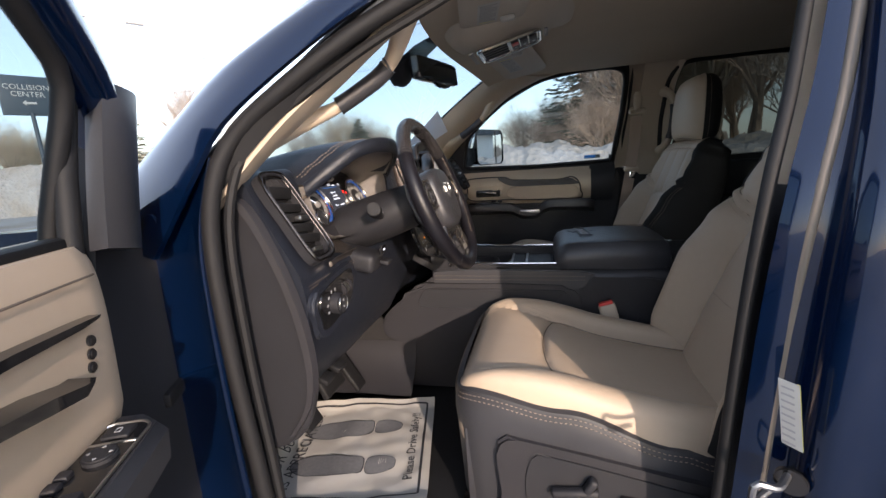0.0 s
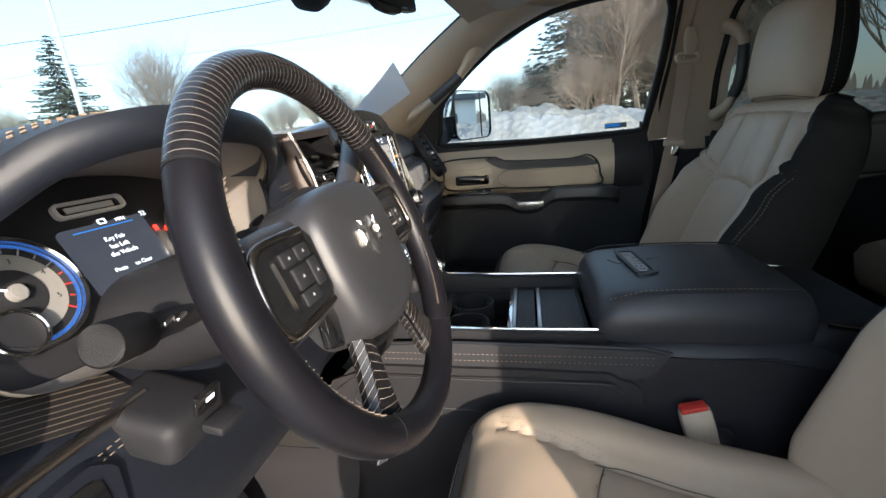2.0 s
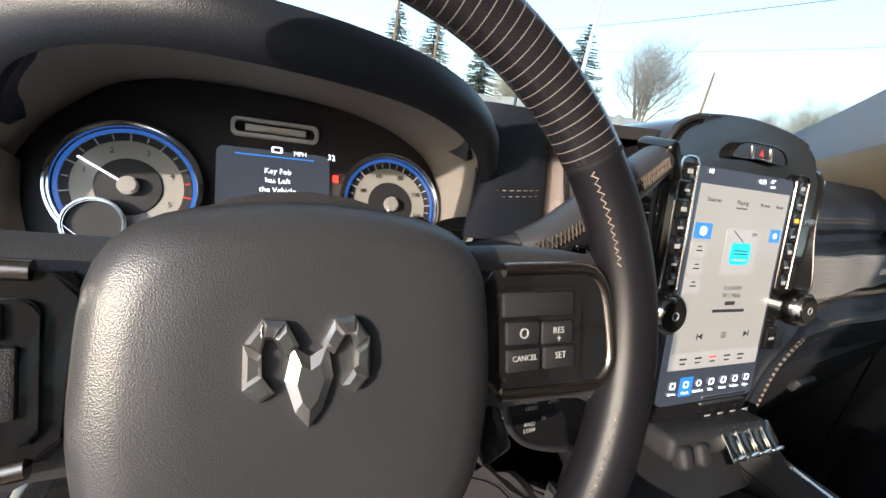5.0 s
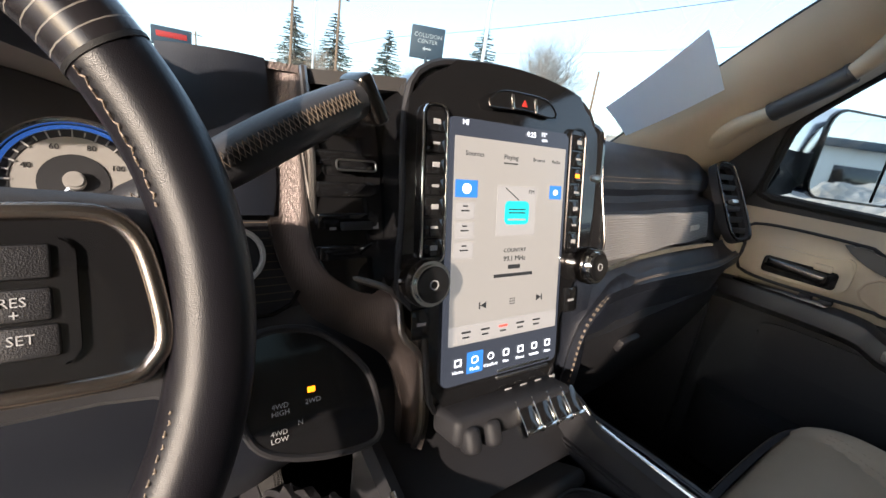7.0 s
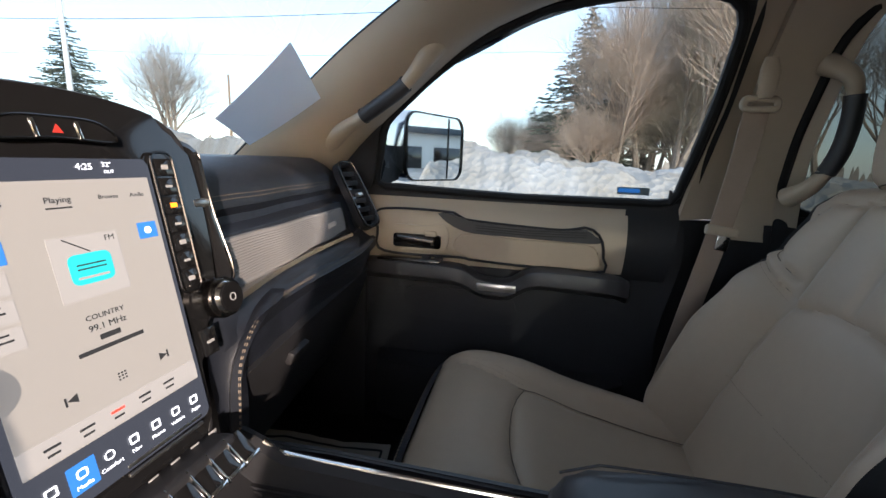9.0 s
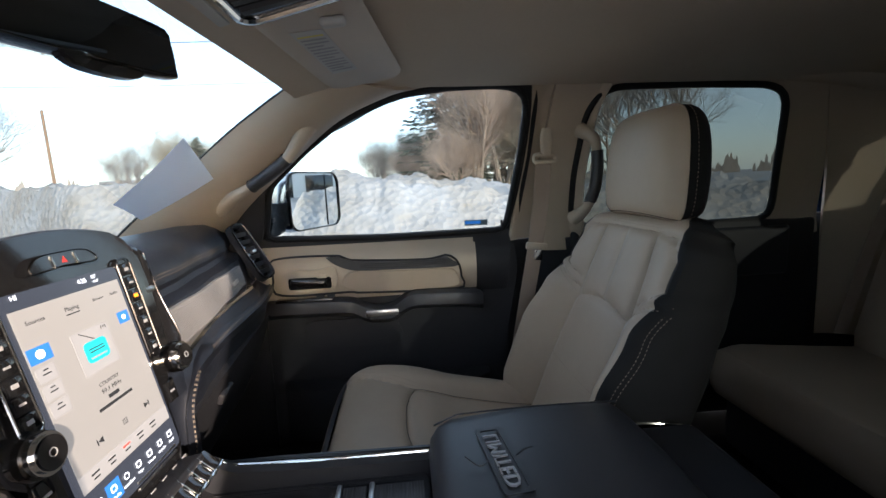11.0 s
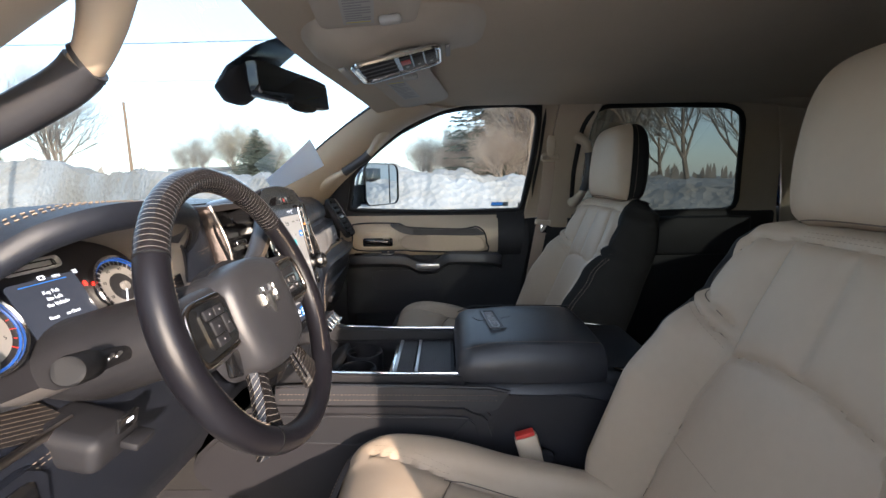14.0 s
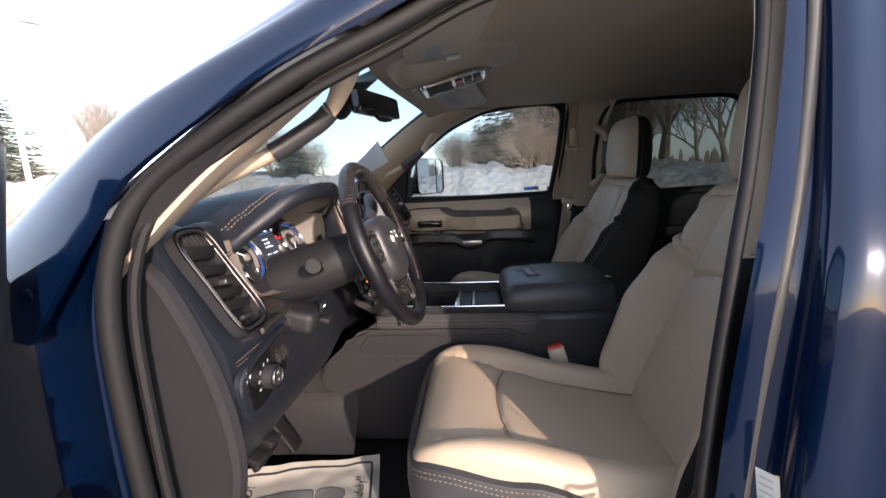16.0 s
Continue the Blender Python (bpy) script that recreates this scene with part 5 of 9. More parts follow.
part("rotary_knob", disc(0.021, 0.022, LP @ Matrix.Translation((-0.022, -0.004, 0.006)), 30, 0.004), PLASTIC_BLACK, lights, "round headlamp knob")
part("knob_ring", disc(0.0195, 0.0015, LP @ Matrix.Translation((-0.022, -0.004, 0.0275)), 30, 0.0004, 0.0172), CHROME, lights)
part("knob_mark", rbox((0.005, 0.004, 0.0006), LP @ pose(-0.022, 0.004, 0.0285), 0), PRINT, lights)
part("knob_mark", rbox((0.004, 0.004, 0.0006), LP @ pose(-0.022, -0.010, 0.0285), 0), PRINT, lights)
for i in range(5):
    a = radians(200 - 32 * i)
    part("symbol", rbox((0.006, 0.0035, 0.0006), LP @ pose(-0.022 + 0.029 * math.cos(a), -0.004 + 0.027 * math.sin(a), 0.0085, 0, 0, 20 * i), 0), PRINT, lights)
for i in range(3):
    part("thumb_wheel", disc(0.014, 0.006, LP @ Matrix.Translation((0.018 + 0.014 * i, 0.006, 0.004)) @ pose(0, 0, 0, 0, 90, 0), 20, 0.001), BRUSHED if i == 1 else PLASTIC_GREY, lights)
for dz in (0.0, 0.006):
    part("stitching", stitches([face_point(lerp(-0.785, -0.575, i / 12), lerp(1.270, 1.276, i / 12) + dz + 0.003, 0.004) for i in range(13)]), STITCH_LIGHT, dash, "beige stitching")

# end cap of the dashboard, seen through the doorway
cap = [(-0.24, 1.455), (-0.19, 1.44), (-0.145, 1.36), (-0.105, 1.25), (-0.088, 1.14), (-0.10, 1.05), (-0.14, 0.98), (-0.22, 0.95), (-0.34, 0.95), (-0.36, 1.2), (-0.32, 1.42)]
CM = axes((0, -0.802, 0), (1, 0, 0), (0, 0, 1))
end_cap = part("end_cap", plate(smooth_outline([(x, z) for x, z in cap], 60), 0.012, CM, 0.006, 3), PLASTIC_BLACK, dash, "black end cap with a raised edge")
part("cap_ridge", loft([[Vector((p.x, -0.806, p.y)), Vector((p.x, -0.822, p.y)) + Vector((0.002, 0, 0)), Vector((p.x + 0.014, -0.820, p.y + 0.004)), Vector((p.x + 0.018, -0.806, p.y + 0.005))] for p in spline([(x, z, 0) for x, z in ((-0.26, 1.452), (-0.20, 1.438), (-0.155, 1.36), (-0.118, 1.25), (-0.103, 1.14), (-0.115, 1.055), (-0.16, 0.985))], 30)]), PLASTIC_GREY, end_cap)

# lower column panel, release levers, trailer brake slider
part("knee_panel", slab(lambda u, v: (lerp(-0.10, -0.20, v ** 1.4) - 0.02 * (2 * u - 1) ** 2, lerp(-0.76, -0.20, u), lerp(1.205, 1.00, v)), 20, 12, -0.02), PLASTIC_BLACK, dash)
brake = part("trailer_brake_switch", rbox((0.09, 0.074, 0.046), pose(-0.090, -0.555, 1.278, 0, 14, 0), 0.014, 4), PLASTIC_BLACK, dash, "trailer brake slider block")
part("slider_button", rbox((0.006, 0.030, 0.020), pose(-0.034, -0.555, 1.298, 0, 14, 0), 0.002), PIANO, brake)
part("slider_symbol", rbox((0.001, 0.010, 0.004), pose(-0.0305, -0.555, 1.299, 0, 14, 0), 0), UI_WHITE, brake)
part("slider_tab", rbox((0.022, 0.034, 0.010), pose(-0.032, -0.545, 1.268, 0, 14, 0), 0.003), PLASTIC_BLACK, brake)
for y in (-0.66, -0.60):
    part("release_lever", rbox((0.03, 0.04, 0.014), pose(-0.16, y, 1.025, 0, 25, 0), 0.004), RUBBER, dash)
# steering column and stalk
column = part("steering_column", loft([[Vector((x, -0.467 + w * math.cos(a), z + h * math.sin(a))) for a in (2 * math.pi * k / 28 for k in range(28))] for x, z, w, h in ((-0.20, 1.325, 0.075, 0.060), (-0.10, 1.352, 0.078, 0.062), (-0.02, 1.376, 0.075, 0.058), (0.02, 1.388, 0.066, 0.054), (0.035, 1.392, 0.058, 0.050))]), PLASTIC_BLACK, dash, "black steering column shroud")
stalk = part("turn_stalk", tube(spline([(-0.040, -0.525, 1.372), (-0.033, -0.56, 1.380), (-0.022, -0.60, 1.390), (-0.013, -0.63, 1.397)], 14), lambda t: 0.0085 + 0.004 * t, 14), PLASTIC_BLACK, dash, "turn signal stalk")
part("stalk_knob", tube([(-0.021, -0.606, 1.3915), (-0.020, -0.609, 1.392), (-0.011, -0.640, 1.3995), (-0.009, -0.646, 1.401), (-0.0088, -0.6465, 1.4012)], lambda t: (0.0125, 0.0150, 0.0155, 0.0145, 0.0125)[round(t * 4)], 22), RUBBER, stalk)
for t in (0.25, 0.6):
    p = Vector((-0.033, -0.56, 1.380)).lerp(Vector((-0.013, -0.63, 1.397)), t * 0.7)
    part("stalk_band", rbox((0.004, 0.016, 0.003), pose(p.x + 0.010, p.y, p.z + 0.004, 0, 0, 20), 0.0008), BRUSHED, stalk)

# ---- centre stack ----
SM = axes((-0.024, 0.003, 1.400), (0.040, 1, 0), (-0.195, 0, 0.981))
SU = SM @ Matrix.Translation((0.0, -0.0107, 0)) @ Matrix.Diagonal((0.956, 0.871, 1, 1)) @ Matrix.Translation((-0.009, 0.001, 0))
SO = axes((-0.0345, 0.0, 1.400), (0, 1, 0), (-0.335, 0, 0.942))  # the fascia round the stack leans more than the stack


def on_stack(u, v, w=0.0):
    return SM @ Vector((u, v, w))


stack_shape = smooth_outline([(x, 0.955 * y) for x, y in [(-0.122, 0.125), (-0.100, 0.158), (-0.055, 0.168), (0.01, 0.172), (0.075, 0.166), (0.118, 0.152), (0.138, 0.120), (0.140, 0.02), (0.126, -0.055), (0.094, -0.09), (0.088, -0.17), (0.076, -0.192), (0.0, -0.195), (-0.078, -0.192), (-0.090, -0.17), (-0.100, -0.09), (-0.126, -0.055), (-0.124, 0.02)]], 80)
part("stack_housing", plate(stack_shape, 0.12, SM @ Matrix.Translation((0, 0, -0.124)), 0.008, 4), PIANO, dash, "gloss black centre stack")
part("stack_edge", tube([on_stack(x * 0.995, y * 0.995, -0.010) for x, y in stack_shape], 0.0035, 6, True), PLASTIC_BLACK, dash)
screen = part("touchscreen", plate(rounded(0.170, 0.300, 0.006), 0.004, SU @ Matrix.Translation((0.009, -0.015, -0.003)), 0.001), UI_BAR, dash, "tall lit touchscreen showing the radio page")
W0 = 0.0014


def ui(name, u, v, w, h, mat, lift=0.0, r=0.001, label=""):
    return part(name, plate(rounded(w, h, r, 3), 0.0003, SU @ Matrix.Translation((u, v, W0 + lift)), 0), mat, screen, label)


def ui_text(text, u, v, size, mat, align="CENTER"):
    part("screen_text", lettering(text, size, SU @ Matrix.Translation((u, v, W0 + 0.0008)), 0.0002, align), mat, screen)


UC = 0.009
ui("radio_page", UC, -0.001, 0.160, 0.233, UI_GREY)
ui("tab_line", UC - 0.006, 0.091, 0.020, 0.0014, UI_INK, 0.0004, 0.0003)
ui_text("Sources", UC - 0.055, 0.098, 0.0075, UI_INK)
ui_text("Playing", UC - 0.006, 0.098, 0.0075, UI_INK)
ui_text("Browse", UC + 0.036, 0.098, 0.0060, UI_INK)
ui_text("Audio", UC + 0.064, 0.098, 0.0060, UI_INK)
ui_text("HI", UC - 0.068, 0.130, 0.0080, UI_WHITE)
ui_text("4:25", UC + 0.022, 0.127, 0.0085, UI_WHITE)
ui_text("32°", UC + 0.042, 0.129, 0.0065, UI_WHITE)
ui_text("OUT", UC + 0.043, 0.122, 0.0045, UI_WHITE)
for i in range(3):
    ui("preset_button", UC - 0.065, 0.036 - 0.022 * i, 0.024, 0.018, UI_LIGHT, 0.0004)
    ui("preset_icon", UC - 0.065, 0.036 - 0.022 * i, 0.010, 0.0016, UI_INK, 0.0008, 0.0002)
    ui("preset_icon", UC - 0.065, 0.041 - 0.022 * i, 0.006, 0.0016, UI_INK, 0.0008, 0.0002)
b = ui("preset_button", UC - 0.064, 0.060, 0.028, 0.019, UI_BLUE, 0.0004)
ui("preset_icon", UC - 0.064, 0.060, 0.011, 0.011, UI_WHITE, 0.0008, 0.005)
ui("preset_button", UC + 0.066, 0.060, 0.020, 0.017, UI_BLUE, 0.0004)
ui("preset_icon", UC + 0.066, 0.060, 0.007, 0.007, UI_WHITE, 0.0008, 0.003)
ui("cover_tile", UC + 0.006, 0.036, 0.058, 0.058, UI_LIGHT, 0.0004)
ui("radio_icon", UC + 0.006, 0.034, 0.036, 0.028, UI_TEAL, 0.0008, 0.006)
for dv in (0.038, 0.034):
    ui("radio_icon", UC + 0.006, dv, 0.024, 0.0013, UI_INK, 0.0012, 0.0003)
ui("radio_icon", UC + 0.006, 0.026, 0.026, 0.0022, UI_LIGHT, 0.0012, 0.0004)
part("radio_icon", rbox((0.024, 0.0010, 0.0004), SU @ pose(UC - 0.002, 0.056, W0 + 0.001, 0, 0, -35), 0), UI_INK, screen)
ui_text("FM", UC + 0.027, 0.059, 0.0075, UI_INK)
ui_text("COUNTRY", UC + 0.006, -0.011, 0.0070, UI_INK)
ui_text("99.1 MHz", UC + 0.006, -0.021, 0.0085, UI_INK)
ui("name_bar", UC + 0.006, -0.031, 0.018, 0.0050, UI_INK, 0.0004, 0.0006)
ui("number_bar", UC + 0.006, -0.041, 0.058, 0.0040, UI_INK, 0.0004, 0.0006)
for u in (-1, 1):
    part("skip_icon", plate([(-0.004, -0.004), (0.004 * u + 0, 0.0), (-0.004, 0.004)] if u > 0 else [(0.004, 0.004), (-0.004, 0.0), (0.004, -0.004)], 0.0003, SU @ Matrix.Translation((UC + 0.006 + u * 0.042, -0.074, W0 + 0.0004)), 0), UI_INK, screen)
    ui("skip_icon", UC + 0.006 + u * 0.047, -0.074, 0.0015, 0.008, UI_INK, 0.0004, 0.0002)
for i in range(3):
    for j in range(3):
        ui("list_icon", UC + 0.003 + 0.003 * i, -0.071 - 0.003 * j, 0.0016, 0.0016, UI_INK, 0.0004, 0.0002)
ui("preset_strip", UC, -0.1055, 0.160, 0.021, UI_LIGHT, 0.0004)
for i in range(5):
    ui("preset_mark", UC - 0.058 + 0.026 * i, -0.103, 0.012, 0.0022, UI_INK if i != 2 else LED_RED, 0.0008, 0.0004)
    ui("preset_mark", UC - 0.058 + 0.026 * i, -0.109, 0.009, 0.0020, UI_INK, 0.0008, 0.0004)
ui("nav_active", UC - 0.044, -0.141, 0.022, 0.026, UI_BLUE, 0.0002)
for i, tx in enumerate(("Home", "Media", "Comfort", "Nav", "Phone", "Vehicle", "Apps")):
    u = UC - 0.067 + 0.0225 * i
    ui_text(tx, u, -0.149, 0.0055, UI_WHITE)
    part("nav_icon", plate(rounded(0.009, 0.009, (0.001, 0.003, 0.0045, 0.002, 0.001, 0.002, 0.001)[i], 4), 0.0003, SU @ Matrix.Translation((u, -0.138, W0 + 0.0006)), 0, 1, rounded(0.006, 0.006, 0.0012, 4)), UI_WHITE, screen)
# bright strips, side keys, hazard pod, knobs
for u, v, w in ((0.030, -0.150, 0.080), (0.030, -0.158, 0.080)):
    part("bright_strip", rbox((w, 0.0035, 0.004), SM @ pose(u, v, 0.0, 0, 0, 0), 0.001), BRUSHED, dash)
for s in (-1, 1):
    u = s * 0.0975
    keys = part("key_column", plate(rounded(0.024, 0.140, 0.008), 0.004, SM @ Matrix.Translation((u, 0.044, -0.004)), 0.001), PIANO, dash, "column of gloss black keys")
    part("key_frame", tube([on_stack(u + x, 0.044 + y, 0.0015) for x, y in rounded(0.025, 0.142, 0.009)], 0.0014, 6, True), CHROME if s < 0 else DARK_CHROME, keys)
    for i in range(7):
        part("key", rbox((0.0195, 0.0168, 0.003), SM @ pose(u, 0.100 - 0.0188 * i, 0.0015), 0.0012), PIANO, keys)
        part("key_mark", rbox((0.0075, 0.0024 if i % 2 else 0.0045, 0.0005), SM @ pose(u, 0.100 - 0.0188 * i, 0.0033), 0), PRINT if not (s > 0 and i == 2) else LED_ORANGE, keys)
    knob = part("rotary_knob", disc(0.0205, 0.026, SM @ Matrix.Translation((0.0075 + s * 0.1165, -0.0425, -0.004)), 32, 0.003), CHROME, dash, "chrome rotary knob with a black face")
    part("knob_grip", disc(0.0225, 0.010, SM @ Matrix.Translation((0.0075 + s * 0.1165, -0.0425, 0.004)), 32, 0.002), DARK_CHROME, knob)
    part("knob_face", disc(0.0165, 0.003, SM @ Matrix.Translation((0.0075 + s * 0.1165, -0.0425, 0.0205)), 28, 0.001), PIANO, knob)
    part("knob_mark", disc(0.0045, 0.0006, SM @ Matrix.Translation((0.0075 + s * 0.1165, -0.0425, 0.0235)), 16, 0, 0.0035), PRINT, knob)
    part("side_key", rbox((0.020, 0.030, 0.003), SM @ pose(s * 0.106, -0.085, -0.003), 0.002), PIANO, dash)
    part("side_key_mark", rbox((0.010, 0.003, 0.0005), SM @ pose(s * 0.106, -0.085, -0.0012), 0), PRINT, dash)
pod = part("hazard_pod", plate(smooth_outline([(-0.046, -0.008), (-0.034, 0.007), (0, 0.0095), (0.034, 0.007), (0.046, -0.008), (0, -0.0065)], 40), 0.005, SM @ Matrix.Translation((0.008, 0.130, -0.002)), 0.001), PIANO, dash, "hazard and assist keys")
part("pod_frame", tube([on_stack(0.008 + x, 0.130 + y, 0.003) for x, y in smooth_outline([(-0.046, -0.008), (-0.034, 0.007), (0, 0.0095), (0.034, 0.007), (0.046, -0.008), (0, -0.0065)], 40)], 0.0011, 6, True), DARK_CHROME, pod)
for u in (-0.016, 0.016):
    part("pod_divider", rbox((0.003, 0.014, 0.002), SM @ pose(0.008 + u, 0.130, 0.0035, 0, 0, 8), 0.0006), CHROME, pod)
part("hazard_triangle", plate([(-0.004, -0.003), (0.004, -0.003), (0, 0.004)], 0.0005, SM @ Matrix.Translation((0.008, 0.130, 0.003)), 0), RED, pod)
# outlet on the passenger's side of the screen, behind a bright-edged blade
blade = [(-0.066, 0.148, 1.528), (-0.045, 0.158, 1.512), (-0.033, 0.160, 1.451), (-0.013, 0.160, 1.392), (-0.011, 0.159, 1.372), (-0.020, 0.156, 1.352)]
outlet = part("air_outlet", ruled(blade, [(x - 0.045, y - 0.012, z + 0.004) for x, y, z in blade], 24, 5, 0, 0.008), PIANO, dash, "gloss black centre air outlet with a bright edge")
part("blade_side", ruled(blade, [(-0.140, 0.185, 1.520), (-0.125, 0.188, 1.508), (-0.10, 0.185, 1.451), (-0.075, 0.182, 1.392), (-0.06, 0.180, 1.372), (-0.05, 0.176, 1.352)], 24, 5, 0, 0.006), LEATHER_DASH, outlet)
part("bright_edge", tube(spline(blade[1:5], 24), 0.0014, 8), DARK_CHROME, outlet)
for i in range(5):
    part("louvre", rbox((0.034, 0.012, 0.004), SM @ pose(0.140, 0.100 - 0.026 * i, -0.022, 28, 0, 0), 0.0015), PLASTIC_BLACK, outlet)
part("louvre_tab", rbox((0.024, 0.010, 0.014), SM @ pose(0.142, 0.062, -0.010), 0.003), BRUSHED, outlet)
# toggle bank under the screen
bank = part("toggle_bank", rbox((0.165, 0.030, 0.045), SM @ pose(0.0, -0.190, 0.006), 0.008, 3), PLASTIC_BLACK, dash, "row of toggle switches")
for i in range(4):
    tg = part("toggle", rbox((0.0205, 0.034, 0.010), SM @ pose(0.008 + 0.0235 * i, -0.193, 0.030, -38, 0, 0), 0.003), PIANO, bank)
    part("toggle_edge", rbox((0.0205, 0.004, 0.003), SM @ pose(0.008 + 0.0235 * i, -0.201, 0.044, -38, 0, 0), 0.001), CHROME, tg)
    part("toggle_divider", rbox((0.0022, 0.036, 0.011), SM @ pose(-0.0038 + 0.0235 * i, -0.193, 0.031, -38, 0, 0), 0.0008), CHROME, bank)
    part("toggle_mark", rbox((0.010, 0.0055, 0.0006), SM @ pose(0.008 + 0.0235 * i, -0.176, 0.0005), 0.0002), PRINT, bank)
for u in (-0.066, -0.040):
    part("paddle", rbox((0.018, 0.026, 0.022), SM @ pose(u, -0.197, 0.028, -20, 0, 0), 0.007, 3), PLASTIC_BLACK, bank)
# centre outlet beside the screen, in a woven metal frame
co = smooth_outline([(-0.192, 0.118), (-0.130, 0.126), (-0.122, 0.02), (-0.128, -0.050), (-0.160, -0.046), (-0.188, -0.015), (-0.194, 0.05)], 50)
vent = part("air_outlet", plate(co, 0.006, SO @ Matrix.Translation((0, 0, -0.020)) @ Matrix.Translation((0, 0, -0.022)), 0.001), PIANO, dash, "gloss black centre air outlet")
for i in range(5):
    part("louvre", rbox((0.058, 0.014, 0.005), SO @ Matrix.Translation((0, 0, -0.020)) @ pose(-0.158, 0.098 - 0.028 * i, -0.013, 28, 0, 0), 0.002), PIANO, vent)
part("louvre_tab", rbox((0.036, 0.0085, 0.012), SO @ Matrix.Translation((0, 0, -0.020)) @ pose(-0.152, 0.062, -0.008), 0.003), PIANO, vent)
part("tab_frame", tube([SO @ Matrix.Translation((0, 0, -0.020)) @ Vector((-0.152 + x, 0.062 + y, -0.0015)) for x, y in rounded(0.038, 0.009, 0.003)], 0.0009, 6, True), BRUSHED, vent)
part("shut_off_wheel", rbox((0.030, 0.0075, 0.006), SO @ Matrix.Translation((0, 0, -0.020)) @ pose(-0.152, 0.009, -0.009), 0.001), PLASTIC_BLACK, vent)
for u in (-0.173, -0.131):
    part("symbol", rbox((0.006, 0.006, 0.0006), SO @ Matrix.Translation((0, 0, -0.020)) @ pose(u, 0.009, -0.0135), 0), PRINT, vent)
weave_out = [Vector(p) for p in ((-0.125, -0.222, 1.527), (-0.107, -0.216, 1.432), (-0.102, -0.218, 1.400), (-0.096, -0.208, 1.352), (-0.086, -0.185, 1.307), (-0.070, -0.155, 1.288), (-0.050, -0.117, 1.265), (-0.035, -0.100, 1.222), (-0.034, -0.095, 1.158))]
weave_in = [Vector(p) for p in ((-0.115, -0.194, 1.527), (-0.088, -0.192, 1.456), (-0.078, -0.187, 1.382), (-0.066, -0.167, 1.355), (-0.045, -0.121, 1.338), (-0.035, -0.112, 1.296), (-0.025, -0.094, 1.272), (-0.020, -0.085, 1.200), (-0.020, -0.090, 1.168))]
part("woven_trim", ruled(weave_out, weave_in, 36, 8, -0.006, 0.012), WOVEN_METAL, dash, "woven metal trim beside the screen")
part("weave_top", ruled([weave_out[0], weave_in[0]], [Vector((-0.40, -0.232, 1.503)), Vector((-0.40, -0.204, 1.503))], 8, 10, -0.004, 0.006), WOVEN_METAL, dash)
part("trim_bead", tube(spline([p + Vector((0.003, 0.002, 0)) for p in weave_in], 40), 0.0034, 8), SMOKE_STRIP, dash)
cheek_r = [p + Vector((-0.002, 0.001, 0)) for p in weave_out[:3]]
cheek_l = [Vector((-0.145, -0.292, 1.524)), Vector((-0.112, -0.296, 1.462)), Vector((-0.108, -0.298, 1.402))]
stack_cheek = part("stack_cheek", ruled(cheek_r, cheek_l, 30, 8, -0.006, 0.006), LEATHER_DASH, dash, "stitched leather panel beside the instruments")
part("cheek_top", ruled([cheek_l[0], cheek_l[0].lerp(cheek_r[0], 0.5), cheek_r[0]], [Vector((-0.42, -0.30, 1.498)), Vector((-0.42, -0.26, 1.500)), Vector((-0.40, -0.23, 1.501))], 16, 10, 0.006, 0.006), LEATHER_DASH, stack_cheek)
for dz in (0.0, 0.006):
    part("stitching", stitches([Vector((-0.1035, -0.294, 1.443 + dz)), Vector((-0.0975, -0.258, 1.446 + dz)), Vector((-0.1025, -0.221, 1.448 + dz))]), STITCH_LIGHT, stack_cheek, "beige stitching")
part("top_inlay", slab(lambda u, v: (lerp(lerp(-0.117, -0.080, u), -0.39, v), lerp(-0.193, -0.108, u), 1.526 + 0.006 * u - 0.022 * v), 14, 10, 0.012), DASH_STRIPE, dash, "pinstriped dark inlay")
part("speaker_cover", slab(lambda u, v: (lerp(-0.42, -0.22, v), lerp(-0.15, 0.15, u), 1.513 + 0.012 * math.sin(math.pi * u) * math.sin(math.pi * min(1, v))), 16, 10, 0.012), WOVEN_METAL, dash, "perforated speaker cover")
# drive-mode pod under it
fp = smooth_outline([(-0.250, -0.085), (-0.195, -0.080), (-0.150, -0.118), (-0.135, -0.152), (-0.137, -0.195), (-0.205, -0.190), (-0.250, -0.160)], 44)
drive = part("drive_mode_pod", plate(fp, 0.012, SO @ Matrix.Translation((0, 0, -0.014)) @ Matrix.Translation((0, 0, -0.045)), 0.003), PIANO, dash, "gloss black drive mode panel")
part("pod_rim", tube([SO @ Matrix.Translation((0, 0, -0.014)) @ Vector((x, y, -0.034)) for x, y in fp], 0.0035, 8, True), PLASTIC_BLACK, drive)
for tx, u, v in (("2WD", -0.196, -0.142), ("4WD", -0.224, -0.140), ("HIGH", -0.224, -0.146), ("N", -0.208, -0.158), ("4WD", -0.226, -0.162), ("LOW", -0.226, -0.168)):
    part("pod_text", lettering(tx, 0.0062, SO @ Matrix.Translation((0, 0, -0.014)) @ Matrix.Translation((u, v, -0.0325)), 0.0003), PRINT, drive)
part("pod_lamp", rbox((0.007, 0.005, 0.001), SO @ Matrix.Translation((0, 0, -0.014)) @ pose(-0.197, -0.132, -0.0325), 0.001), LED_ORANGE, drive, "lit orange indicator")
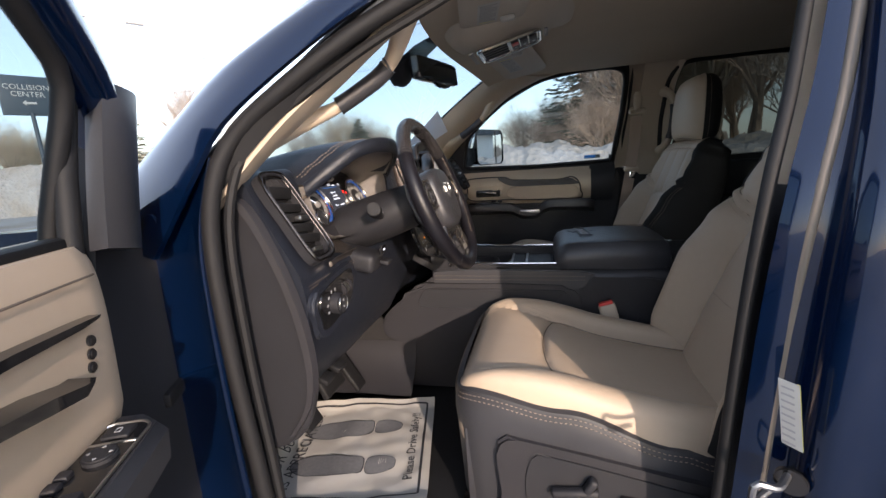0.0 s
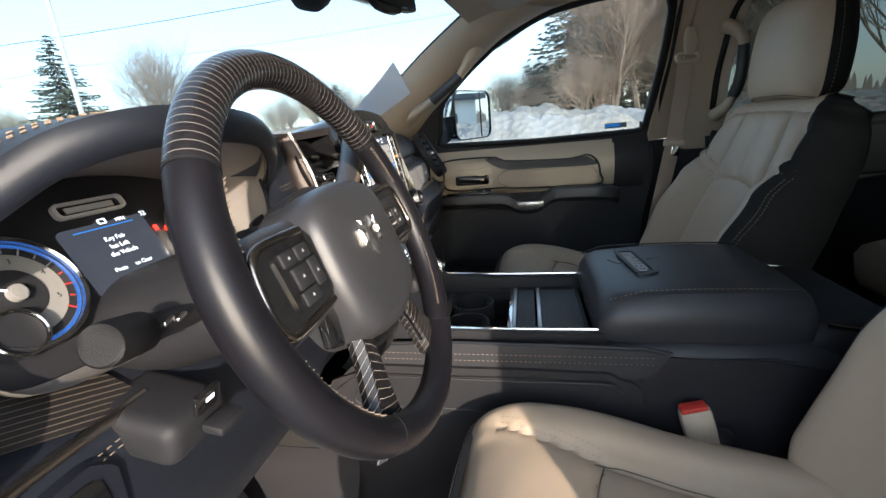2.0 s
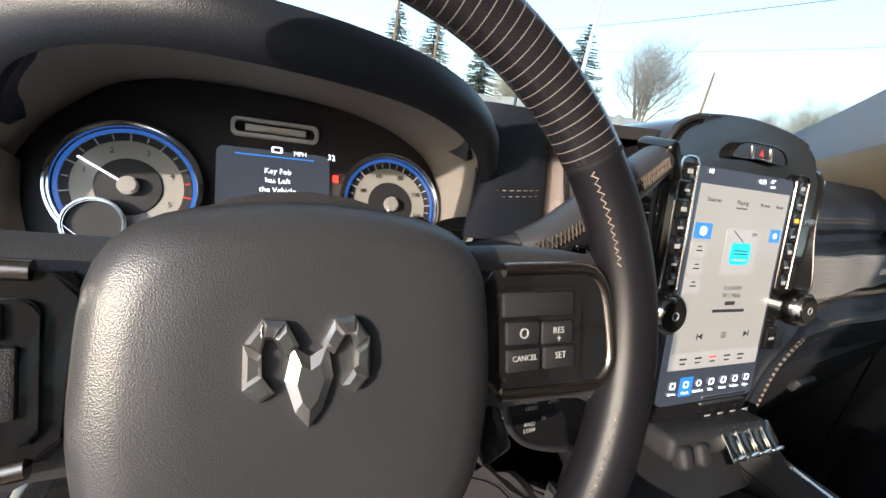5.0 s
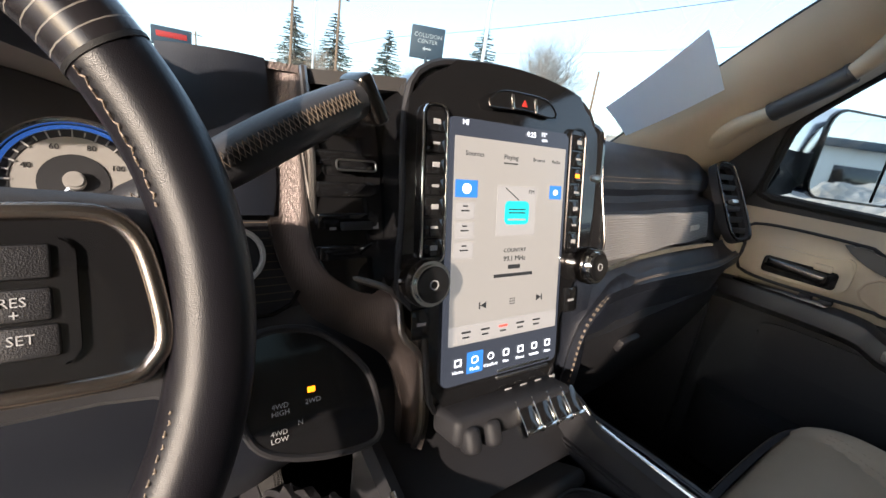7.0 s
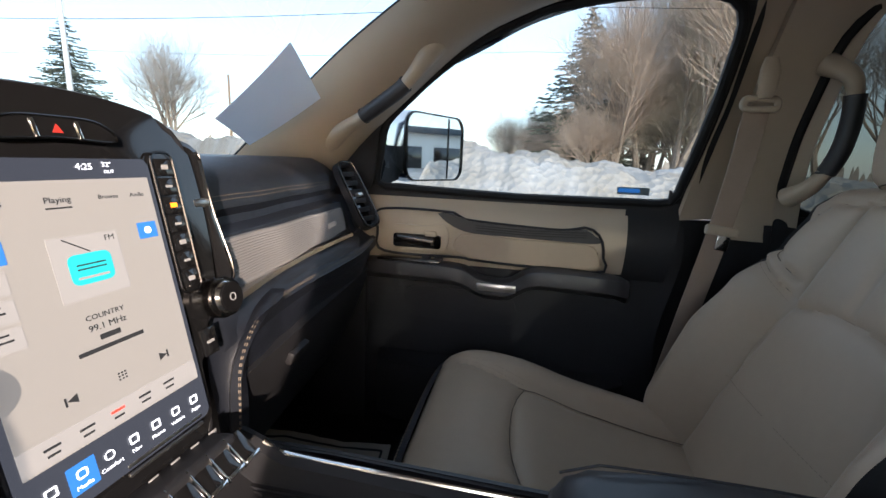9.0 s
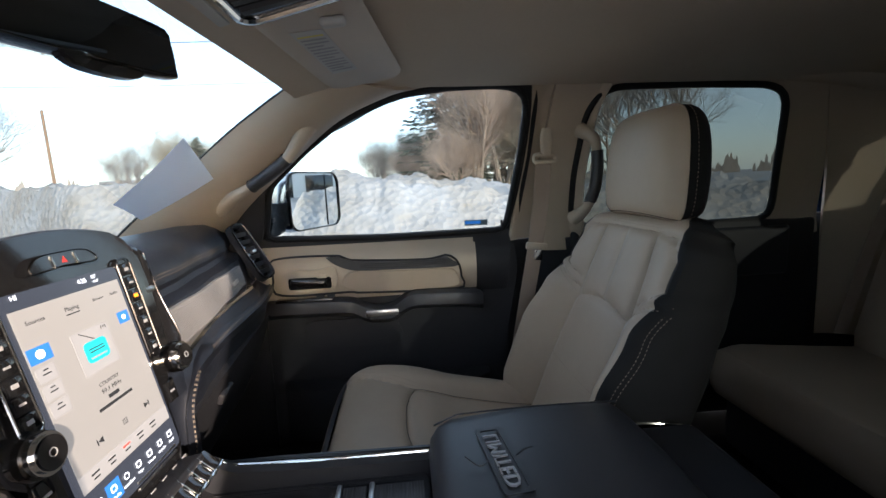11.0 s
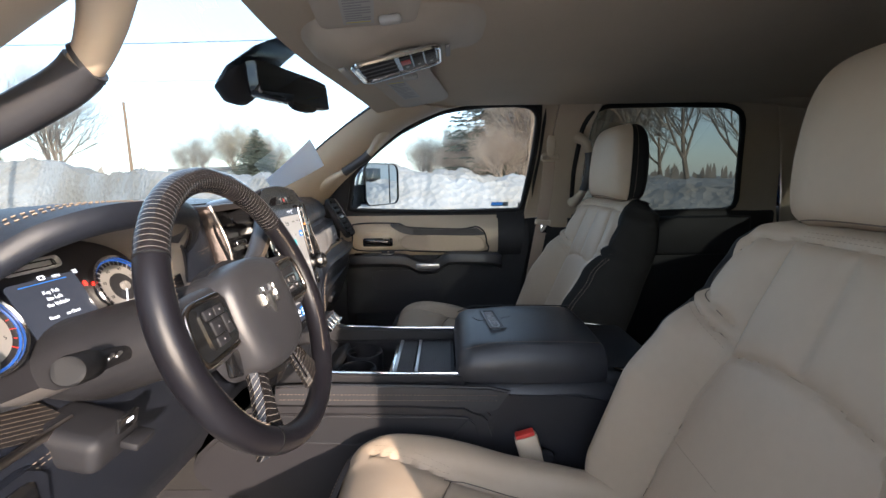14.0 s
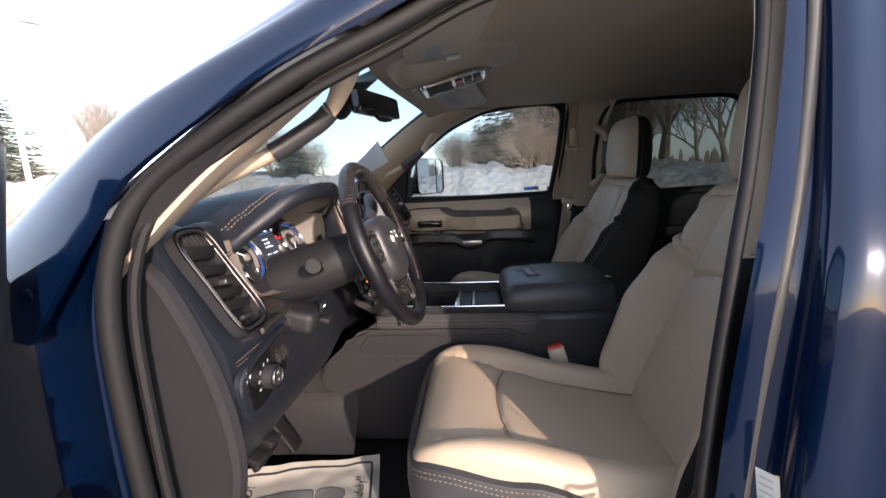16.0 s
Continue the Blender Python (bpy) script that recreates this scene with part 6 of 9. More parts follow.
# pinstriped panel with the start button, under the cheek
SB = axes((-0.107, -0.247, 1.362), (0, 1, 0), (-0.3, 0, 0.95))
start_panel = part("start_panel", plate(smooth_outline([(-0.072, 0.050), (0.058, 0.052), (0.066, 0.0), (0.062, -0.048), (-0.050, -0.050), (-0.068, -0.020)], 40), 0.006, SB @ Matrix.Translation((0, 0, -0.004)), 0.001), PLASTIC_BLACK, dash, "dark pinstriped panel round the start button")
for i in range(13):
    part("pinstripe", rbox((0.118, 0.0009, 0.0008), SB @ pose(-0.002, -0.043 + 0.0072 * i, 0.0022), 0), STITCH_DARK, start_panel)
start = part("start_button", disc(0.022, 0.012, SB, 28, 0.002), PLASTIC_BLACK, start_panel)
part("start_ring", disc(0.025, 0.016, SB, 28, 0.003, 0.0205), SILVER, start)
for k, tx in enumerate(("ENGINE", "START", "STOP")):
    part("button_text", lettering(tx, 0.0048, SB @ Matrix.Translation((0, 0.007 - 0.007 * k, 0.0122)), 0.0004), PRINT, start)
part("panel_accent", tube([SB @ Vector(p) for p in ((-0.050, -0.056, 0.006), (0.030, -0.054, 0.008), (0.046, -0.047, 0.008), (0.054, -0.036, 0.006))], 0.0022, 8), PIANO, start_panel)

# column shifter
shifter = part("column_shifter", tube(spline([(-0.05, -0.40, 1.395), (-0.010, -0.352, 1.420), (0.012, -0.315, 1.437)], 14), 0.008, 12), PLASTIC_BLACK, dash, "column shift lever with a stitched leather grip")
part("shift_grip", tube(spline([(0.010, -0.318, 1.433), (0.014, -0.295, 1.446), (0.006, -0.24, 1.479), (-0.010, -0.190, 1.504)], 20), lambda t: 0.014 + 0.004 * math.sin(t * 2.6), 16, False, 0.85), LEATHER_BLACK, shifter)
part("shift_cap", rbox((0.036, 0.012, 0.036), pose(-0.014, -0.180, 1.506, 33, 0, 0), 0.004, 3), DARK_CHROME, shifter)
zig = [p + Vector((0.0172, 0, 0.0062)) for p in spline([(0.010, -0.318, 1.433), (0.014, -0.295, 1.446), (0.006, -0.24, 1.479), (-0.008, -0.196, 1.500)], 45)]
for sg in (1, -1):
    part("stitching", tube([p + Vector((-0.001 * q, -0.0022 * q, 0.0034 * q)) for p, q in ((p, sg if i % 2 else -sg) for i, p in enumerate(zig))], 0.0006, 5), STITCH_DARK, shifter)

# passenger's side: ribbed panel with its badge, bright strip, padded ledge, outlet
panel = part("ribbed_panel", slab(lambda u, v: face_point(lerp(0.165, 0.655, u), lerp(1.350, 1.410 - 0.010 * u, v), 0.007), 40, 6, 0.008, (1, 0, 0)), RIBBED, dash, "ribbed dark metal panel")
for i in range(16):
    part("rib", tube([face_point(lerp(0.168, 0.650, k / 16), lerp(1.352, lerp(1.408, 1.398, k / 16), (i + 0.5) / 16), 0.0078) for k in range(17)], 0.0010, 5), RIBBED, panel)
part("panel_badge", lettering("LIMITED", 0.015, axes(face_point(0.555, 1.376, 0.0105), (face_point(0.60, 1.376) - face_point(0.51, 1.376)), (-0.15, 0, 1)), 0.0015), SILVER, panel, "raised metal badge")
strip = spline([(-0.012, 0.160, 1.346), (-0.040, 0.30, 1.345), (-0.062, 0.46, 1.342), (-0.078, 0.665, 1.338)], 30)
part("bright_strip", loft([[p + q for q in (Vector((-0.01, 0, 0.005)), Vector((0.004, 0, 0.004)), Vector((0.006, 0, -0.003)), Vector((-0.01, 0, -0.006)))] for p in strip]), CHROME, dash, "chrome strip")


edge_pts = spline([(-0.058, 0.785, 1.312), (-0.040, 0.645, 1.302), (-0.034, 0.50, 1.302), (-0.028, 0.36, 1.305), (-0.012, 0.245, 1.308), (-0.001, 0.185, 1.298), (0.0, 0.152, 1.262), (0.0, 0.144, 1.20), (-0.004, 0.142, 1.13)], 40)
root_pts = spline([(-0.10, 0.785, 1.335), (-0.082, 0.645, 1.334), (-0.074, 0.50, 1.336), (-0.055, 0.36, 1.338), (-0.038, 0.245, 1.340), (-0.030, 0.15, 1.338), (-0.022, 0.122, 1.28), (-0.014, 0.124, 1.20), (-0.014, 0.122, 1.13)], 40)
part("padded_ledge", ruled(root_pts, edge_pts, 40, 10, -0.006, 0.02), LEATHER_DASH, dash, "padded leather ledge")
low_pts = [p + Vector((-0.03, 0.02 + 0.02 * (i > 24), -0.06 * (i < 26))) for i, p in enumerate(edge_pts)]
part("ledge_front", ruled(edge_pts, low_pts, 40, 6, -0.004, 0.012), LEATHER_DASH, dash)
for k in (0.045, 0.10):
    part("stitching", stitches([e.lerp(r, k + 0.04) + Vector((0.002, 0, 0.0045)) for e, r in zip(edge_pts[1:], root_pts[1:])]), STITCH_LIGHT, dash, "beige stitching")
part("glove_box", slab(lambda u, v: (lerp(-0.012, -0.11, v ** 1.3) - 0.05 * u, lerp(0.17, 0.74, u), lerp(1.24, 1.00, v)), 20, 12, -0.02), PLASTIC_BLACK, dash, "black glove box lid")
part("glove_box_latch", rbox((0.012, 0.06, 0.022), pose(-0.03, 0.33, 1.20, 0, 20, 4), 0.004), PLASTIC_GREY, dash)
RV = axes((-0.098, 0.735, 1.418), (0.22, 1, 0.0), (-0.50, 0.05, 0.866))
rv = smooth_outline([(-0.030, 0.080), (0.010, 0.090), (0.032, 0.072), (0.036, -0.06), (0.016, -0.085), (-0.028, -0.078), (-0.036, 0.0)], 44)
outlet = part("air_outlet", plate(rv, 0.02, RV @ Matrix.Translation((0, 0, -0.004)), 0.003, 2, [(x * 0.76, y * 0.9) for x, y in rv]), PLASTIC_BLACK, dash, "louvred air outlet in a chrome frame")
part("chrome_frame", tube([RV @ Vector((x * 0.97, y * 0.98, 0.0165)) for x, y in rv], 0.0026, 8, True), DARK_CHROME, outlet)
part("recess", plate([(x * 0.8, y * 0.92) for x, y in rv], 0.003, RV @ Matrix.Translation((0, 0, -0.003)), 0), PIANO, outlet)
for i in range(6):
    part("louvre", rbox((0.050, 0.012, 0.004), RV @ pose(0, 0.058 - 0.024 * i, 0.010, 30, 0, 0), 0.001), PLASTIC_BLACK, outlet)
part("louvre_tab", rbox((0.020, 0.008, 0.012), RV @ pose(0, 0.0, 0.016), 0.002), BRUSHED, outlet)


# ---- console between the seats ----
console = thing("center_console", (0.35, 0.0, 0.725), "black and charcoal centre console with a padded leather lid", "center console")
# carcass: two sides, floor of the bin, front
side_prof = [(-0.12, 0.735), (-0.12, 1.02), (-0.06, 1.10), (-0.01, 1.135), (0.10, 1.137), (0.40, 1.128), (0.455, 1.122), (0.50, 1.115), (0.56, 1.118), (0.62, 1.120), (0.74, 1.10), (0.77, 0.95), (0.775, 0.735)]
for s in (-1, 1):
    M = axes((0, -0.155 if s < 0 else 0.172, 0), (1, 0, 0), (0, 0, 1))
    wall = part("side_panel", plate(side_prof, 0.017, M, 0.004), PLASTIC_GREY, console, "charcoal side panel")
    # leather pad along the top of the side, with two rows of stitches
    yo = s * 0.172
    pad = [(-0.02, 1.100), (-0.02, 1.148), (0.10, 1.150), (0.43, 1.142), (0.475, 1.132), (0.448, 1.092), (0.42, 1.082)]
    part("side_pad", plate(pad, 0.010, axes((0, yo if s < 0 else yo + 0.010, 0), (1, 0, 0), (0, 0, 1)) if s < 0 else axes((0, yo + 0.010, 0), (1, 0, 0), (0, 0, 1)), 0.004, 3), LEATHER_BLACK, console, "stitched leather side pad")
    if s < 0:
        for z in (1.132, 1.120):
            part("stitching", stitches([(lerp(-0.01, 0.45, i / 10), -0.1835, z - 0.006 * i / 10) for i in range(11)]), STITCH_LIGHT, console, "beige stitching")
        # moulded tunnel cover with a long pocket, and the carpeted tunnel below and ahead of it
        cover = smooth_outline([(-0.060, 1.105), (-0.110, 1.068), (-0.165, 1.025), (-0.208, 0.975), (-0.205, 0.930), (-0.165, 0.905), (-0.06, 0.903), (0.14, 0.904), (0.36, 0.90), (0.42, 0.98), (0.43, 1.085), (0.30, 1.102), (0.10, 1.106)], 70)
        tunnel = part("tunnel_cover", plate(cover, 0.020, axes((0, -0.170, 0), (1, 0, 0), (0, 0, 1)), 0.010, 4), PLASTIC_GREY, console, "charcoal moulded tunnel cover")
        lip = [(x * 0.93 - 0.002, 1.005 + (z - 1.005) * 0.86) for x, z in cover]
        part("cover_step", plate(lip, 0.004, axes((0, -0.190, 0), (1, 0, 0), (0, 0, 1)), 0.003, 2), PLASTIC_GREY, tunnel)
        pocket = smooth_outline([(-0.075, 1.040), (-0.050, 1.086), (-0.02, 1.090), (0.20, 1.086), (0.375, 1.084), (0.38, 1.075), (0.335, 1.024), (0.30, 1.020), (0.05, 1.028), (-0.06, 1.030)], 60)
        part("side_pocket", plate(pocket, 0.0015, axes((0, -0.1942, 0), (1, 0, 0), (0, 0, 1)), 0.0005), PLASTIC_BLACK, tunnel, "dark long side pocket")
        part("pocket_rim", tube([(x, -0.195, z) for x, z in pocket], 0.0022, 6, True), PLASTIC_GREY, tunnel)
        part("tunnel_carpet", plate([(-0.50, 0.735), (-0.50, 1.02), (-0.30, 1.03), (-0.20, 0.97), (-0.10, 0.93), (0.45, 0.92), (0.45, 0.735)], 0.012, axes((0, -0.158, 0), (1, 0, 0), (0, 0, 1)), 0.004), CARPET, console, "charcoal carpet on the tunnel")
        part("heel_shield", slab(lambda u, v: (lerp(-0.46, -0.10, u), -0.172 - 0.10 * (1 - v) ** 2, lerp(0.755, 0.90, v)), 12, 8, 0.006), PLASTIC_GREY, console, "charcoal moulded heel shield")
    part("bright_rail", tube(spline([(0.03, s * 0.142, 1.178), (0.06, s * 0.143, 1.165), (0.20, s * 0.144, 1.160), (0.37, s * 0.144, 1.158)], 20), 0.0032, 8), CHROME, console, "chrome rail")
    part("bin_rail", loft([[Vector((x, s * y, z)) for y, z in ((0.150, 1.10), (0.152, zt - 0.004), (0.142, zt), (0.130, zt - 0.006), (0.126, 1.10))] for x, zt in ((-0.03, 1.20), (0.02, 1.182), (0.06, 1.166), (0.20, 1.160), (0.38, 1.157))]), PLASTIC_BLACK, console)
part("front_ramp", slab(lambda u, v: (lerp(0.04, -0.10, v), lerp(-0.14, 0.14, u), lerp(1.12, 1.20, v)), 4, 4, 0.02), PLASTIC_BLACK, console)
part("bin_floor", rbox((0.42, 0.27, 0.012), (0.16, 0, 1.04), 0.003), PLASTIC_BLACK, console)
part("phone_slot", rbox((0.10, 0.20, 0.02), pose(0.035, 0.0, 1.105, 0, -28, 0), 0.008, 3), RUBBER, console, "rubber phone slot")
for y in (0.055, -0.050):
    cup = part("cup_holder", disc(0.047, 0.085, axes((0.125, y, 1.042), (1, 0, 0), (0, 1, 0)), 32, 0.004, 0.042), PLASTIC_BLACK, console, "round black cup holder")
    for a in (30, 150, 270):
        part("cup_tab", rbox((0.012, 0.02, 0.03), axes((0.125 + 0.040 * math.cos(radians(a)), y + 0.040 * math.sin(radians(a)), 1.10), (math.cos(radians(a)), math.sin(radians(a)), 0), (-math.sin(radians(a)), math.cos(radians(a)), 0)), 0.004), RUBBER, cup)
part("bin_surround", plate(rounded(0.40, 0.268, 0.02), 0.012, Matrix.Translation((0.16, 0, 1.118)), 0.003, 2, rounded(0.372, 0.238, 0.02)), PLASTIC_BLACK, console)
COVER_GREY = material("plastic_cover_grey", (0.075, 0.073, 0.075), 0.5, vary=0.1, bump=0.2, bump_scale=1500)
# sliding tambour doors, ribbed, with metal pulls
for x0, x1, n in ((0.222, 0.262, 9), (0.272, 0.352, 18)):
    door = part("sliding_cover", rbox((x1 - x0, 0.222, 0.008), ((x0 + x1) / 2, 0, 1.126), 0.002), COVER_GREY, console, "ribbed grey sliding cover")
    for i in range(n):
        part("rib", rbox(((x1 - x0) / n * 0.55, 0.216, 0.003), (lerp(x0, x1, (i + 0.5) / n), 0, 1.1315), 0.0008, 1), COVER_GREY, door)
    part("pull", rbox((0.008, 0.222, 0.007), (x0 - 0.002, 0, 1.133), 0.002), BRUSHED, door, "brushed metal pull")
part("pull", rbox((0.010, 0.20, 0.018), (0.212, 0, 1.126), 0.003), CHROME, console, "chrome handle bar")


# padded lid: domed top, round nose, leather side skirt
def lid_ring(x, w, top, bot):
    pts = [(-w, bot, 0), (-w - 0.003, (top + bot) / 2, 0), (-w + 0.012, top - 0.012, 0), (-w + 0.035, top - 0.002, 0), (0, top + 0.003, 0), (w - 0.035, top - 0.002, 0), (w - 0.012, top - 0.012, 0), (w + 0.003, (top + bot) / 2, 0), (w, bot, 0)]
    return [Vector((x, p.x, p.y)) for p in spline(pts, 33)]


lid_st = [(0.362, 0.135, 1.175, 1.150), (0.366, 0.146, 1.196, 1.145), (0.378, 0.152, 1.211, 1.142), (0.40, 0.155, 1.219, 1.140), (0.50, 0.158, 1.226, 1.140), (0.60, 0.158, 1.226, 1.140), (0.67, 0.156, 1.222, 1.140), (0.685, 0.15, 1.212, 1.142), (0.69, 0.14, 1.19, 1.15)]
lid = part("lid", loft([lid_ring(*s) for s in lid_st]), LEATHER_BLACK, console, "black leather armrest lid with an embossed badge")
skirt = [(0.375, 0.140, 1.142, 1.095), (0.39, 0.158, 1.144, 1.075), (0.45, 0.166, 1.146, 1.07), (0.60, 0.168, 1.146, 1.07), (0.70, 0.166, 1.142, 1.07), (0.74, 0.155, 1.13, 1.07)]
part("lid_base", loft([lid_ring(x, w, t, b) for x, w, t, b in skirt]), LEATHER_BLACK, console)
for dy in (0.0,):
    part("stitching", stitches([(lerp(0.385, 0.675, i / 16), -0.136, 1.2215 + 0.004 * math.sin(math.pi * i / 16) - 0.012 * (1 - min(1, i / 3))) for i in range(17)]), STITCH_LIGHT, lid, "beige stitching")
part("lid_seam", tube([(lerp(0.372, 0.68, i / 16), 0.134, 1.2215 + 0.004 * math.sin(math.pi * i / 16) - 0.014 * (1 - min(1, i / 2))) for i in range(17)], 0.0014, 6), PLASTIC_BLACK, lid)
BM = axes((0.456, 0.008, 1.2290), (0.10, -1, 0), (-1, -0.10, 0.02))
badge = part("lid_badge", plate(rounded(0.140, 0.040, 0.006), 0.003, BM @ Matrix.Translation((0, 0, -0.001)), 0.001, 2, rounded(0.128, 0.027, 0.004)), LEATHER_BLACK, lid, "embossed leather badge")
part("badge_text", lettering("LIMITED", 0.031, BM @ Matrix.Translation((0, 0, 0.0015)), 0.003), PRINT, badge)
for s in (-1, 1):
    part("embossing", tube(spline([BM @ Vector((s * 0.0, 0.018 * s, 0.0005)), BM @ Vector((0.010 * s, 0.034 * s, 0.0005)), BM @ Vector((-0.012, 0.048 * s, -0.0005))], 10), 0.0012, 6), LEATHER_BLACK, badge)
part("rear_box", rbox((0.16, 0.31, 0.10), (0.755, 0, 1.115), 0.025, 4), PLASTIC_BLACK, console, "black rear tray of the console")
part("rear_tray_edge", tube(spline([(0.70, -0.150, 1.168), (0.76, -0.156, 1.160), (0.83, -0.150, 1.15)], 12), 0.0035, 8), CHROME, console, "chrome edge")
part("rear_tray_edge", tube(spline([(0.70, 0.150, 1.168), (0.76, 0.156, 1.160), (0.83, 0.150, 1.15)], 12), 0.0035, 8), CHROME, console, "chrome edge")
part("lid_latch", plate(rounded(0.040, 0.020, 0.005), 0.004, axes((0.374, 0.0, 1.178), (0, 1, 0), (0.5, 0, 0.87)), 0.001, 2, rounded(0.032, 0.013, 0.003)), BRUSHED, console)


# ---- steering wheel ----
SMOKED = material("smoked_chrome_bronze", (0.36, 0.31, 0.275), 0.26, 1.0, vary=0.06, bump=0)
WT = radians(20)
WC = Vector((0.092, -0.467, 1.412))
WM = axes(WC, (0, 1, 0), (-math.sin(WT), 0, math.cos(WT)))
wheel = thing("steering_wheel", WC, "black leather steering wheel with pinstriped inlay and chrome emblem", "steering wheel")


def rim_pt(deg, r=0.1745, w=0.0):
    return WM @ Vector((r * math.cos(radians(deg)), r * math.sin(radians(deg)), w))


def rim_part(name, a0, a1, rad, mat, label="", n=40):
    part(name, tube([rim_pt(lerp(a0, a1, i / n)) for i in range(n + 1)], rad, 20, False, 1.0, WM.to_3x3() @ Vector((0, 0, 1))), mat, wheel, label)


def grip(t):
    """The leather grips swell a little in their middle."""
    return 0.0158 + 0.0010 * math.sin(math.pi * t)


rim_part("rim_inlay", 34, 147, 0.0160, RIM_STRIPE, "dark pinstriped rim inlay", 60)
rim_part("rim_grip", 147, 235, grip, LEATHER_WHEEL, "black leather rim grip")
rim_part("rim_grip", -55, 34, grip, LEATHER_WHEEL, "black leather rim grip")
rim_part("rim_grip", 235, 305, 0.0160, LEATHER_WHEEL, "black leather rim grip")
for a in (34, 147, 235, 305):
    rim_part("rim_joint", a - 0.35, a + 0.35, 0.0164, RUBBER, "", 2)
for a0, a1 in ((-48, -14), (14, 33), (148, 166), (194, 228)):
    n = max(3, round(0.1775 * radians(a1 - a0) / 0.0048))
    for sg in (1, -1):
        pts = [rim_pt(lerp(a0, a1, i / n), 0.1745 - 0.0136 + 0.0008 * (i % 2), 0.0084 + sg * (0.0030 if i % 2 else -0.0030)) for i in range(n + 1)]
        part("stitching", tube(pts, 0.00042, 5), STITCH_LIGHT, wheel, "beige cross stitching")

# airbag pad: a domed shield
pad_o = smooth_outline([(-0.072, 0.040), (-0.052, 0.057), (0, 0.064), (0.052, 0.057), (0.072, 0.040), (0.0775, 0.006), (0.0775, -0.025), (0.070, -0.060), (0.050, -0.078), (0.0, -0.086), (-0.050, -0.078), (-0.070, -0.060), (-0.0775, -0.025), (-0.0775, 0.006)], 60)
rings = []
for k, w in ((1.0, -0.040), (1.0, -0.006), (0.985, 0.004), (0.95, 0.011), (0.88, 0.0165), (0.75, 0.0195), (0.55, 0.0205), (0.3, 0.021), (0.06, 0.021)):
    rings.append([WM @ Vector((x * k, y * k, w)) for x, y in pad_o])
pad = part("airbag_cover", loft(rings), LEATHER_BLACK, wheel, "black grained airbag cover")
# emblem: plain faceted chrome shield with two horns
EM = WM @ Matrix.Translation((-0.006, 0.0025, 0.0212)) @ Matrix.Diagonal((0.90, 0.95, 1, 1))


def facet(pts, top, h0=0.002, h=0.0042):
    bm = bmesh.new()
    vs = [bm.verts.new((x, y, h0)) for x, y in pts]
    hi = [bm.verts.new((lerp(top[0], x, 0.55), lerp(top[1], y, 0.55), h)) for x, y in pts]
    lo = [bm.verts.new((x, y, -0.001)) for x, y in pts]
    bm.faces.new(hi)
    for i in range(len(vs)):
        j = (i + 1) % len(vs)
        bm.faces.new((vs[i], vs[j], hi[j], hi[i]))
        bm.faces.new((lo[i], lo[j], vs[j], vs[i]))
    bm.transform(EM)
    return bm


emblem = part("emblem", facet([(-0.0065, 0.010), (0, 0.006), (0.0065, 0.010), (0.009, -0.002), (0.005, -0.014), (0, -0.020), (-0.005, -0.014), (-0.009, -0.002)], (0, -0.004)), BRUSHED, wheel, "faceted chrome shield emblem", 5)
for s in (-1, 1):
    for q, tp in (([(0.004, 0.010), (0.009, 0.019), (0.014, 0.014), (0.009, 0.006)], (0.009, 0.012)), ([(0.009, 0.019), (0.017, 0.020), (0.018, 0.013), (0.013, 0.013)], (0.0145, 0.0165)), ([(0.017, 0.020), (0.023, 0.012), (0.0175, 0.008), (0.016, 0.013)], (0.019, 0.013)), ([(0.0235, 0.012), (0.0235, -0.004), (0.017, 0.0), (0.0172, 0.008)], (0.020, 0.004)), ([(0.0235, -0.004), (0.018, -0.009), (0.0125, -0.006), (0.017, 0.0)], (0.018, -0.004))):
        o = [(s * x, y) for x, y in q]
        part("emblem_facet", facet(o if s > 0 else o[::-1], (s * tp[0], tp[1])), BRUSHED, emblem, "", 5)
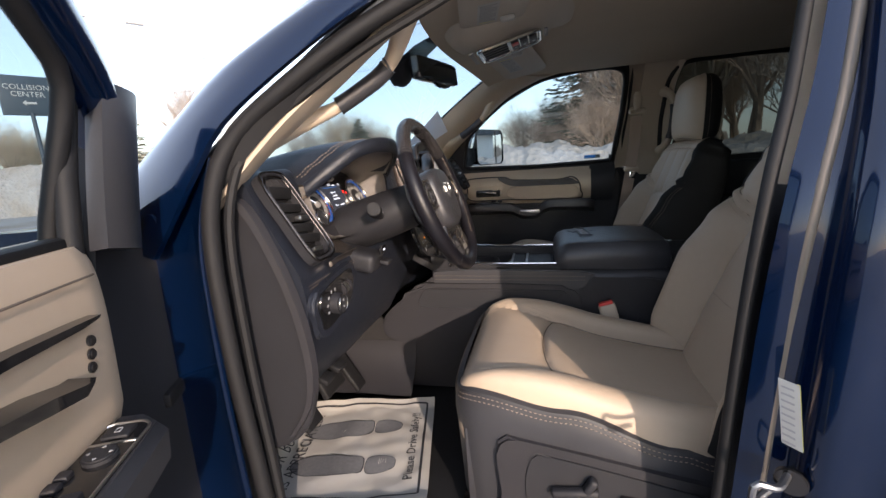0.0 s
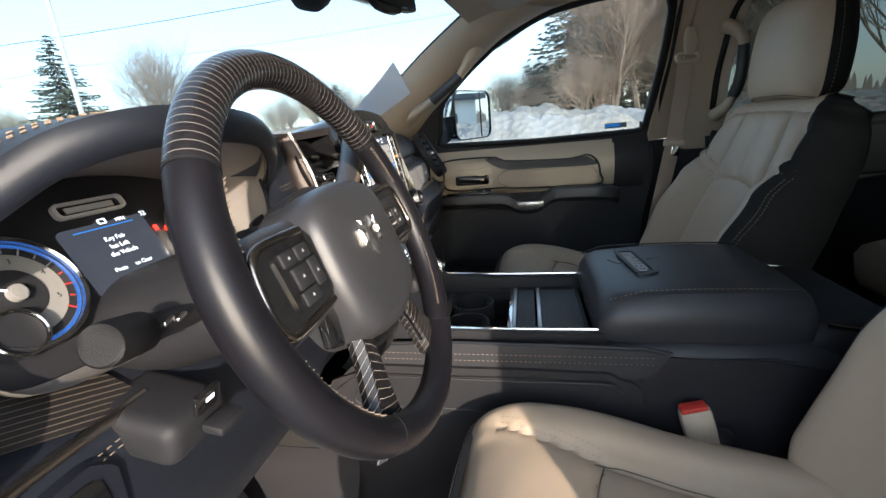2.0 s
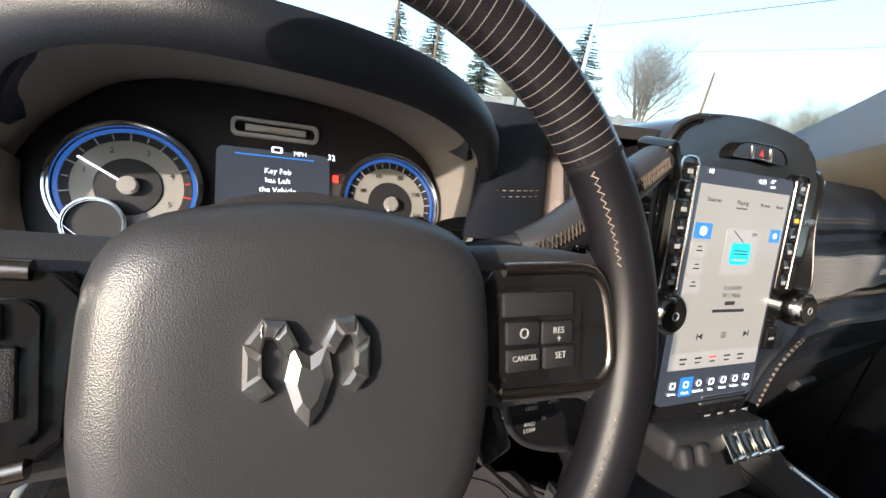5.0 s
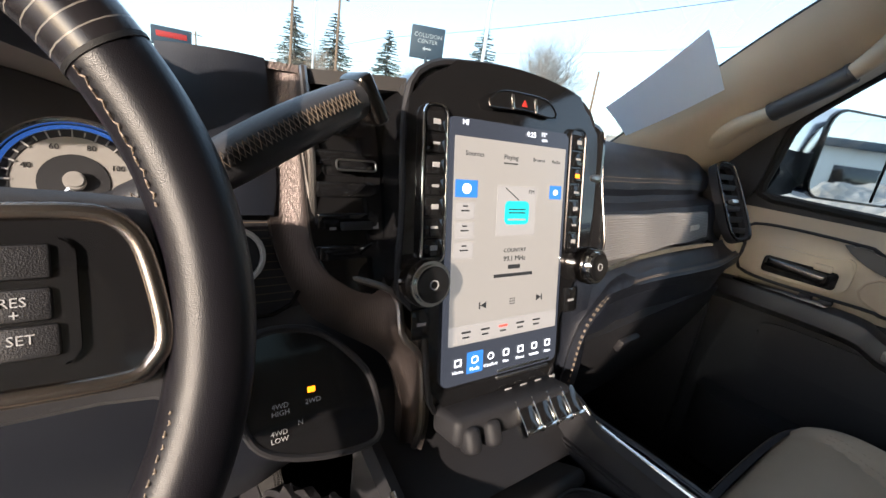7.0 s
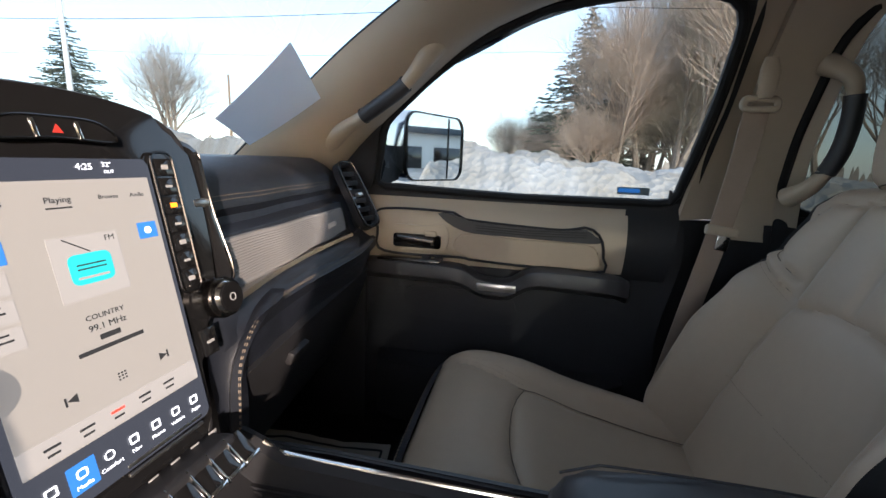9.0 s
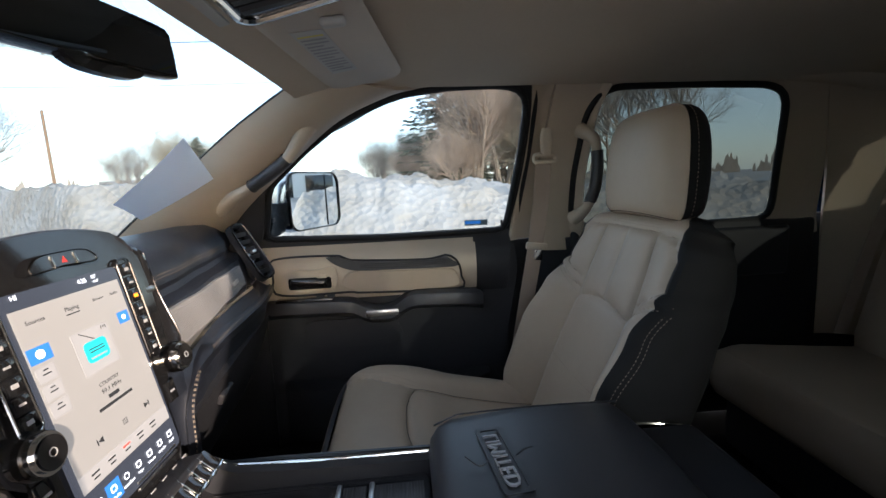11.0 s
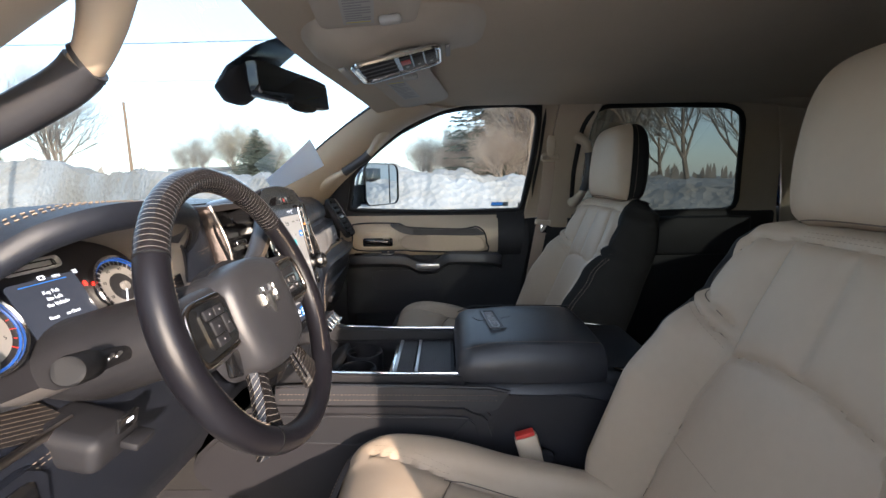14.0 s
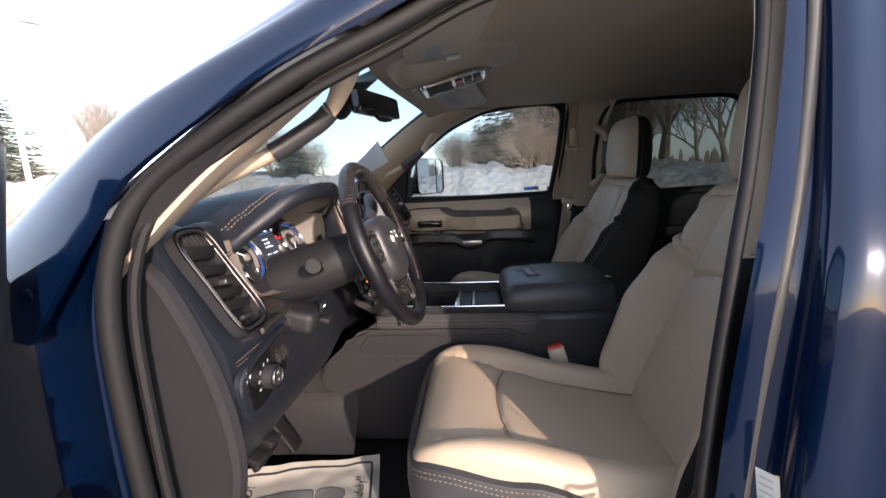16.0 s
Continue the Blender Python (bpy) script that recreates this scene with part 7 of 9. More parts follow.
# side spokes with switch pods
for s in (-1, 1):
    arm = part("spoke", loft([[WM @ Vector((s * x, y, w)) for y, w in smooth_outline([(y0, -0.006), ((y0 + y1) / 2, 0.004), (y1, -0.006), (y1 - 0.004, -0.022), ((y0 + y1) / 2, -0.026), (y0 + 0.004, -0.022)], 24)] for x, y0, y1 in ((0.055, -0.034, 0.044), (0.10, -0.034, 0.046), (0.135, -0.034, 0.044), (0.152, -0.036, 0.042), (0.165, -0.042, 0.046))]), LEATHER_BLACK, wheel)
    po = [(s * x, y) for x, y in smooth_outline([(0.074, 0.033), (0.082, 0.0365), (0.110, 0.0375), (0.137, 0.0370), (0.148, 0.030), (0.153, 0.016), (0.1565, -0.010), (0.152, -0.020), (0.144, -0.0245), (0.110, -0.024), (0.084, -0.0225), (0.078, -0.018), (0.076, 0.005)], 60)]
    pod = part("switch_pod", plate(po if s > 0 else po[::-1], 0.010, WM @ Matrix.Translation((0, 0, -0.004)), 0.003, 3), PIANO, wheel, "gloss black switch pod")
    part("pod_frame", tube([WM @ Vector((x, y, 0.0050)) for x, y in po if abs(x) > 0.0815], 0.0036, 10), SMOKED, pod)
    part("pod_plate", plate(rounded(0.050, 0.044, 0.005), 0.002, WM @ Matrix.Translation((s * 0.107, 0.0065, 0.006)), 0.0008), PIANO, pod)
    if s > 0:
        part("switch_key", rbox((0.043, 0.0118, 0.003), WM @ pose(0.104, 0.0205, 0.0085), 0.0015), PLASTIC_BLACK, pod)
        for i, (u, v, tx) in enumerate(((0.0945, 0.0070, ""), (0.1155, 0.0062, "RES"), (0.0952, -0.0060, "CANCEL"), (0.1170, -0.0062, "SET"))):
            part("switch_key", rbox((0.0195, 0.0112, 0.003), WM @ pose(u, v, 0.0085), 0.0018), PLASTIC_BLACK, pod)
            if tx:
                part("key_text", lettering(tx, 0.0046 if len(tx) < 6 else 0.0038, WM @ Matrix.Translation((u, v + 0.001, 0.0102)), 0.0003), PRINT, pod)
            else:
                part("key_symbol", disc(0.0026, 0.0004, WM @ Matrix.Translation((u, v, 0.010)), 14, 0, 0.0018), PRINT, pod)
        part("key_text", lettering("+", 0.005, WM @ Matrix.Translation((0.1158, 0.0030, 0.0102)), 0.0003), PRINT, pod)
    else:
        for u, v, w, h in ((-0.118, 0.022, 0.017, 0.011), (-0.0985, 0.022, 0.017, 0.011), (-0.112, 0.006, 0.019, 0.017), (-0.112, -0.009, 0.022, 0.011), (-0.0925, 0.004, 0.012, 0.022)):
            part("switch_key", rbox((w, h, 0.003), WM @ pose(u, v, 0.0085), 0.0018), PLASTIC_BLACK, pod)
            part("key_symbol", plate([(-0.0014, -0.0009), (0.0014, -0.0009), (0, 0.0013)], 0.0004, WM @ Matrix.Translation((u, v, 0.010)), 0, 1), PRINT, pod)
    # lower spokes, pinstriped, and the trim under the pad
    sp = part("lower_spoke", loft([[WM @ Vector((s * (x + dx), y, w)) for dx, w in ((-hw, -0.012), (-hw + 0.004, -0.004), (0, -0.002), (hw - 0.004, -0.004), (hw, -0.012), (hw - 0.004, -0.020), (-hw + 0.004, -0.020))] for x, y, hw in ((0.050, -0.065, 0.014), (0.058, -0.090, 0.015), (0.068, -0.115, 0.018), (0.078, -0.136, 0.024), (0.086, -0.155, 0.030))]), WHEEL_STRIPE, wheel, "pinstriped lower spoke")
    part("spoke_edge", tube([WM @ Vector((s * (x - hw), y, -0.008)) for x, y, hw in ((0.050, -0.065, 0.014), (0.058, -0.090, 0.015), (0.068, -0.115, 0.018), (0.078, -0.136, 0.024))], 0.002, 6), DARK_CHROME, sp)
    part("limit_keys", rbox((0.020, 0.034, 0.010), WM @ pose(s * 0.086, -0.044, -0.010, 0, 0, s * 22), 0.003), PIANO, wheel)
part("lower_trim", loft([[WM @ Vector((x, -0.085 - 0.012 + 0.01 * (abs(x) / 0.05) ** 2 + dy, w)) for dy, w in ((-0.012, -0.016), (0, -0.008), (0.012, -0.010), (0.012, -0.02))] for x in (-0.05, -0.03, 0.0, 0.03, 0.05)]), PIANO, wheel)
part("hub_shell", loft([[WM @ Vector((r * 1.0 * math.cos(a), r * 0.85 * math.sin(a) - 0.005, w)) for a in (2 * math.pi * k / 32 for k in range(32))] for r, w in ((0.088, -0.020), (0.086, -0.045), (0.070, -0.060))]), PLASTIC_BLACK, wheel)


# ---- passenger's front door ----
p_door = thing("passenger_door", (0.3, 0.84, 0.72), "closed front passenger door with beige upper and black lower trim", "car door")
Y0 = 0.842


def on_door(x, z, d=0.0):
    return Vector((x, Y0 - d, z))


part("panel", plate(smooth_outline([(-0.16, 1.42), (0.3, 1.425), (0.68, 1.415), (0.67, 1.1), (0.62, 0.76), (-0.05, 0.76), (-0.14, 1.0)], 60), 0.012, axes((0, Y0 + 0.012, 0), (1, 0, 0), (0, 0, 1)), 0.004), PLASTIC_BLACK, p_door, "black grained lower door panel")
part("upper_trim", slab(lambda u, v: (lerp(-0.115, 0.565, u), Y0 - 0.006 - 0.028 * math.sin(math.pi * min(1, v * 1.15)) ** 0.7 + 0.012 * v ** 3, lerp(1.245, 1.442, v)), 24, 14, 0.02, (0, -1, 0)), PLASTIC_BEIGE, p_door, "beige padded upper trim")
part("rear_trim", slab(lambda u, v: (lerp(0.563, 0.685, u) - 0.02 * (1 - v), Y0 - 0.008 - 0.022 * math.sin(math.pi * min(1, v * 1.15)) ** 0.7 + 0.012 * v ** 3, lerp(1.245, 1.442, v)), 8, 14, 0.02, (0, -1, 0)), PLASTIC_BLACK, p_door)
part("shell", rbox((1.06, 0.05, 0.74), (0.17, 0.905, 1.06), 0.015), PAINT, p_door, "dark blue painted door shell")
part("sill_seal", rbox((1.10, 0.10, 0.10), (0.20, 0.865, 0.715), 0.02), RUBBER, p_door, "black rubber sill seal")
# moulded frame with the leather insert
fr = smooth_outline([(-0.055, 1.385), (0.14, 1.388), (0.175, 1.372), (0.40, 1.362), (0.47, 1.372), (0.505, 1.348), (0.515, 1.30), (0.50, 1.262), (0.20, 1.268), (0.165, 1.272), (-0.045, 1.275), (-0.06, 1.33)], 70)
part("insert_frame", tube([on_door(x, z, 0.036) for x, z in fr], 0.0035, 6, True), PLASTIC_BLACK, p_door)
part("leather_insert", plate(smooth_outline([(0.165, 1.335), (0.30, 1.331), (0.485, 1.328), (0.497, 1.30), (0.487, 1.272), (0.175, 1.276)], 40), 0.012, axes((0, Y0 - 0.028, 0), (1, 0, 0), (0, 0, 1)), 0.004, 3), LEATHER_BEIGE, p_door, "beige leather insert")
part("striped_insert", plate(smooth_outline([(0.10, 1.383), (0.15, 1.382), (0.19, 1.368), (0.40, 1.360), (0.465, 1.367), (0.498, 1.345), (0.495, 1.334), (0.30, 1.336), (0.17, 1.342)], 50), 0.014, axes((0, Y0 - 0.026, 0), (1, 0, 0), (0, 0, 1)), 0.003, 2), LEATHER_BLACK, p_door, "dark ribbed insert")
for i in range(3):
    part("insert_rib", tube([on_door(lerp(0.20, 0.47, k / 10), 1.343 + 0.006 * i + 0.004 * abs(k / 5 - 1), 0.0415) for k in range(11)], 0.0012, 5), PLASTIC_GREY, p_door)
part("handle_recess", plate(smooth_outline([(-0.02, 1.345), (0.075, 1.348), (0.125, 1.355), (0.125, 1.29), (0.08, 1.285), (-0.02, 1.288)], 40), 0.010, axes((0, Y0 - 0.030, 0), (1, 0, 0), (0, 0, 1)), 0.004), PLASTIC_BEIGE, p_door)
part("handle_cup", plate(rounded(0.128, 0.036, 0.008), 0.002, axes((0.048, Y0 - 0.0395, 1.308), (1, 0, 0), (0, 0, 1)), 0), PIANO, p_door)
part("inner_handle", rbox((0.105, 0.016, 0.022), pose(0.045, Y0 - 0.050, 1.312, 0, 4, 0), 0.007, 3), DARK_CHROME, p_door, "black inner door handle")
part("lock_slider", rbox((0.03, 0.008, 0.014), (0.085, Y0 - 0.045, 1.330), 0.003), PLASTIC_BEIGE, p_door)
# armrest with the pull cup and window switch
arm = part("armrest", loft([[Vector((x, Y0 - 0.004, zt)), Vector((x, Y0 - d * 0.75, zt + 0.004)), Vector((x, Y0 - d * 0.95, zt - 0.003)), Vector((x, Y0 - d, zt - 0.014)), Vector((x, Y0 - d, zt - 0.036)), Vector((x, Y0 - d * 0.7, zt - 0.052)), Vector((x, Y0 - 0.004, zt - 0.062))] for x, zt, d in [(p.x, p.y, p.z) for p in spline([(-0.12, 1.246, 0.040), (-0.06, 1.254, 0.060), (0.08, 1.254, 0.066), (0.165, 1.250, 0.066), (0.195, 1.236, 0.060), (0.225, 1.222, 0.056), (0.29, 1.222, 0.058), (0.325, 1.246, 0.068), (0.36, 1.262, 0.078), (0.45, 1.262, 0.080), (0.545, 1.256, 0.076), (0.580, 1.244, 0.055)], 40)]]), LEATHER_BLACK, p_door, "black padded armrest")
swf = part("switch_plate", rbox((0.17, 0.036, 0.006), pose(0.03, Y0 - 0.042, 1.258, 0, 0, 0), 0.003), DARK_CHROME, p_door, "window switch in a bright frame")
part("switch_field", rbox((0.155, 0.026, 0.004), pose(0.03, Y0 - 0.042, 1.2605, 0, 0, 0), 0.0015), PIANO, swf)
for x in (0.075, 0.108):
    part("window_switch", rbox((0.022, 0.018, 0.010), (x, Y0 - 0.042, 1.265), 0.003), PLASTIC_GREY, swf)
part("pull_trim", rbox((0.100, 0.008, 0.020), (0.262, Y0 - 0.0625, 1.207), 0.004), BRUSHED, p_door, "satin metal pull trim")
part("pull_cup", plate(smooth_outline([(0.03, 1.175), (0.28, 1.17), (0.31, 1.15), (0.30, 1.09), (0.04, 1.09), (0.02, 1.13)], 36), 0.004, axes((0, Y0 - 0.003, 0), (1, 0, 0), (0, 0, 1)), 0.002), PLASTIC_GREY, p_door)
part("map_pocket", loft([[Vector((x, Y0 - 0.002, 0.98)), Vector((x, Y0 - d, 0.97)), Vector((x, Y0 - d, 0.80)), Vector((x, Y0 - 0.002, 0.79))] for x, d in ((-0.06, 0.03), (0.0, 0.065), (0.40, 0.07), (0.56, 0.06), (0.60, 0.03))]), PLASTIC_BLACK, p_door, "black map pocket")
part("lock_pin", tube([(0.655, Y0 - 0.004, 1.435), (0.655, Y0 - 0.004, 1.470)], 0.0038, 10), PLASTIC_GREY, p_door)
stk = part("window_sticker", rbox((0.075, 0.001, 0.018), (0.575, wall_y(1.462) + 0.027, 1.463), 0), LIFT_BEIGE, p_door, "small blue and white window sticker")
part("sticker_bar", rbox((0.05, 0.0012, 0.010), (0.565, wall_y(1.462) + 0.0265, 1.464), 0), UI_BLUE, stk)

# ---- towing mirror outside the passenger's window ----
mirror = thing("side_mirror", (0.06, 0.97, 1.44), "chrome towing mirror with a split glass", "side mirror")
mo = rounded(0.28, 0.195, 0.04, 6)
MM = axes((0.038, 1.029, 1.552), (0.44, 0.898, 0.0), (0, 0, 1))
shell = part("shell", loft([[MM @ Vector((x * k, y * k, w)) for x, y in mo] for k, w in ((1.0, 0.0), (1.03, -0.02), (1.0, -0.07), (0.86, -0.12), (0.55, -0.15), (0.2, -0.16))]), CHROME, mirror, "chrome shell")
part("bezel", plate(mo, 0.010, MM, 0.003, 2, [(x * 0.93, y * 0.95) for x, y in mo]), PIANO, mirror)
part("mirror_glass", plate([(x * 0.935, y * 0.955) for x, y in mo], 0.002, MM @ Matrix.Translation((0, 0, 0.003)), 0), MIRROR, mirror, "silvered mirror glass")
part("glass_divider", rbox((0.003, 0.18, 0.004), MM @ pose(0.06, 0, 0.006), 0.001), PIANO, mirror)
part("arm", loft([[Vector((x, y, z + h * q)) + Vector((p, 0, 0)) for p, q in ((-0.045, -1), (0.03, -1), (0.045, 0), (0.03, 1), (-0.045, 1))] for x, y, z, h in ((-0.10, 0.845, 1.50, 0.055), (-0.085, 0.90, 1.50, 0.05), (-0.065, 0.95, 1.51, 0.045), (-0.055, 0.985, 1.515, 0.04))]), PLASTIC_BLACK, mirror, "black mirror arm")

# ---- driver's door, standing open ----
HX, HY, OPEN = -0.335, -0.905, 66
DM = pose(HX, HY, 0, 0, 0, -OPEN)
d_door = thing("driver_door", (HX, HY, 0.72), "open driver's door with beige leather trim and window switches", "car door")


def dd(bm):
    bm.transform(DM)
    return bm


# shell: own x along the door from the hinge, own y inwards, z up
part("shell", dd(rbox((1.02, 0.10, 0.72), (0.53, -0.045, 1.06), 0.03, 3)), PAINT, d_door, "dark blue painted door shell")
part("front_panel", dd(ruled([(0.02, 0.010, 1.50), (-0.02, 0.014, 1.44), (-0.045, 0.020, 1.32), (-0.056, 0.022, 1.19), (-0.04, 0.02, 0.95), (-0.02, 0.02, 0.80)], [(0.06, 0.020, 1.60), (0.11, 0.022, 1.49), (0.17, 0.026, 1.32), (0.19, 0.030, 1.19), (0.20, 0.030, 0.95), (0.20, 0.03, 0.80)], 24, 8, 0.008, -0.02)), PLASTIC_BLACK, d_door, "black grained front door panel")
part("lower_panel", dd(plate(smooth_outline([(0.10, 1.30), (0.5, 1.40), (1.0, 1.40), (1.0, 0.8), (0.1, 0.78), (0.10, 1.0)], 50), 0.012, axes((0, 0.017, 0), (1, 0, 0), (0, 0, 1)), 0.004)), PLASTIC_BLACK, d_door, "black grained door panel")
part("upper_trim", dd(slab(lambda u, v: (lerp(0.186 - 0.022 * v, 0.99, u) + 0.014 * max(0, (v - 0.9) / 0.1) ** 2 * (1 - u), 0.030 + 0.018 * min(1, v * 8) - 0.016 * v ** 6 - 0.010 * max(0, 1 - u / 0.03), lerp(1.165, 1.415, v)), 36, 20, 0.02, (0, 1, 0))), LEATHER_BEIGE, d_door, "beige leather upper trim")
part("trim_seam", dd(tube([(lerp(0.20, 0.99, k / 12), 0.0470, 1.381 + 0.002 * k / 12) for k in range(13)], 0.0014, 6)), STITCH_DARK, d_door)
part("pull_strip", dd(loft([[Vector((x, 0.043, z - h)), Vector((x, 0.058, z - h * 0.7)), Vector((x, 0.060, z + h * 0.7)), Vector((x, 0.044, z + h))] for x, z, h in ((0.226, 1.334, 0.003), (0.26, 1.334, 0.006), (0.36, 1.338, 0.008), (0.8, 1.340, 0.009))])), PIANO, d_door, "dark handle strip")
for z in (1.308, 1.293, 1.278):
    bt = part("memory_button", dd(disc(0.0068, 0.008, axes((0.236 + (1.308 - z) * 0.3, 0.044, z), (-1, 0, 0), (0, 0, 1)), 18, 0.002)), PIANO, d_door, "round seat memory button")
part("grab_handle", dd(loft([[Vector((x, 0.046, z - h)), Vector((x, 0.072, z - h * 0.6)), Vector((x, 0.075, z + h * 0.6)), Vector((x, 0.046, z + h))] for x, z, h in ((0.285, 1.278, 0.006), (0.30, 1.274, 0.011), (0.35, 1.284, 0.013), (0.42, 1.296, 0.011), (0.6, 1.30, 0.012), (0.8, 1.30, 0.012))])), PIANO, d_door, "gloss black pull handle")
part("armrest", dd(loft([[Vector((x, 0.02, z)), Vector((x, d, z + 0.002)), Vector((x, d + 0.012, z - 0.010)), Vector((x, d + 0.008, z - 0.05)), Vector((x, 0.02, z - 0.075))] for x, z, d in ((0.205, 1.188, 0.035), (0.215, 1.192, 0.075), (0.24, 1.192, 0.100), (0.40, 1.190, 0.105), (0.6, 1.185, 0.105), (0.95, 1.18, 0.09))])), LEATHER_BLACK, d_door, "black armrest with stitched edge")
SWM = DM @ axes((0.345, 0.068, 1.1925), (1, 0, 0), (0, -1, 0.0)) @ pose(0, 0, 0, 180, 0, 0)
swp = part("switch_plate", plate(rounded(0.215, 0.058, 0.018), 0.004, SWM, 0.001), PIANO, d_door, "gloss black window switch plate")
part("plate_frame", tube([SWM @ Vector((x, y, 0.004)) for x, y in rounded(0.217, 0.060, 0.019)], 0.0020, 6, True), BRUSHED, swp)
part("divider", rbox((0.004, 0.056, 0.003), SWM @ pose(-0.066, 0, 0.004), 0.001), BRUSHED, swp)
part("fold_switch", rbox((0.026, 0.030, 0.006), SWM @ pose(-0.087, 0, 0.005), 0.003), PLASTIC_BLACK, swp)
part("fold_symbol", plate(rounded(0.010, 0.007, 0.002), 0.0005, SWM @ Matrix.Translation((-0.087, 0, 0.008)), 0, 1, rounded(0.007, 0.004, 0.001)), PRINT, swp)
part("mirror_pad", disc(0.017, 0.006, SWM @ Matrix.Translation((-0.040, 0.004, 0.004)), 26, 0.002), PLASTIC_BLACK, swp)
for a in range(4):
    part("pad_arrow", plate([(-0.0022, -0.0013), (0.0022, -0.0013), (0, 0.0026)], 0.0005, SWM @ Matrix.Translation((-0.040, 0.004, 0.010)) @ pose(0.011 * math.cos(a * math.pi / 2), 0.011 * math.sin(a * math.pi / 2), 0, 0, 0, a * 90 - 90), 0, 1), PRINT, swp)
for x, y in ((-0.012, -0.018), (0.006, -0.018), (0.035, 0.012), (0.035, -0.014), (0.080, 0.012), (0.080, -0.014)):
    part("window_switch", rbox((0.030 if x > 0.03 else 0.014, 0.020, 0.008), SWM @ pose(x, y, 0.006), 0.003), PLASTIC_GREY, swp)
# window frame, glass and the sail panel at its front
wf = [(0.165, 1.42), (0.162, 1.52), (0.165, 1.61), (0.22, 1.655), (0.40, 1.765), (0.55, 1.825), (0.75, 1.85), (0.97, 1.845), (1.01, 1.82), (1.02, 1.6), (1.00, 1.42)]


def frame_y(z):
    return -0.02 + max(0, z - 1.43) * 0.30


part("window_frame", dd(tube([(x, frame_y(z), z) for x, z in [(p.x, p.y) for p in spline([(0.055, 1.50, 0), (0.07, 1.575, 0), (0.12, 1.632, 0), (0.21, 1.690, 0), (0.40, 1.80, 0), (0.55, 1.862, 0), (0.75, 1.885, 0), (0.99, 1.88, 0), (1.035, 1.84, 0), (1.045, 1.6, 0), (1.02, 1.40, 0)], 50)]], 0.033, 12)), PAINT, d_door, "blue painted window frame")
part("frame_seal", dd(tube([(x, frame_y(z) + 0.008, z) for x, z in [(p.x, p.y) for p in spline([(x, z, 0) for x, z in wf], 50)]], 0.012, 10)), RUBBER, d_door)
pane = bmesh.new()
pane.faces.new([pane.verts.new((x, frame_y(z) - 0.004, z)) for x, z in [(p.x, p.y) for p in spline([(x, z, 0) for x, z in wf], 50)]])
bmesh.ops.triangulate(pane, faces=pane.faces[:])
part("window_glass", dd(pane), GLASS_CLEAR, d_door, "clear door glass").visible_shadow = False
part("sail_pad", dd(ruled([(0.166, 0.030, 1.405), (0.138, 0.030, 1.50), (0.098, 0.032, 1.62)], [(0.098, 0.026, 1.395), (0.068, 0.028, 1.50), (0.028, 0.030, 1.62)], 16, 8, -0.008, 0.03)), LEATHER_BLACK, d_door, "padded black sail panel")
part("window_channel", dd(tube([(0.178, 0.016, 1.40), (0.158, 0.018, 1.50), (0.118, 0.022, 1.63)], 0.013, 10)), RUBBER, d_door)
part("belt_strip", dd(rbox((0.83, 0.03, 0.022), (0.585, 0.004, 1.416), 0.006)), RUBBER, d_door)
part("door_stay", dd(rbox((0.08, 0.014, 0.025), (0.0, 0.02, 1.12), 0.004)), RUBBER, d_door)

# ---- belts ----
belt = thing("seat_belt", (0.75, 0.80, 0.85), "beige passenger seat belt hanging from its guide", "seat belt")


def strap(pts, w, t=0.0012, across=(1, 0, 0)):
    p = spline(pts, 24)
    c = Vector(across)
    rings = []
    for i, q in enumerate(p):
        d = (p[min(i + 1, 23)] - p[max(i - 1, 0)]).normalized()
        s = (c - d * c.dot(d)).normalized()
        n = d.cross(s)
        rings.append([q + s * w / 2 + n * t, q - s * w / 2 + n * t, q - s * w / 2 - n * t, q + s * w / 2 - n * t])
    return loft(rings)


part("webbing", strap([(0.755, 0.722, 1.640), (0.752, 0.742, 1.52), (0.738, 0.757, 1.38), (0.715, 0.772, 1.22), (0.685, 0.785, 1.02), (0.66, 0.79, 0.86)], 0.047), WOVEN, belt)
guide = part("guide_loop", tube([Vector((0.757 + x, 0.716 + 0.1 * z, 1.652 + z)) for x, z in rounded(0.062, 0.020, 0.008)], 0.0065, 10, True), PLASTIC_BEIGE, belt, "beige belt guide")
part("guide_cover", loft([[Vector((0.755 + w * math.cos(a), 0.712 - 0.012 * k + 0.006 * math.sin(a), z)) for a in (2 * math.pi * j / 16 for j in range(16))] for z, w, k in ((1.660, 0.012, 1), (1.675, 0.017, 1.3), (1.71, 0.019, 1.3), (1.735, 0.012, 1))]), PLASTIC_BEIGE, belt)
tongue = part("belt_tongue", rbox((0.066, 0.014, 0.022), pose(0.741, 0.750, 1.392, 0, 6, 0), 0.005, 3), PLASTIC_BEIGE, belt, "beige belt tongue")
part("tongue_plate", rbox((0.026, 0.003, 0.034), pose(0.746, 0.748, 1.366, 0, 6, 0), 0.001), CHROME, tongue)
belt2 = thing("seat_belt", (0.70, -0.80, 0.85), "beige driver's seat belt against the pillar", "seat belt")
part("webbing", strap([(0.775, -0.725, 1.62), (0.745, -0.752, 1.45), (0.715, -0.775, 1.25), (0.685, -0.79, 1.02), (0.66, -0.80, 0.86)], 0.047), WOVEN, belt2)
t2 = part("belt_tongue", rbox((0.066, 0.014, 0.022), pose(0.716, -0.768, 1.265, 0, -6, 0), 0.005, 3), PLASTIC_BEIGE, belt2, "beige belt tongue")
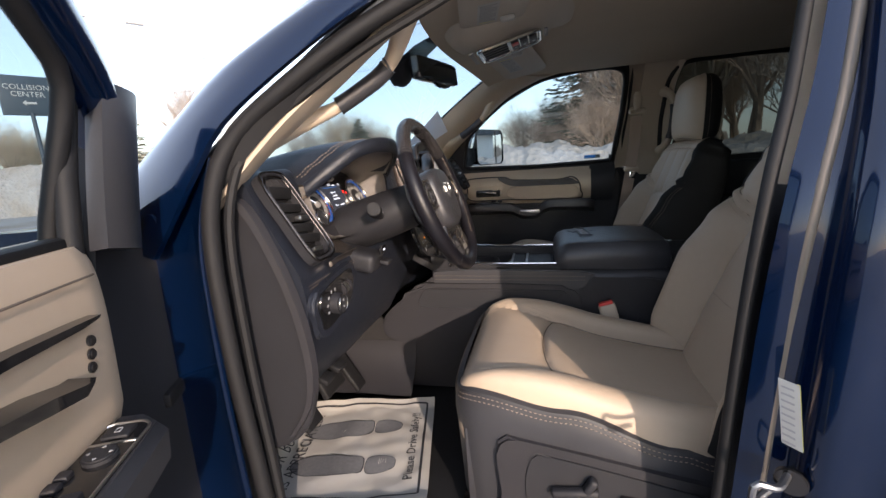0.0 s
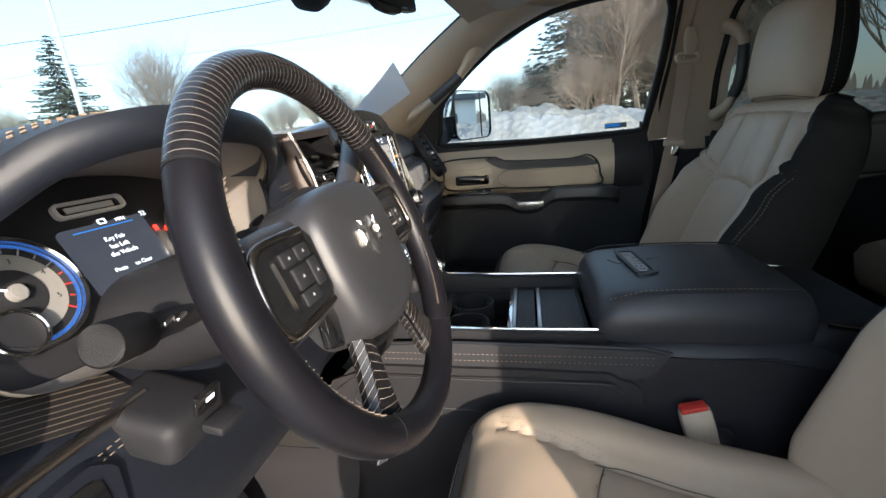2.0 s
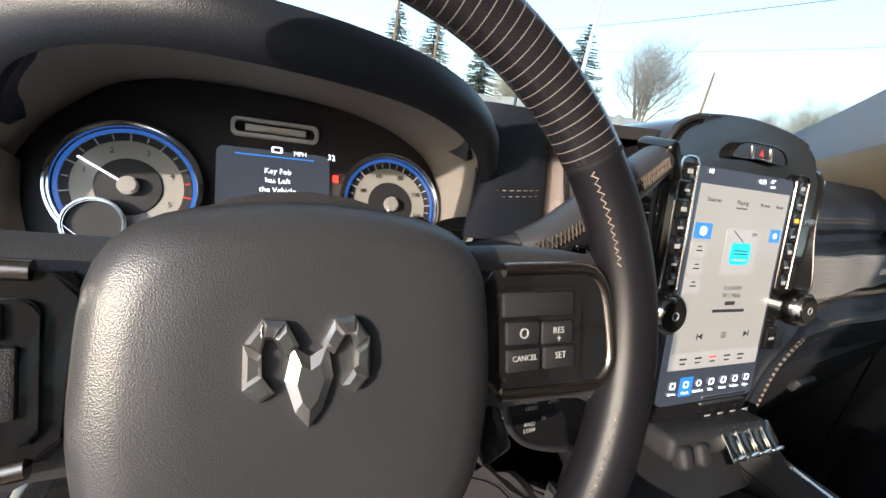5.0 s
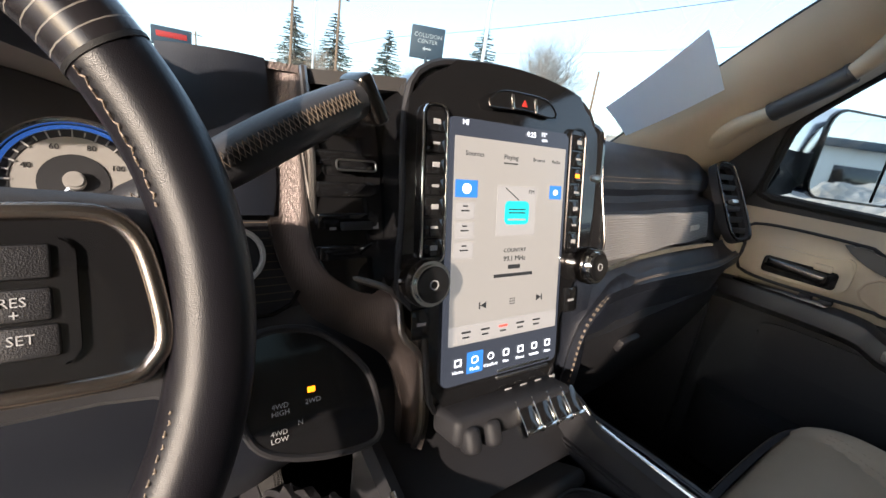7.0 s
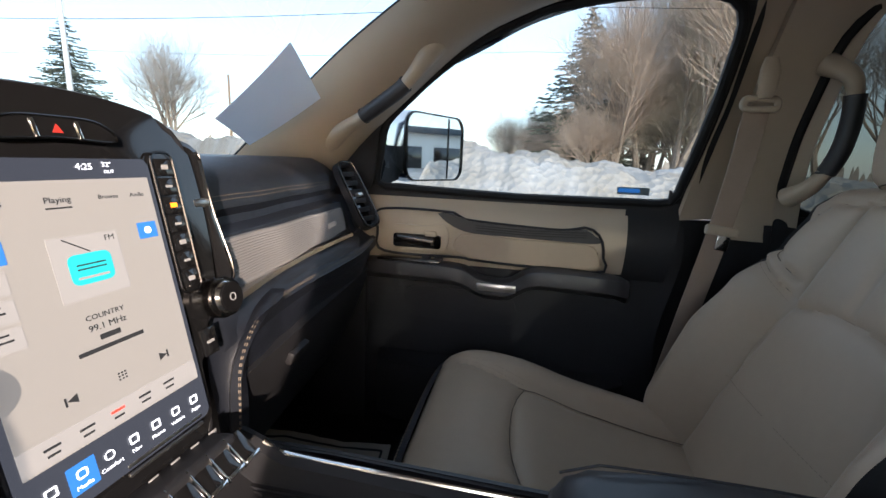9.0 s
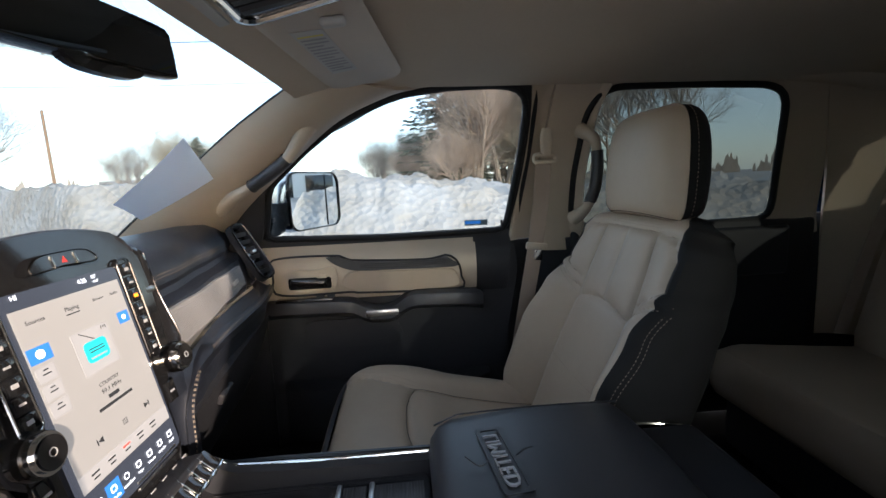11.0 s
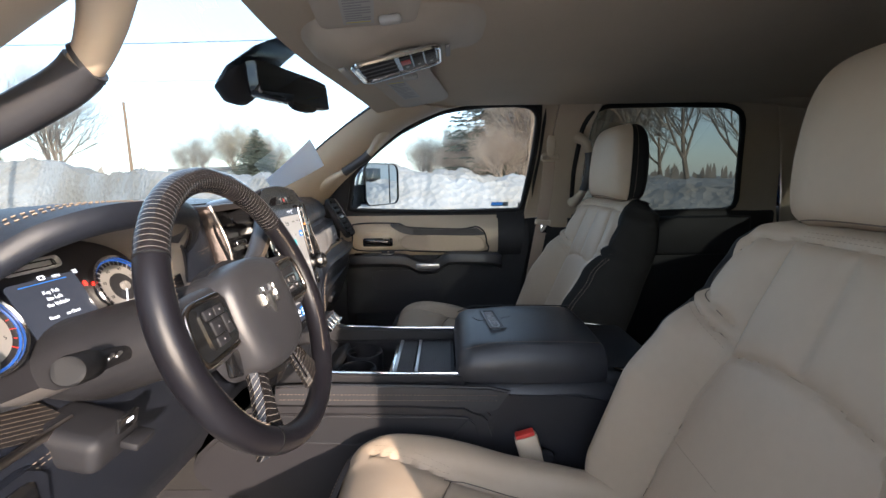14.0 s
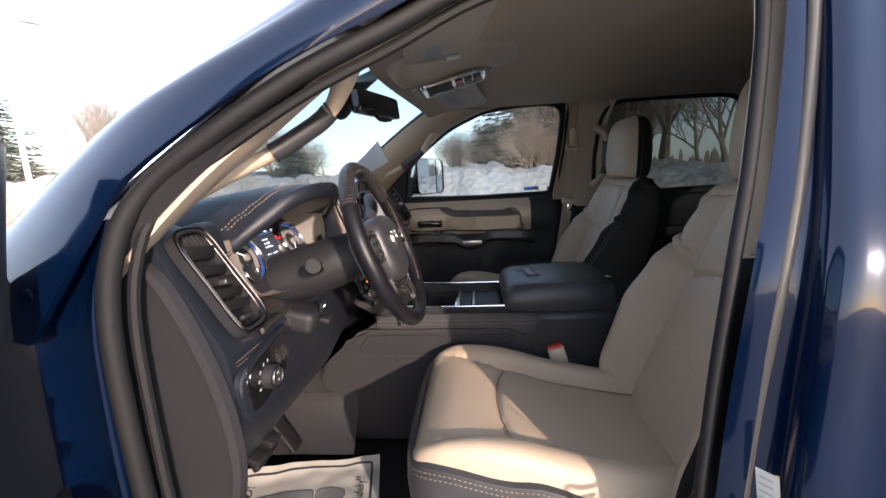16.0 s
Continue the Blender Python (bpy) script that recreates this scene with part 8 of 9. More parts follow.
part("tongue_plate", rbox((0.026, 0.003, 0.034), pose(0.712, -0.765, 1.24, 0, -6, 0), 0.001), CHROME, t2)
belt3 = thing("seat_belt", (1.85, 0.70, 0.9), "grey rear seat belt on the rear pillar", "seat belt")
part("webbing", strap([(1.84, 0.655, 1.62), (1.83, 0.675, 1.5), (1.80, 0.70, 1.3), (1.76, 0.72, 1.05)], 0.047), WOVEN, belt3)
part("guide_loop", rbox((0.06, 0.02, 0.022), (1.842, 0.652, 1.63), 0.006), PLASTIC_BLACK, belt3)


# ---- grab handles ----
def grab(name, pts, sleeve, label, swell=0.022, n=40):
    ob = thing(name, pts[0], label, "grab handle", "grab handles")
    p = spline(pts, n)
    part("handle", tube(p, lambda t: 0.0125 + swell * abs(2 * t - 1) ** 2.2, 14, False, 0.9), PLASTIC_BEIGE, ob)
    grip_path = p[sleeve[0]:sleeve[1]]
    part("sleeve", tube(grip_path, 0.0168, 16), LEATHER_BLACK, ob, "black rubber grip sleeve")
    for e in (0, -1):
        d = (grip_path[1] - grip_path[0]).normalized()
        part("sleeve_end", tube([grip_path[e] - d * 0.002, grip_path[e] + d * 0.002], 0.0178, 16), LEATHER_BLACK, ob)
    return ob


for s in (-1, 1):
    grab("grab_handle", [(-0.175, 0.752 * s, 1.552), (-0.125, 0.712 * s, 1.572), (-0.085, 0.686 * s, 1.589), (-0.050, 0.669 * s, 1.605), (0.0, 0.655 * s, 1.634), (0.042, 0.648 * s, 1.662), (0.072, 0.655 * s, 1.697), (0.098, 0.672 * s, 1.742), (0.118, 0.69 * s, 1.785)], (15, 27), "beige pillar grab handle with a black grip", 0.024)
grab("grab_handle", [(0.868, 0.735, 1.73), (0.895, 0.70, 1.70), (0.905, 0.695, 1.64), (0.90, 0.70, 1.56), (0.885, 0.73, 1.50), (0.868, 0.775, 1.47)], (8, 22), "beige belt pillar grab handle with a black grip", 0.012, 30)

# ---- rear bench ----
bench = thing("rear_bench", (1.6, 0.0, 0.73), "dark upholstered rear bench with three headrests", "rear seat")
part("cushion", loft([[Vector((x, y, z)) for y, z in ((-0.68, zb), (-0.70, zt - 0.02), (-0.66, zt), (-0.3, zt - 0.012), (0, zt), (0.3, zt - 0.012), (0.66, zt), (0.70, zt - 0.02), (0.68, zb))] for x, zt, zb in ((1.28, 1.02, 0.93), (1.30, 1.05, 0.90), (1.36, 1.065, 0.89), (1.6, 1.04, 0.88), (1.82, 1.02, 0.88))]), LEATHER_BEIGE, bench)
for cy in (-0.36, 0.36):
    part("backrest", loft([[Vector((x + d, cy + y, z)) for y, d in smooth_outline([(-w, 0.0), (-w * 0.8, -0.045), (0, -0.05), (w * 0.8, -0.045), (w, 0.0), (w * 0.9, 0.06), (-w * 0.9, 0.06)], 32)] for x, z, w in ((1.78, 0.98, 0.32), (1.80, 1.06, 0.345), (1.86, 1.30, 0.345), (1.90, 1.46, 0.33), (1.915, 1.50, 0.29), (1.92, 1.515, 0.2))]), LEATHER_BEIGE, bench)
    part("headrest", loft([[Vector((x + d, cy * 1.25 + y, z)) for y, d in smooth_outline([(-w, 0.0), (-w * 0.8, -0.04), (0, -0.045), (w * 0.8, -0.04), (w, 0.0), (w * 0.8, 0.04), (-w * 0.8, 0.04)], 28)] for x, z, w in ((1.865, 1.535, 0.10), (1.865, 1.545, 0.125), (1.875, 1.60, 0.135), (1.88, 1.68, 0.13), (1.885, 1.72, 0.11), (1.886, 1.732, 0.06))]), LEATHER_BLACK, bench)
    for dy in (-0.05, 0.05):
        part("headrest_post", tube([(1.88, cy * 1.25 + dy, 1.48), (1.875, cy * 1.25 + dy, 1.56)], 0.006, 8), CHROME, bench)
part("bench_base", rbox((0.5, 1.36, 0.16), (1.58, 0, 0.81), 0.02), PLASTIC_BLACK, bench)


# ---- overhead ----
oh = thing("overhead_console", (0.2, 0.0, 1.92), "taupe overhead console with switches in a chrome frame", "overhead console")


def oh_fn(u, v):
    x, y = lerp(0.030, 0.46, u), lerp(-0.175, 0.185, v)
    s = abs(2 * v - 1)
    base = 1.902 + 0.022 * min(1, u * 2)
    depth = (1 - s ** 3.4) * ramp(u, [(0.0, 0.02), (0.10, 0.060), (0.30, 0.078), (0.62, 0.052), (0.88, 0.020), (1.0, 0.0)])
    return (x + 0.055 * s ** 2.4 * (1 - u) - 0.05 * s ** 3 * u, y, base - depth)


part("shell", slab(lambda u, v: oh_fn(u, 1 - v), 30, 30, -0.008), HEADLINER_PLASTIC, oh)
part("shell_seam", tube([Vector(oh_fn(0.045, lerp(0.05, 0.95, k / 30))) + Vector((0, 0, -0.001)) for k in range(31)], 0.002, 6), PLASTIC_BLACK, oh)
OM = axes((0.236, 0.042, 1.8445), (0.972, -0.02, 0.235), (-0.02, -1, 0))


def fan(w, h, r):
    """The switch panel's outline: wider at its front end."""
    return [(x, y * (1.0 - 0.9 * x)) for x, y in rounded(w, h, r)]


pn = part("switch_panel", plate(fan(0.186, 0.140, 0.022), 0.006, OM @ Matrix.Translation((0, 0, -0.001)), 0.001), PIANO, oh, "black switch panel")
part("chrome_frame", tube([OM @ Vector((x, y, 0.005)) for x, y in fan(0.196, 0.150, 0.026)], 0.0060, 8, True), CHROME, pn, "chrome frame")
for i in range(4):
    part("door_rib", loft([[OM @ Vector((x, -0.045 + 0.030 * i + dy, w)) for dy, w in ((-0.011, 0.004), (-0.006, 0.009), (0.008, 0.010), (0.011, 0.004))] for x in (-0.086, -0.080, -0.012, -0.006)]), PLASTIC_BLACK, pn)
for i in range(3):
    sw = part("roof_switch", rbox((0.026, 0.088, 0.008), OM @ pose(0.018 + 0.029 * i, 0, 0.007), 0.004), PLASTIC_GREY, pn, "black roof switch")
    part("switch_symbol", rbox((0.008, 0.012, 0.0006), OM @ pose(0.018 + 0.029 * i, -0.016, 0.0112), 0.0002), PRINT, sw)
part("emergency_key", rbox((0.022, 0.034, 0.002), OM @ pose(0.018, 0.022, 0.0108), 0.002), RED, pn, "red emergency key")
part("map_lamp", rbox((0.016, 0.150, 0.006), OM @ pose(-0.120, 0.0, 0.002), 0.003), LIFT_BEIGE, oh, "pale map lamp lens")
part("map_lamp", rbox((0.012, 0.080, 0.006), OM @ pose(0.118, 0.0, 0.004), 0.003), PRINT, oh, "pale map lamp lens")

for s, nm in ((-1, "driver"), (1, "passenger")):
    vis = thing("sun_visor", (0.25, s * 0.42, 1.86), "taupe sun visor folded up, with a white warning label", "sun visor", "sun visors")
    c = [Vector(p) for p in ((0.108, s * 0.145, 1.858), (0.290, s * 0.135, 1.872), (0.366, s * 0.630, 1.866), (0.190, s * 0.660, 1.832))]

    def vf(u, v, c=c):
        a, b = c[0].lerp(c[1], u), c[3].lerp(c[2], u)
        p = a.lerp(b, v)
        e = (1 - abs(2 * u - 1) ** 6) * (1 - abs(2 * v - 1) ** 8)
        k = max(0.0, abs(2 * v - 1) - 0.88) / 0.12
        p += (c[0].lerp(c[3], v).lerp(c[1].lerp(c[2], v), 0.5) - p) * (0.12 * k * k)
        return p + Vector((0, 0, -0.010 * e))
    part("panel", slab(vf if s > 0 else (lambda u, v, f=vf: f(u, 1 - v)), 16, 30, -0.016), HEADLINER_PLASTIC, vis)
    v0, v1 = (0.09, 0.44) if s < 0 else (0.22, 0.66)
    lb = part("warning_label", slab((lambda u, v, f=vf, a=v0, b=v1: f(lerp(0.26, 0.56, u), lerp(a, b, v)) + Vector((0, 0, -0.0015))), 8, 8, 0.0006, (0, 0, -1)), LIFT_BEIGE, vis, "white warning label")
    for i in range(13):
        part("label_bar", slab((lambda u, v, f=vf, a=v0, b=v1, k=i: f(lerp(0.29, 0.53 - 0.08 * (k % 4 == 3), u), lerp(lerp(a, b, 0.08 + 0.068 * k), lerp(a, b, 0.108 + 0.068 * k), v)) + Vector((0, 0, -0.0022))), 6, 1, 0.0003, (0, 0, -1)), SLATE if i else YELLOW, lb)
    clip_p = Vector((0.250, s * 0.215, 1.850))
    part("clip", rbox((0.040, 0.022, 0.014), pose(*clip_p, 0, -6, 0), 0.006, 3), LIFT_BEIGE, vis, "white visor clip")

mir = thing("rearview_mirror", (-0.03, 0.02, 1.88), "black rear-view mirror on a camera housing", "rear-view mirror")
RM = axes((-0.008, 0.028, 1.786), (0.255, 0.965, 0.02), (-0.10, 0.0, 1))
ro = smooth_outline([(-0.140, 0.020), (-0.128, 0.034), (0, 0.036), (0.128, 0.033), (0.140, 0.018), (0.140, -0.022), (0.128, -0.033), (0, -0.036), (-0.128, -0.034), (-0.140, -0.022)], 60)
part("shell", loft([[RM @ Vector((x * k, y * k, w)) for x, y in ro] for k, w in ((0.97, 0.008), (1.0, 0.002), (1.0, -0.012), (0.9, -0.028), (0.6, -0.038))]), PIANO, mir)
part("mirror_glass", plate([(x * 0.95, y * 0.92) for x, y in ro], 0.001, RM @ Matrix.Translation((0, 0, 0.008)), 0), material("mirror_dimmed", (0.10, 0.115, 0.13), 0.03, 1.0, vary=0.02, bump=0), mir, "dimmed mirror glass")
part("button_strip", plate(smooth_outline([(-0.05, -0.030), (0.05, -0.030), (0.035, -0.047), (-0.035, -0.047)], 30), 0.012, RM @ Matrix.Translation((0.03, 0, -0.008)), 0.003), PIANO, mir)
hs = [((0.02, 0.0, 1.888), 0.045, 0.012), ((-0.05, 0.0, 1.852), 0.075, 0.022), ((-0.10, 0.0, 1.815), 0.085, 0.035), ((-0.125, 0.0, 1.785), 0.075, 0.040), ((-0.125, 0.0, 1.762), 0.05, 0.030), ((-0.12, 0.0, 1.750), 0.02, 0.012)]
part("camera_housing", loft([[Vector((c[0] + d * math.cos(a), c[1] + w * math.sin(a), c[2] + 0.3 * d * math.cos(a))) for a in (2 * math.pi * k / 24 for k in range(24))] for c, w, d in hs]), PLASTIC_BLACK, mir, "black camera housing on the glass")
part("arm", tube([(-0.09, 0.01, 1.79), (-0.05, 0.015, 1.785), (-0.03, 0.02, 1.786)], 0.012, 10), PLASTIC_BLACK, mir)

# ---- paper hanging inside the windscreen ----
paper = slab(lambda u, v: Vector((-0.290, 0.500, 1.578)).lerp(Vector((-0.126, 0.500, 1.712)), u).lerp(Vector((-0.325, 0.655, 1.53)).lerp(Vector((-0.098, 0.560, 1.628)), u), v) + Vector((0.006 * math.sin(3 * u), 0, 0.004 * math.sin(2.4 * v + u))), 10, 10, 0.0006)
PAPER = material("paper_translucent", (0.80, 0.81, 0.83), 0.8, vary=0.03, bump=0)
pn_ = PAPER.node_tree
tl = pn_.nodes.new("ShaderNodeBsdfTranslucent")
tl.inputs["Color"].default_value = (0.72, 0.74, 0.78, 1)
mx_ = pn_.nodes.new("ShaderNodeMixShader")
mx_.inputs[0].default_value = 0.5
pn_.links.new(pn_.nodes["Principled BSDF"].outputs[0], mx_.inputs[1])
pn_.links.new(tl.outputs[0], mx_.inputs[2])
pn_.links.new(mx_.outputs[0], pn_.nodes["Material Output"].inputs["Surface"])
solo("paper_sheet", paper, PAPER, "plain grey-white paper sheet leaning on the windscreen", "paper sheet")


# ---- floor: paper mats, pedals ----
PAPERMAT = material("paper_mat_soiled", (0.50, 0.49, 0.47), 0.85, vary=0.08, scale=30, bump=0.3, bump_scale=60, second=(0.44, 0.40, 0.34), mix_scale=7)
SOLE = material("print_sole_grey", (0.16, 0.16, 0.165), 0.85, vary=0.35, scale=120, bump=0)


def paper_mat(cx, cy, w, h, turn, label):
    mat = thing("paper_floor_mat", (cx, cy, 0.75), label, "paper mat", "paper mats")
    M = pose(cx, cy, 0.758, 0, 0, 90 + turn)

    def z_at(x, y):
        q = Vector((x * 7 + cy * 9, y * 7, 0.3))
        return 0.010 * noise.noise(q) + 0.004 * noise.noise(q * 3.1) + 0.030 * max(0, (y / h - 0.36)) / 0.14 + 0.012 * max(0, (abs(x) / w - 0.42)) / 0.08

    def on(x, y, lift=0.0):
        return M @ Vector((x, y, z_at(x, y) + lift))
    sheet_ob = part("sheet", slab(lambda u, v: on(lerp(-w / 2, w / 2, u), lerp(-h / 2, h / 2, v)), 40, 40, 0.0008, (0, 0, 1)), PAPERMAT, mat, "white printed paper, soiled and creased")

    def inked(bm, name, m=INK):
        for v in bm.verts:
            v.co = on(v.co.x, v.co.y, 0.0012 + v.co.z)
        part(name, bm, m, sheet_ob)
    for k in (0.45,):
        for a, b in (((-1, -1), (1, -1)), ((1, -1), (1, 1)), ((1, 1), (-1, 1)), ((-1, 1), (-1, -1))):
            pts = [(lerp(a[0], b[0], i / 30) * w * k, lerp(a[1], b[1], i / 30) * h * k) for i in range(31)]
            d = Vector((b[1] - a[1], a[0] - b[0], 0)).normalized() * 0.003
            bm = bmesh.new()
            r = [(bm.verts.new((x - d.x, y - d.y, 0)), bm.verts.new((x + d.x, y + d.y, 0))) for x, y in pts]
            for p, q in zip(r, r[1:]):
                bm.faces.new((p[0], p[1], q[1], q[0]))
            inked(bm, "border")
    inked(lettering("YOUR BUSINESS", 0.042, Matrix.Translation((0, h * 0.385, 0)), 0.0002), "print")
    inked(lettering("IS APPRECIATED!", 0.042, Matrix.Translation((0, h * 0.285, 0)), 0.0002), "print")
    inked(lettering("Please Drive Safely!!", 0.034, Matrix.Translation((0, -h * 0.385, 0)), 0.0002), "print")
    for s in (-1, 1):
        for outl, yc in (([(-0.036, 0.02), (-0.040, 0.09), (-0.022, 0.135), (0.010, 0.138), (0.036, 0.10), (0.040, 0.04), (0.030, -0.02), (0.026, -0.045), (-0.022, -0.045), (-0.030, -0.02)], 0.0), ([(-0.022, -0.055), (0.026, -0.055), (0.030, -0.095), (0.018, -0.125), (-0.012, -0.125), (-0.026, -0.095)], 0.0)):
            bm = bmesh.new()
            o = smooth_outline([(s * x + s * 0.075, y - 0.005) for x, y in outl], 40)
            f = bm.faces.new([bm.verts.new((x, y, 0)) for x, y in o])
            bmesh.ops.triangulate(bm, faces=[f])
            bmesh.ops.subdivide_edges(bm, edges=bm.edges[:], cuts=2)
            inked(bm, "shoe_print", SOLE)
            n = len(o)
            bm = bmesh.new()
            cxo = sum(p[0] for p in o) / n
            cyo = sum(p[1] for p in o) / n
            r = [(bm.verts.new((x, y, 0.0004)), bm.verts.new((cxo + (x - cxo) * 0.95, cyo + (y - cyo) * 0.97, 0.0004))) for x, y in o]
            for i in range(n):
                p, q = r[i], r[(i + 1) % n]
                bm.faces.new((p[0], q[0], q[1], p[1]))
            inked(bm, "shoe_outline")
    return mat


paper_mat(-0.19, -0.537, 0.42, 0.44, 11.5, "white paper floor mat with printed shoe soles, creased")
paper_mat(-0.17, 0.50, 0.38, 0.40, 3, "white paper floor mat in the passenger's footwell")
brk = thing("brake_pedal", (-0.30, -0.42, 0.80), "black rubber brake pedal", "pedal")
part("pad", rbox((0.02, 0.11, 0.055), pose(-0.285, -0.43, 0.88, 0, -25, 0), 0.006, 3), RUBBER, brk)
part("lever", tube([(-0.30, -0.43, 0.88), (-0.36, -0.43, 0.98), (-0.40, -0.43, 1.08)], 0.009, 8), PLASTIC_BLACK, brk)
acc = thing("accelerator_pedal", (-0.31, -0.29, 0.77), "black rubber accelerator pedal above the mat", "pedal")
part("pad", rbox((0.018, 0.055, 0.15), pose(-0.30, -0.29, 0.85, 0, -32, 0), 0.006, 3), RUBBER, acc)
fpk = thing("parking_brake_pedal", (-0.24, -0.70, 0.85), "parking brake pedal with a bright plate", "pedal")
part("pad", rbox((0.014, 0.06, 0.04), pose(-0.20, -0.68, 0.93, 0, -30, 0), 0.004), RUBBER, fpk)
part("lever", tube([(-0.205, -0.68, 0.935), (-0.27, -0.68, 1.0), (-0.35, -0.68, 1.02)], 0.008, 8), DARK_CHROME, fpk)
# seat base shield with its lever and rail
shield = part("side_shield", plate(smooth_outline([(0.235, 0.955), (0.30, 0.960), (0.58, 0.905), (0.70, 0.885), (0.70, 0.775), (0.27, 0.775), (0.245, 0.82)], 50), 0.014, axes((0, -0.732, 0), (1, 0, 0), (0, 0, 1)), 0.006, 3), PLASTIC_GREY, driver_seat, "charcoal seat side shield")
part("shield_panel", plate(smooth_outline([(0.295, 0.930), (0.34, 0.935), (0.58, 0.885), (0.66, 0.865), (0.66, 0.795), (0.32, 0.795)], 40), 0.004, axes((0, -0.746, 0), (1, 0, 0), (0, 0, 1)), 0.003), PLASTIC_BLACK, shield)
part("seat_switch", rbox((0.085, 0.020, 0.016), pose(0.375, -0.760, 0.876, 0, -6, 0), 0.006, 3), PLASTIC_BLACK, shield, "black power seat switch")
part("seat_switch", rbox((0.016, 0.020, 0.034), pose(0.402, -0.760, 0.892, 0, 30, 0), 0.006, 3), PLASTIC_BLACK, shield, "black power seat switch")
part("lumbar_switch", rbox((0.045, 0.012, 0.022), pose(0.475, -0.754, 0.860, 0, 6, 0), 0.004), PIANO, shield)
for cy in (-0.462, 0.462):
    for dy in (-0.19, 0.19):
        solo("seat_rail", rbox((0.62, 0.035, 0.03), (0.45, cy + dy, 0.735), 0.006), DARK_CHROME, "steel seat rail on the carpet", "seat rail", "seat rails")

# ---- outside: snow, trees, poles, sign ----
EYE_AT = Vector((0.31, -0.5, 1.5))


def out_at(az, d, z=0.0):
    """A place outside by its bearing from across the truck towards its front, and its distance."""
    return Vector((EYE_AT.x - d * math.sin(radians(az)), EYE_AT.y + d * math.cos(radians(az)), z))


BANK_D = [(-62, 9.5), (-35, 8.5), (0, 8.0), (20, 9.0), (34, 12.0), (46, 22.0), (60, 30.0), (78, 36.0), (100, 44.0)]
BANK_E = [(-62, 0.9), (-35, 1.0), (-17, 1.9), (7, 2.4), (29, 2.2), (38, 2.7), (47, 3.1), (60, 3.2), (78, 2.2), (100, 1.2)]


def bank_fn(u, v):
    az = lerp(-62, 100, u)
    d0 = ramp(az, BANK_D)
    crest = 1.5 + (d0 + 2.2) * math.tan(radians(ramp(az, BANK_E)))
    d = d0 + 9.0 * v ** 1.25
    p = out_at(az, d)
    q = Vector((p.x * 0.35 + 3, p.y * 0.35, 0))
    lumps = abs(noise.noise(q * 1.7)) + 0.6 * abs(noise.noise(q * 4.1)) + 0.3 * abs(noise.noise(q * 9.7)) + 0.16 * abs(noise.noise(q * 21))
    rise = min(1.0, v / 0.24) ** 0.8 * min(1.0, (1 - v) / 0.45)
    end = min(1, u / 0.03) * min(1, (1 - u) / 0.03)
    p.z = max(-0.02, end * rise * (crest * (0.80 + 0.20 * noise.noise(q * 0.6)) + 0.36 * lumps - 0.12))
    return p


solo("snow_bank", slab(lambda u, v: bank_fn(1 - u, v), 520, 46, 0.05, (0, 0, 1)), SNOW, "ploughed snow bank, lumpy and dirty, round the car park", "snow bank", kind="structure")
solo("snow_field", slab(lambda u, v: out_at(lerp(115, -75, u), lerp(15, 420, v ** 2), 0.12 + 0.9 * v + 0.3 * noise.noise(out_at(lerp(115, -75, u), lerp(15, 420, v ** 2)) * 0.05)), 60, 30, 0.05, (0, 0, 1)), SNOW, "open snow-covered field behind the bank", "snow field", kind="structure")


def raw(verts, faces, mat, name):
    me = bpy.data.meshes.new(name)
    me.from_pydata(verts, [], faces)
    for m in mat if isinstance(mat, (list, tuple)) else [mat]:
        me.materials.append(m)
    return me


def limb(vs, fs, a, b, r0, r1, n=4):
    d = b - a
    if d.length < 1e-5:
        return
    s = d.orthogonal().normalized()
    t = d.cross(s).normalized()
    k = len(vs)
    for p, r in ((a, r0), (b, r1)):
        for j in range(n):
            g = 2 * math.pi * j / n
            vs.append(p + s * (math.cos(g) * r) + t * (math.sin(g) * r))
    for j in range(n):
        fs.append((k + j, k + (j + 1) % n, k + n + (j + 1) % n, k + n + j))


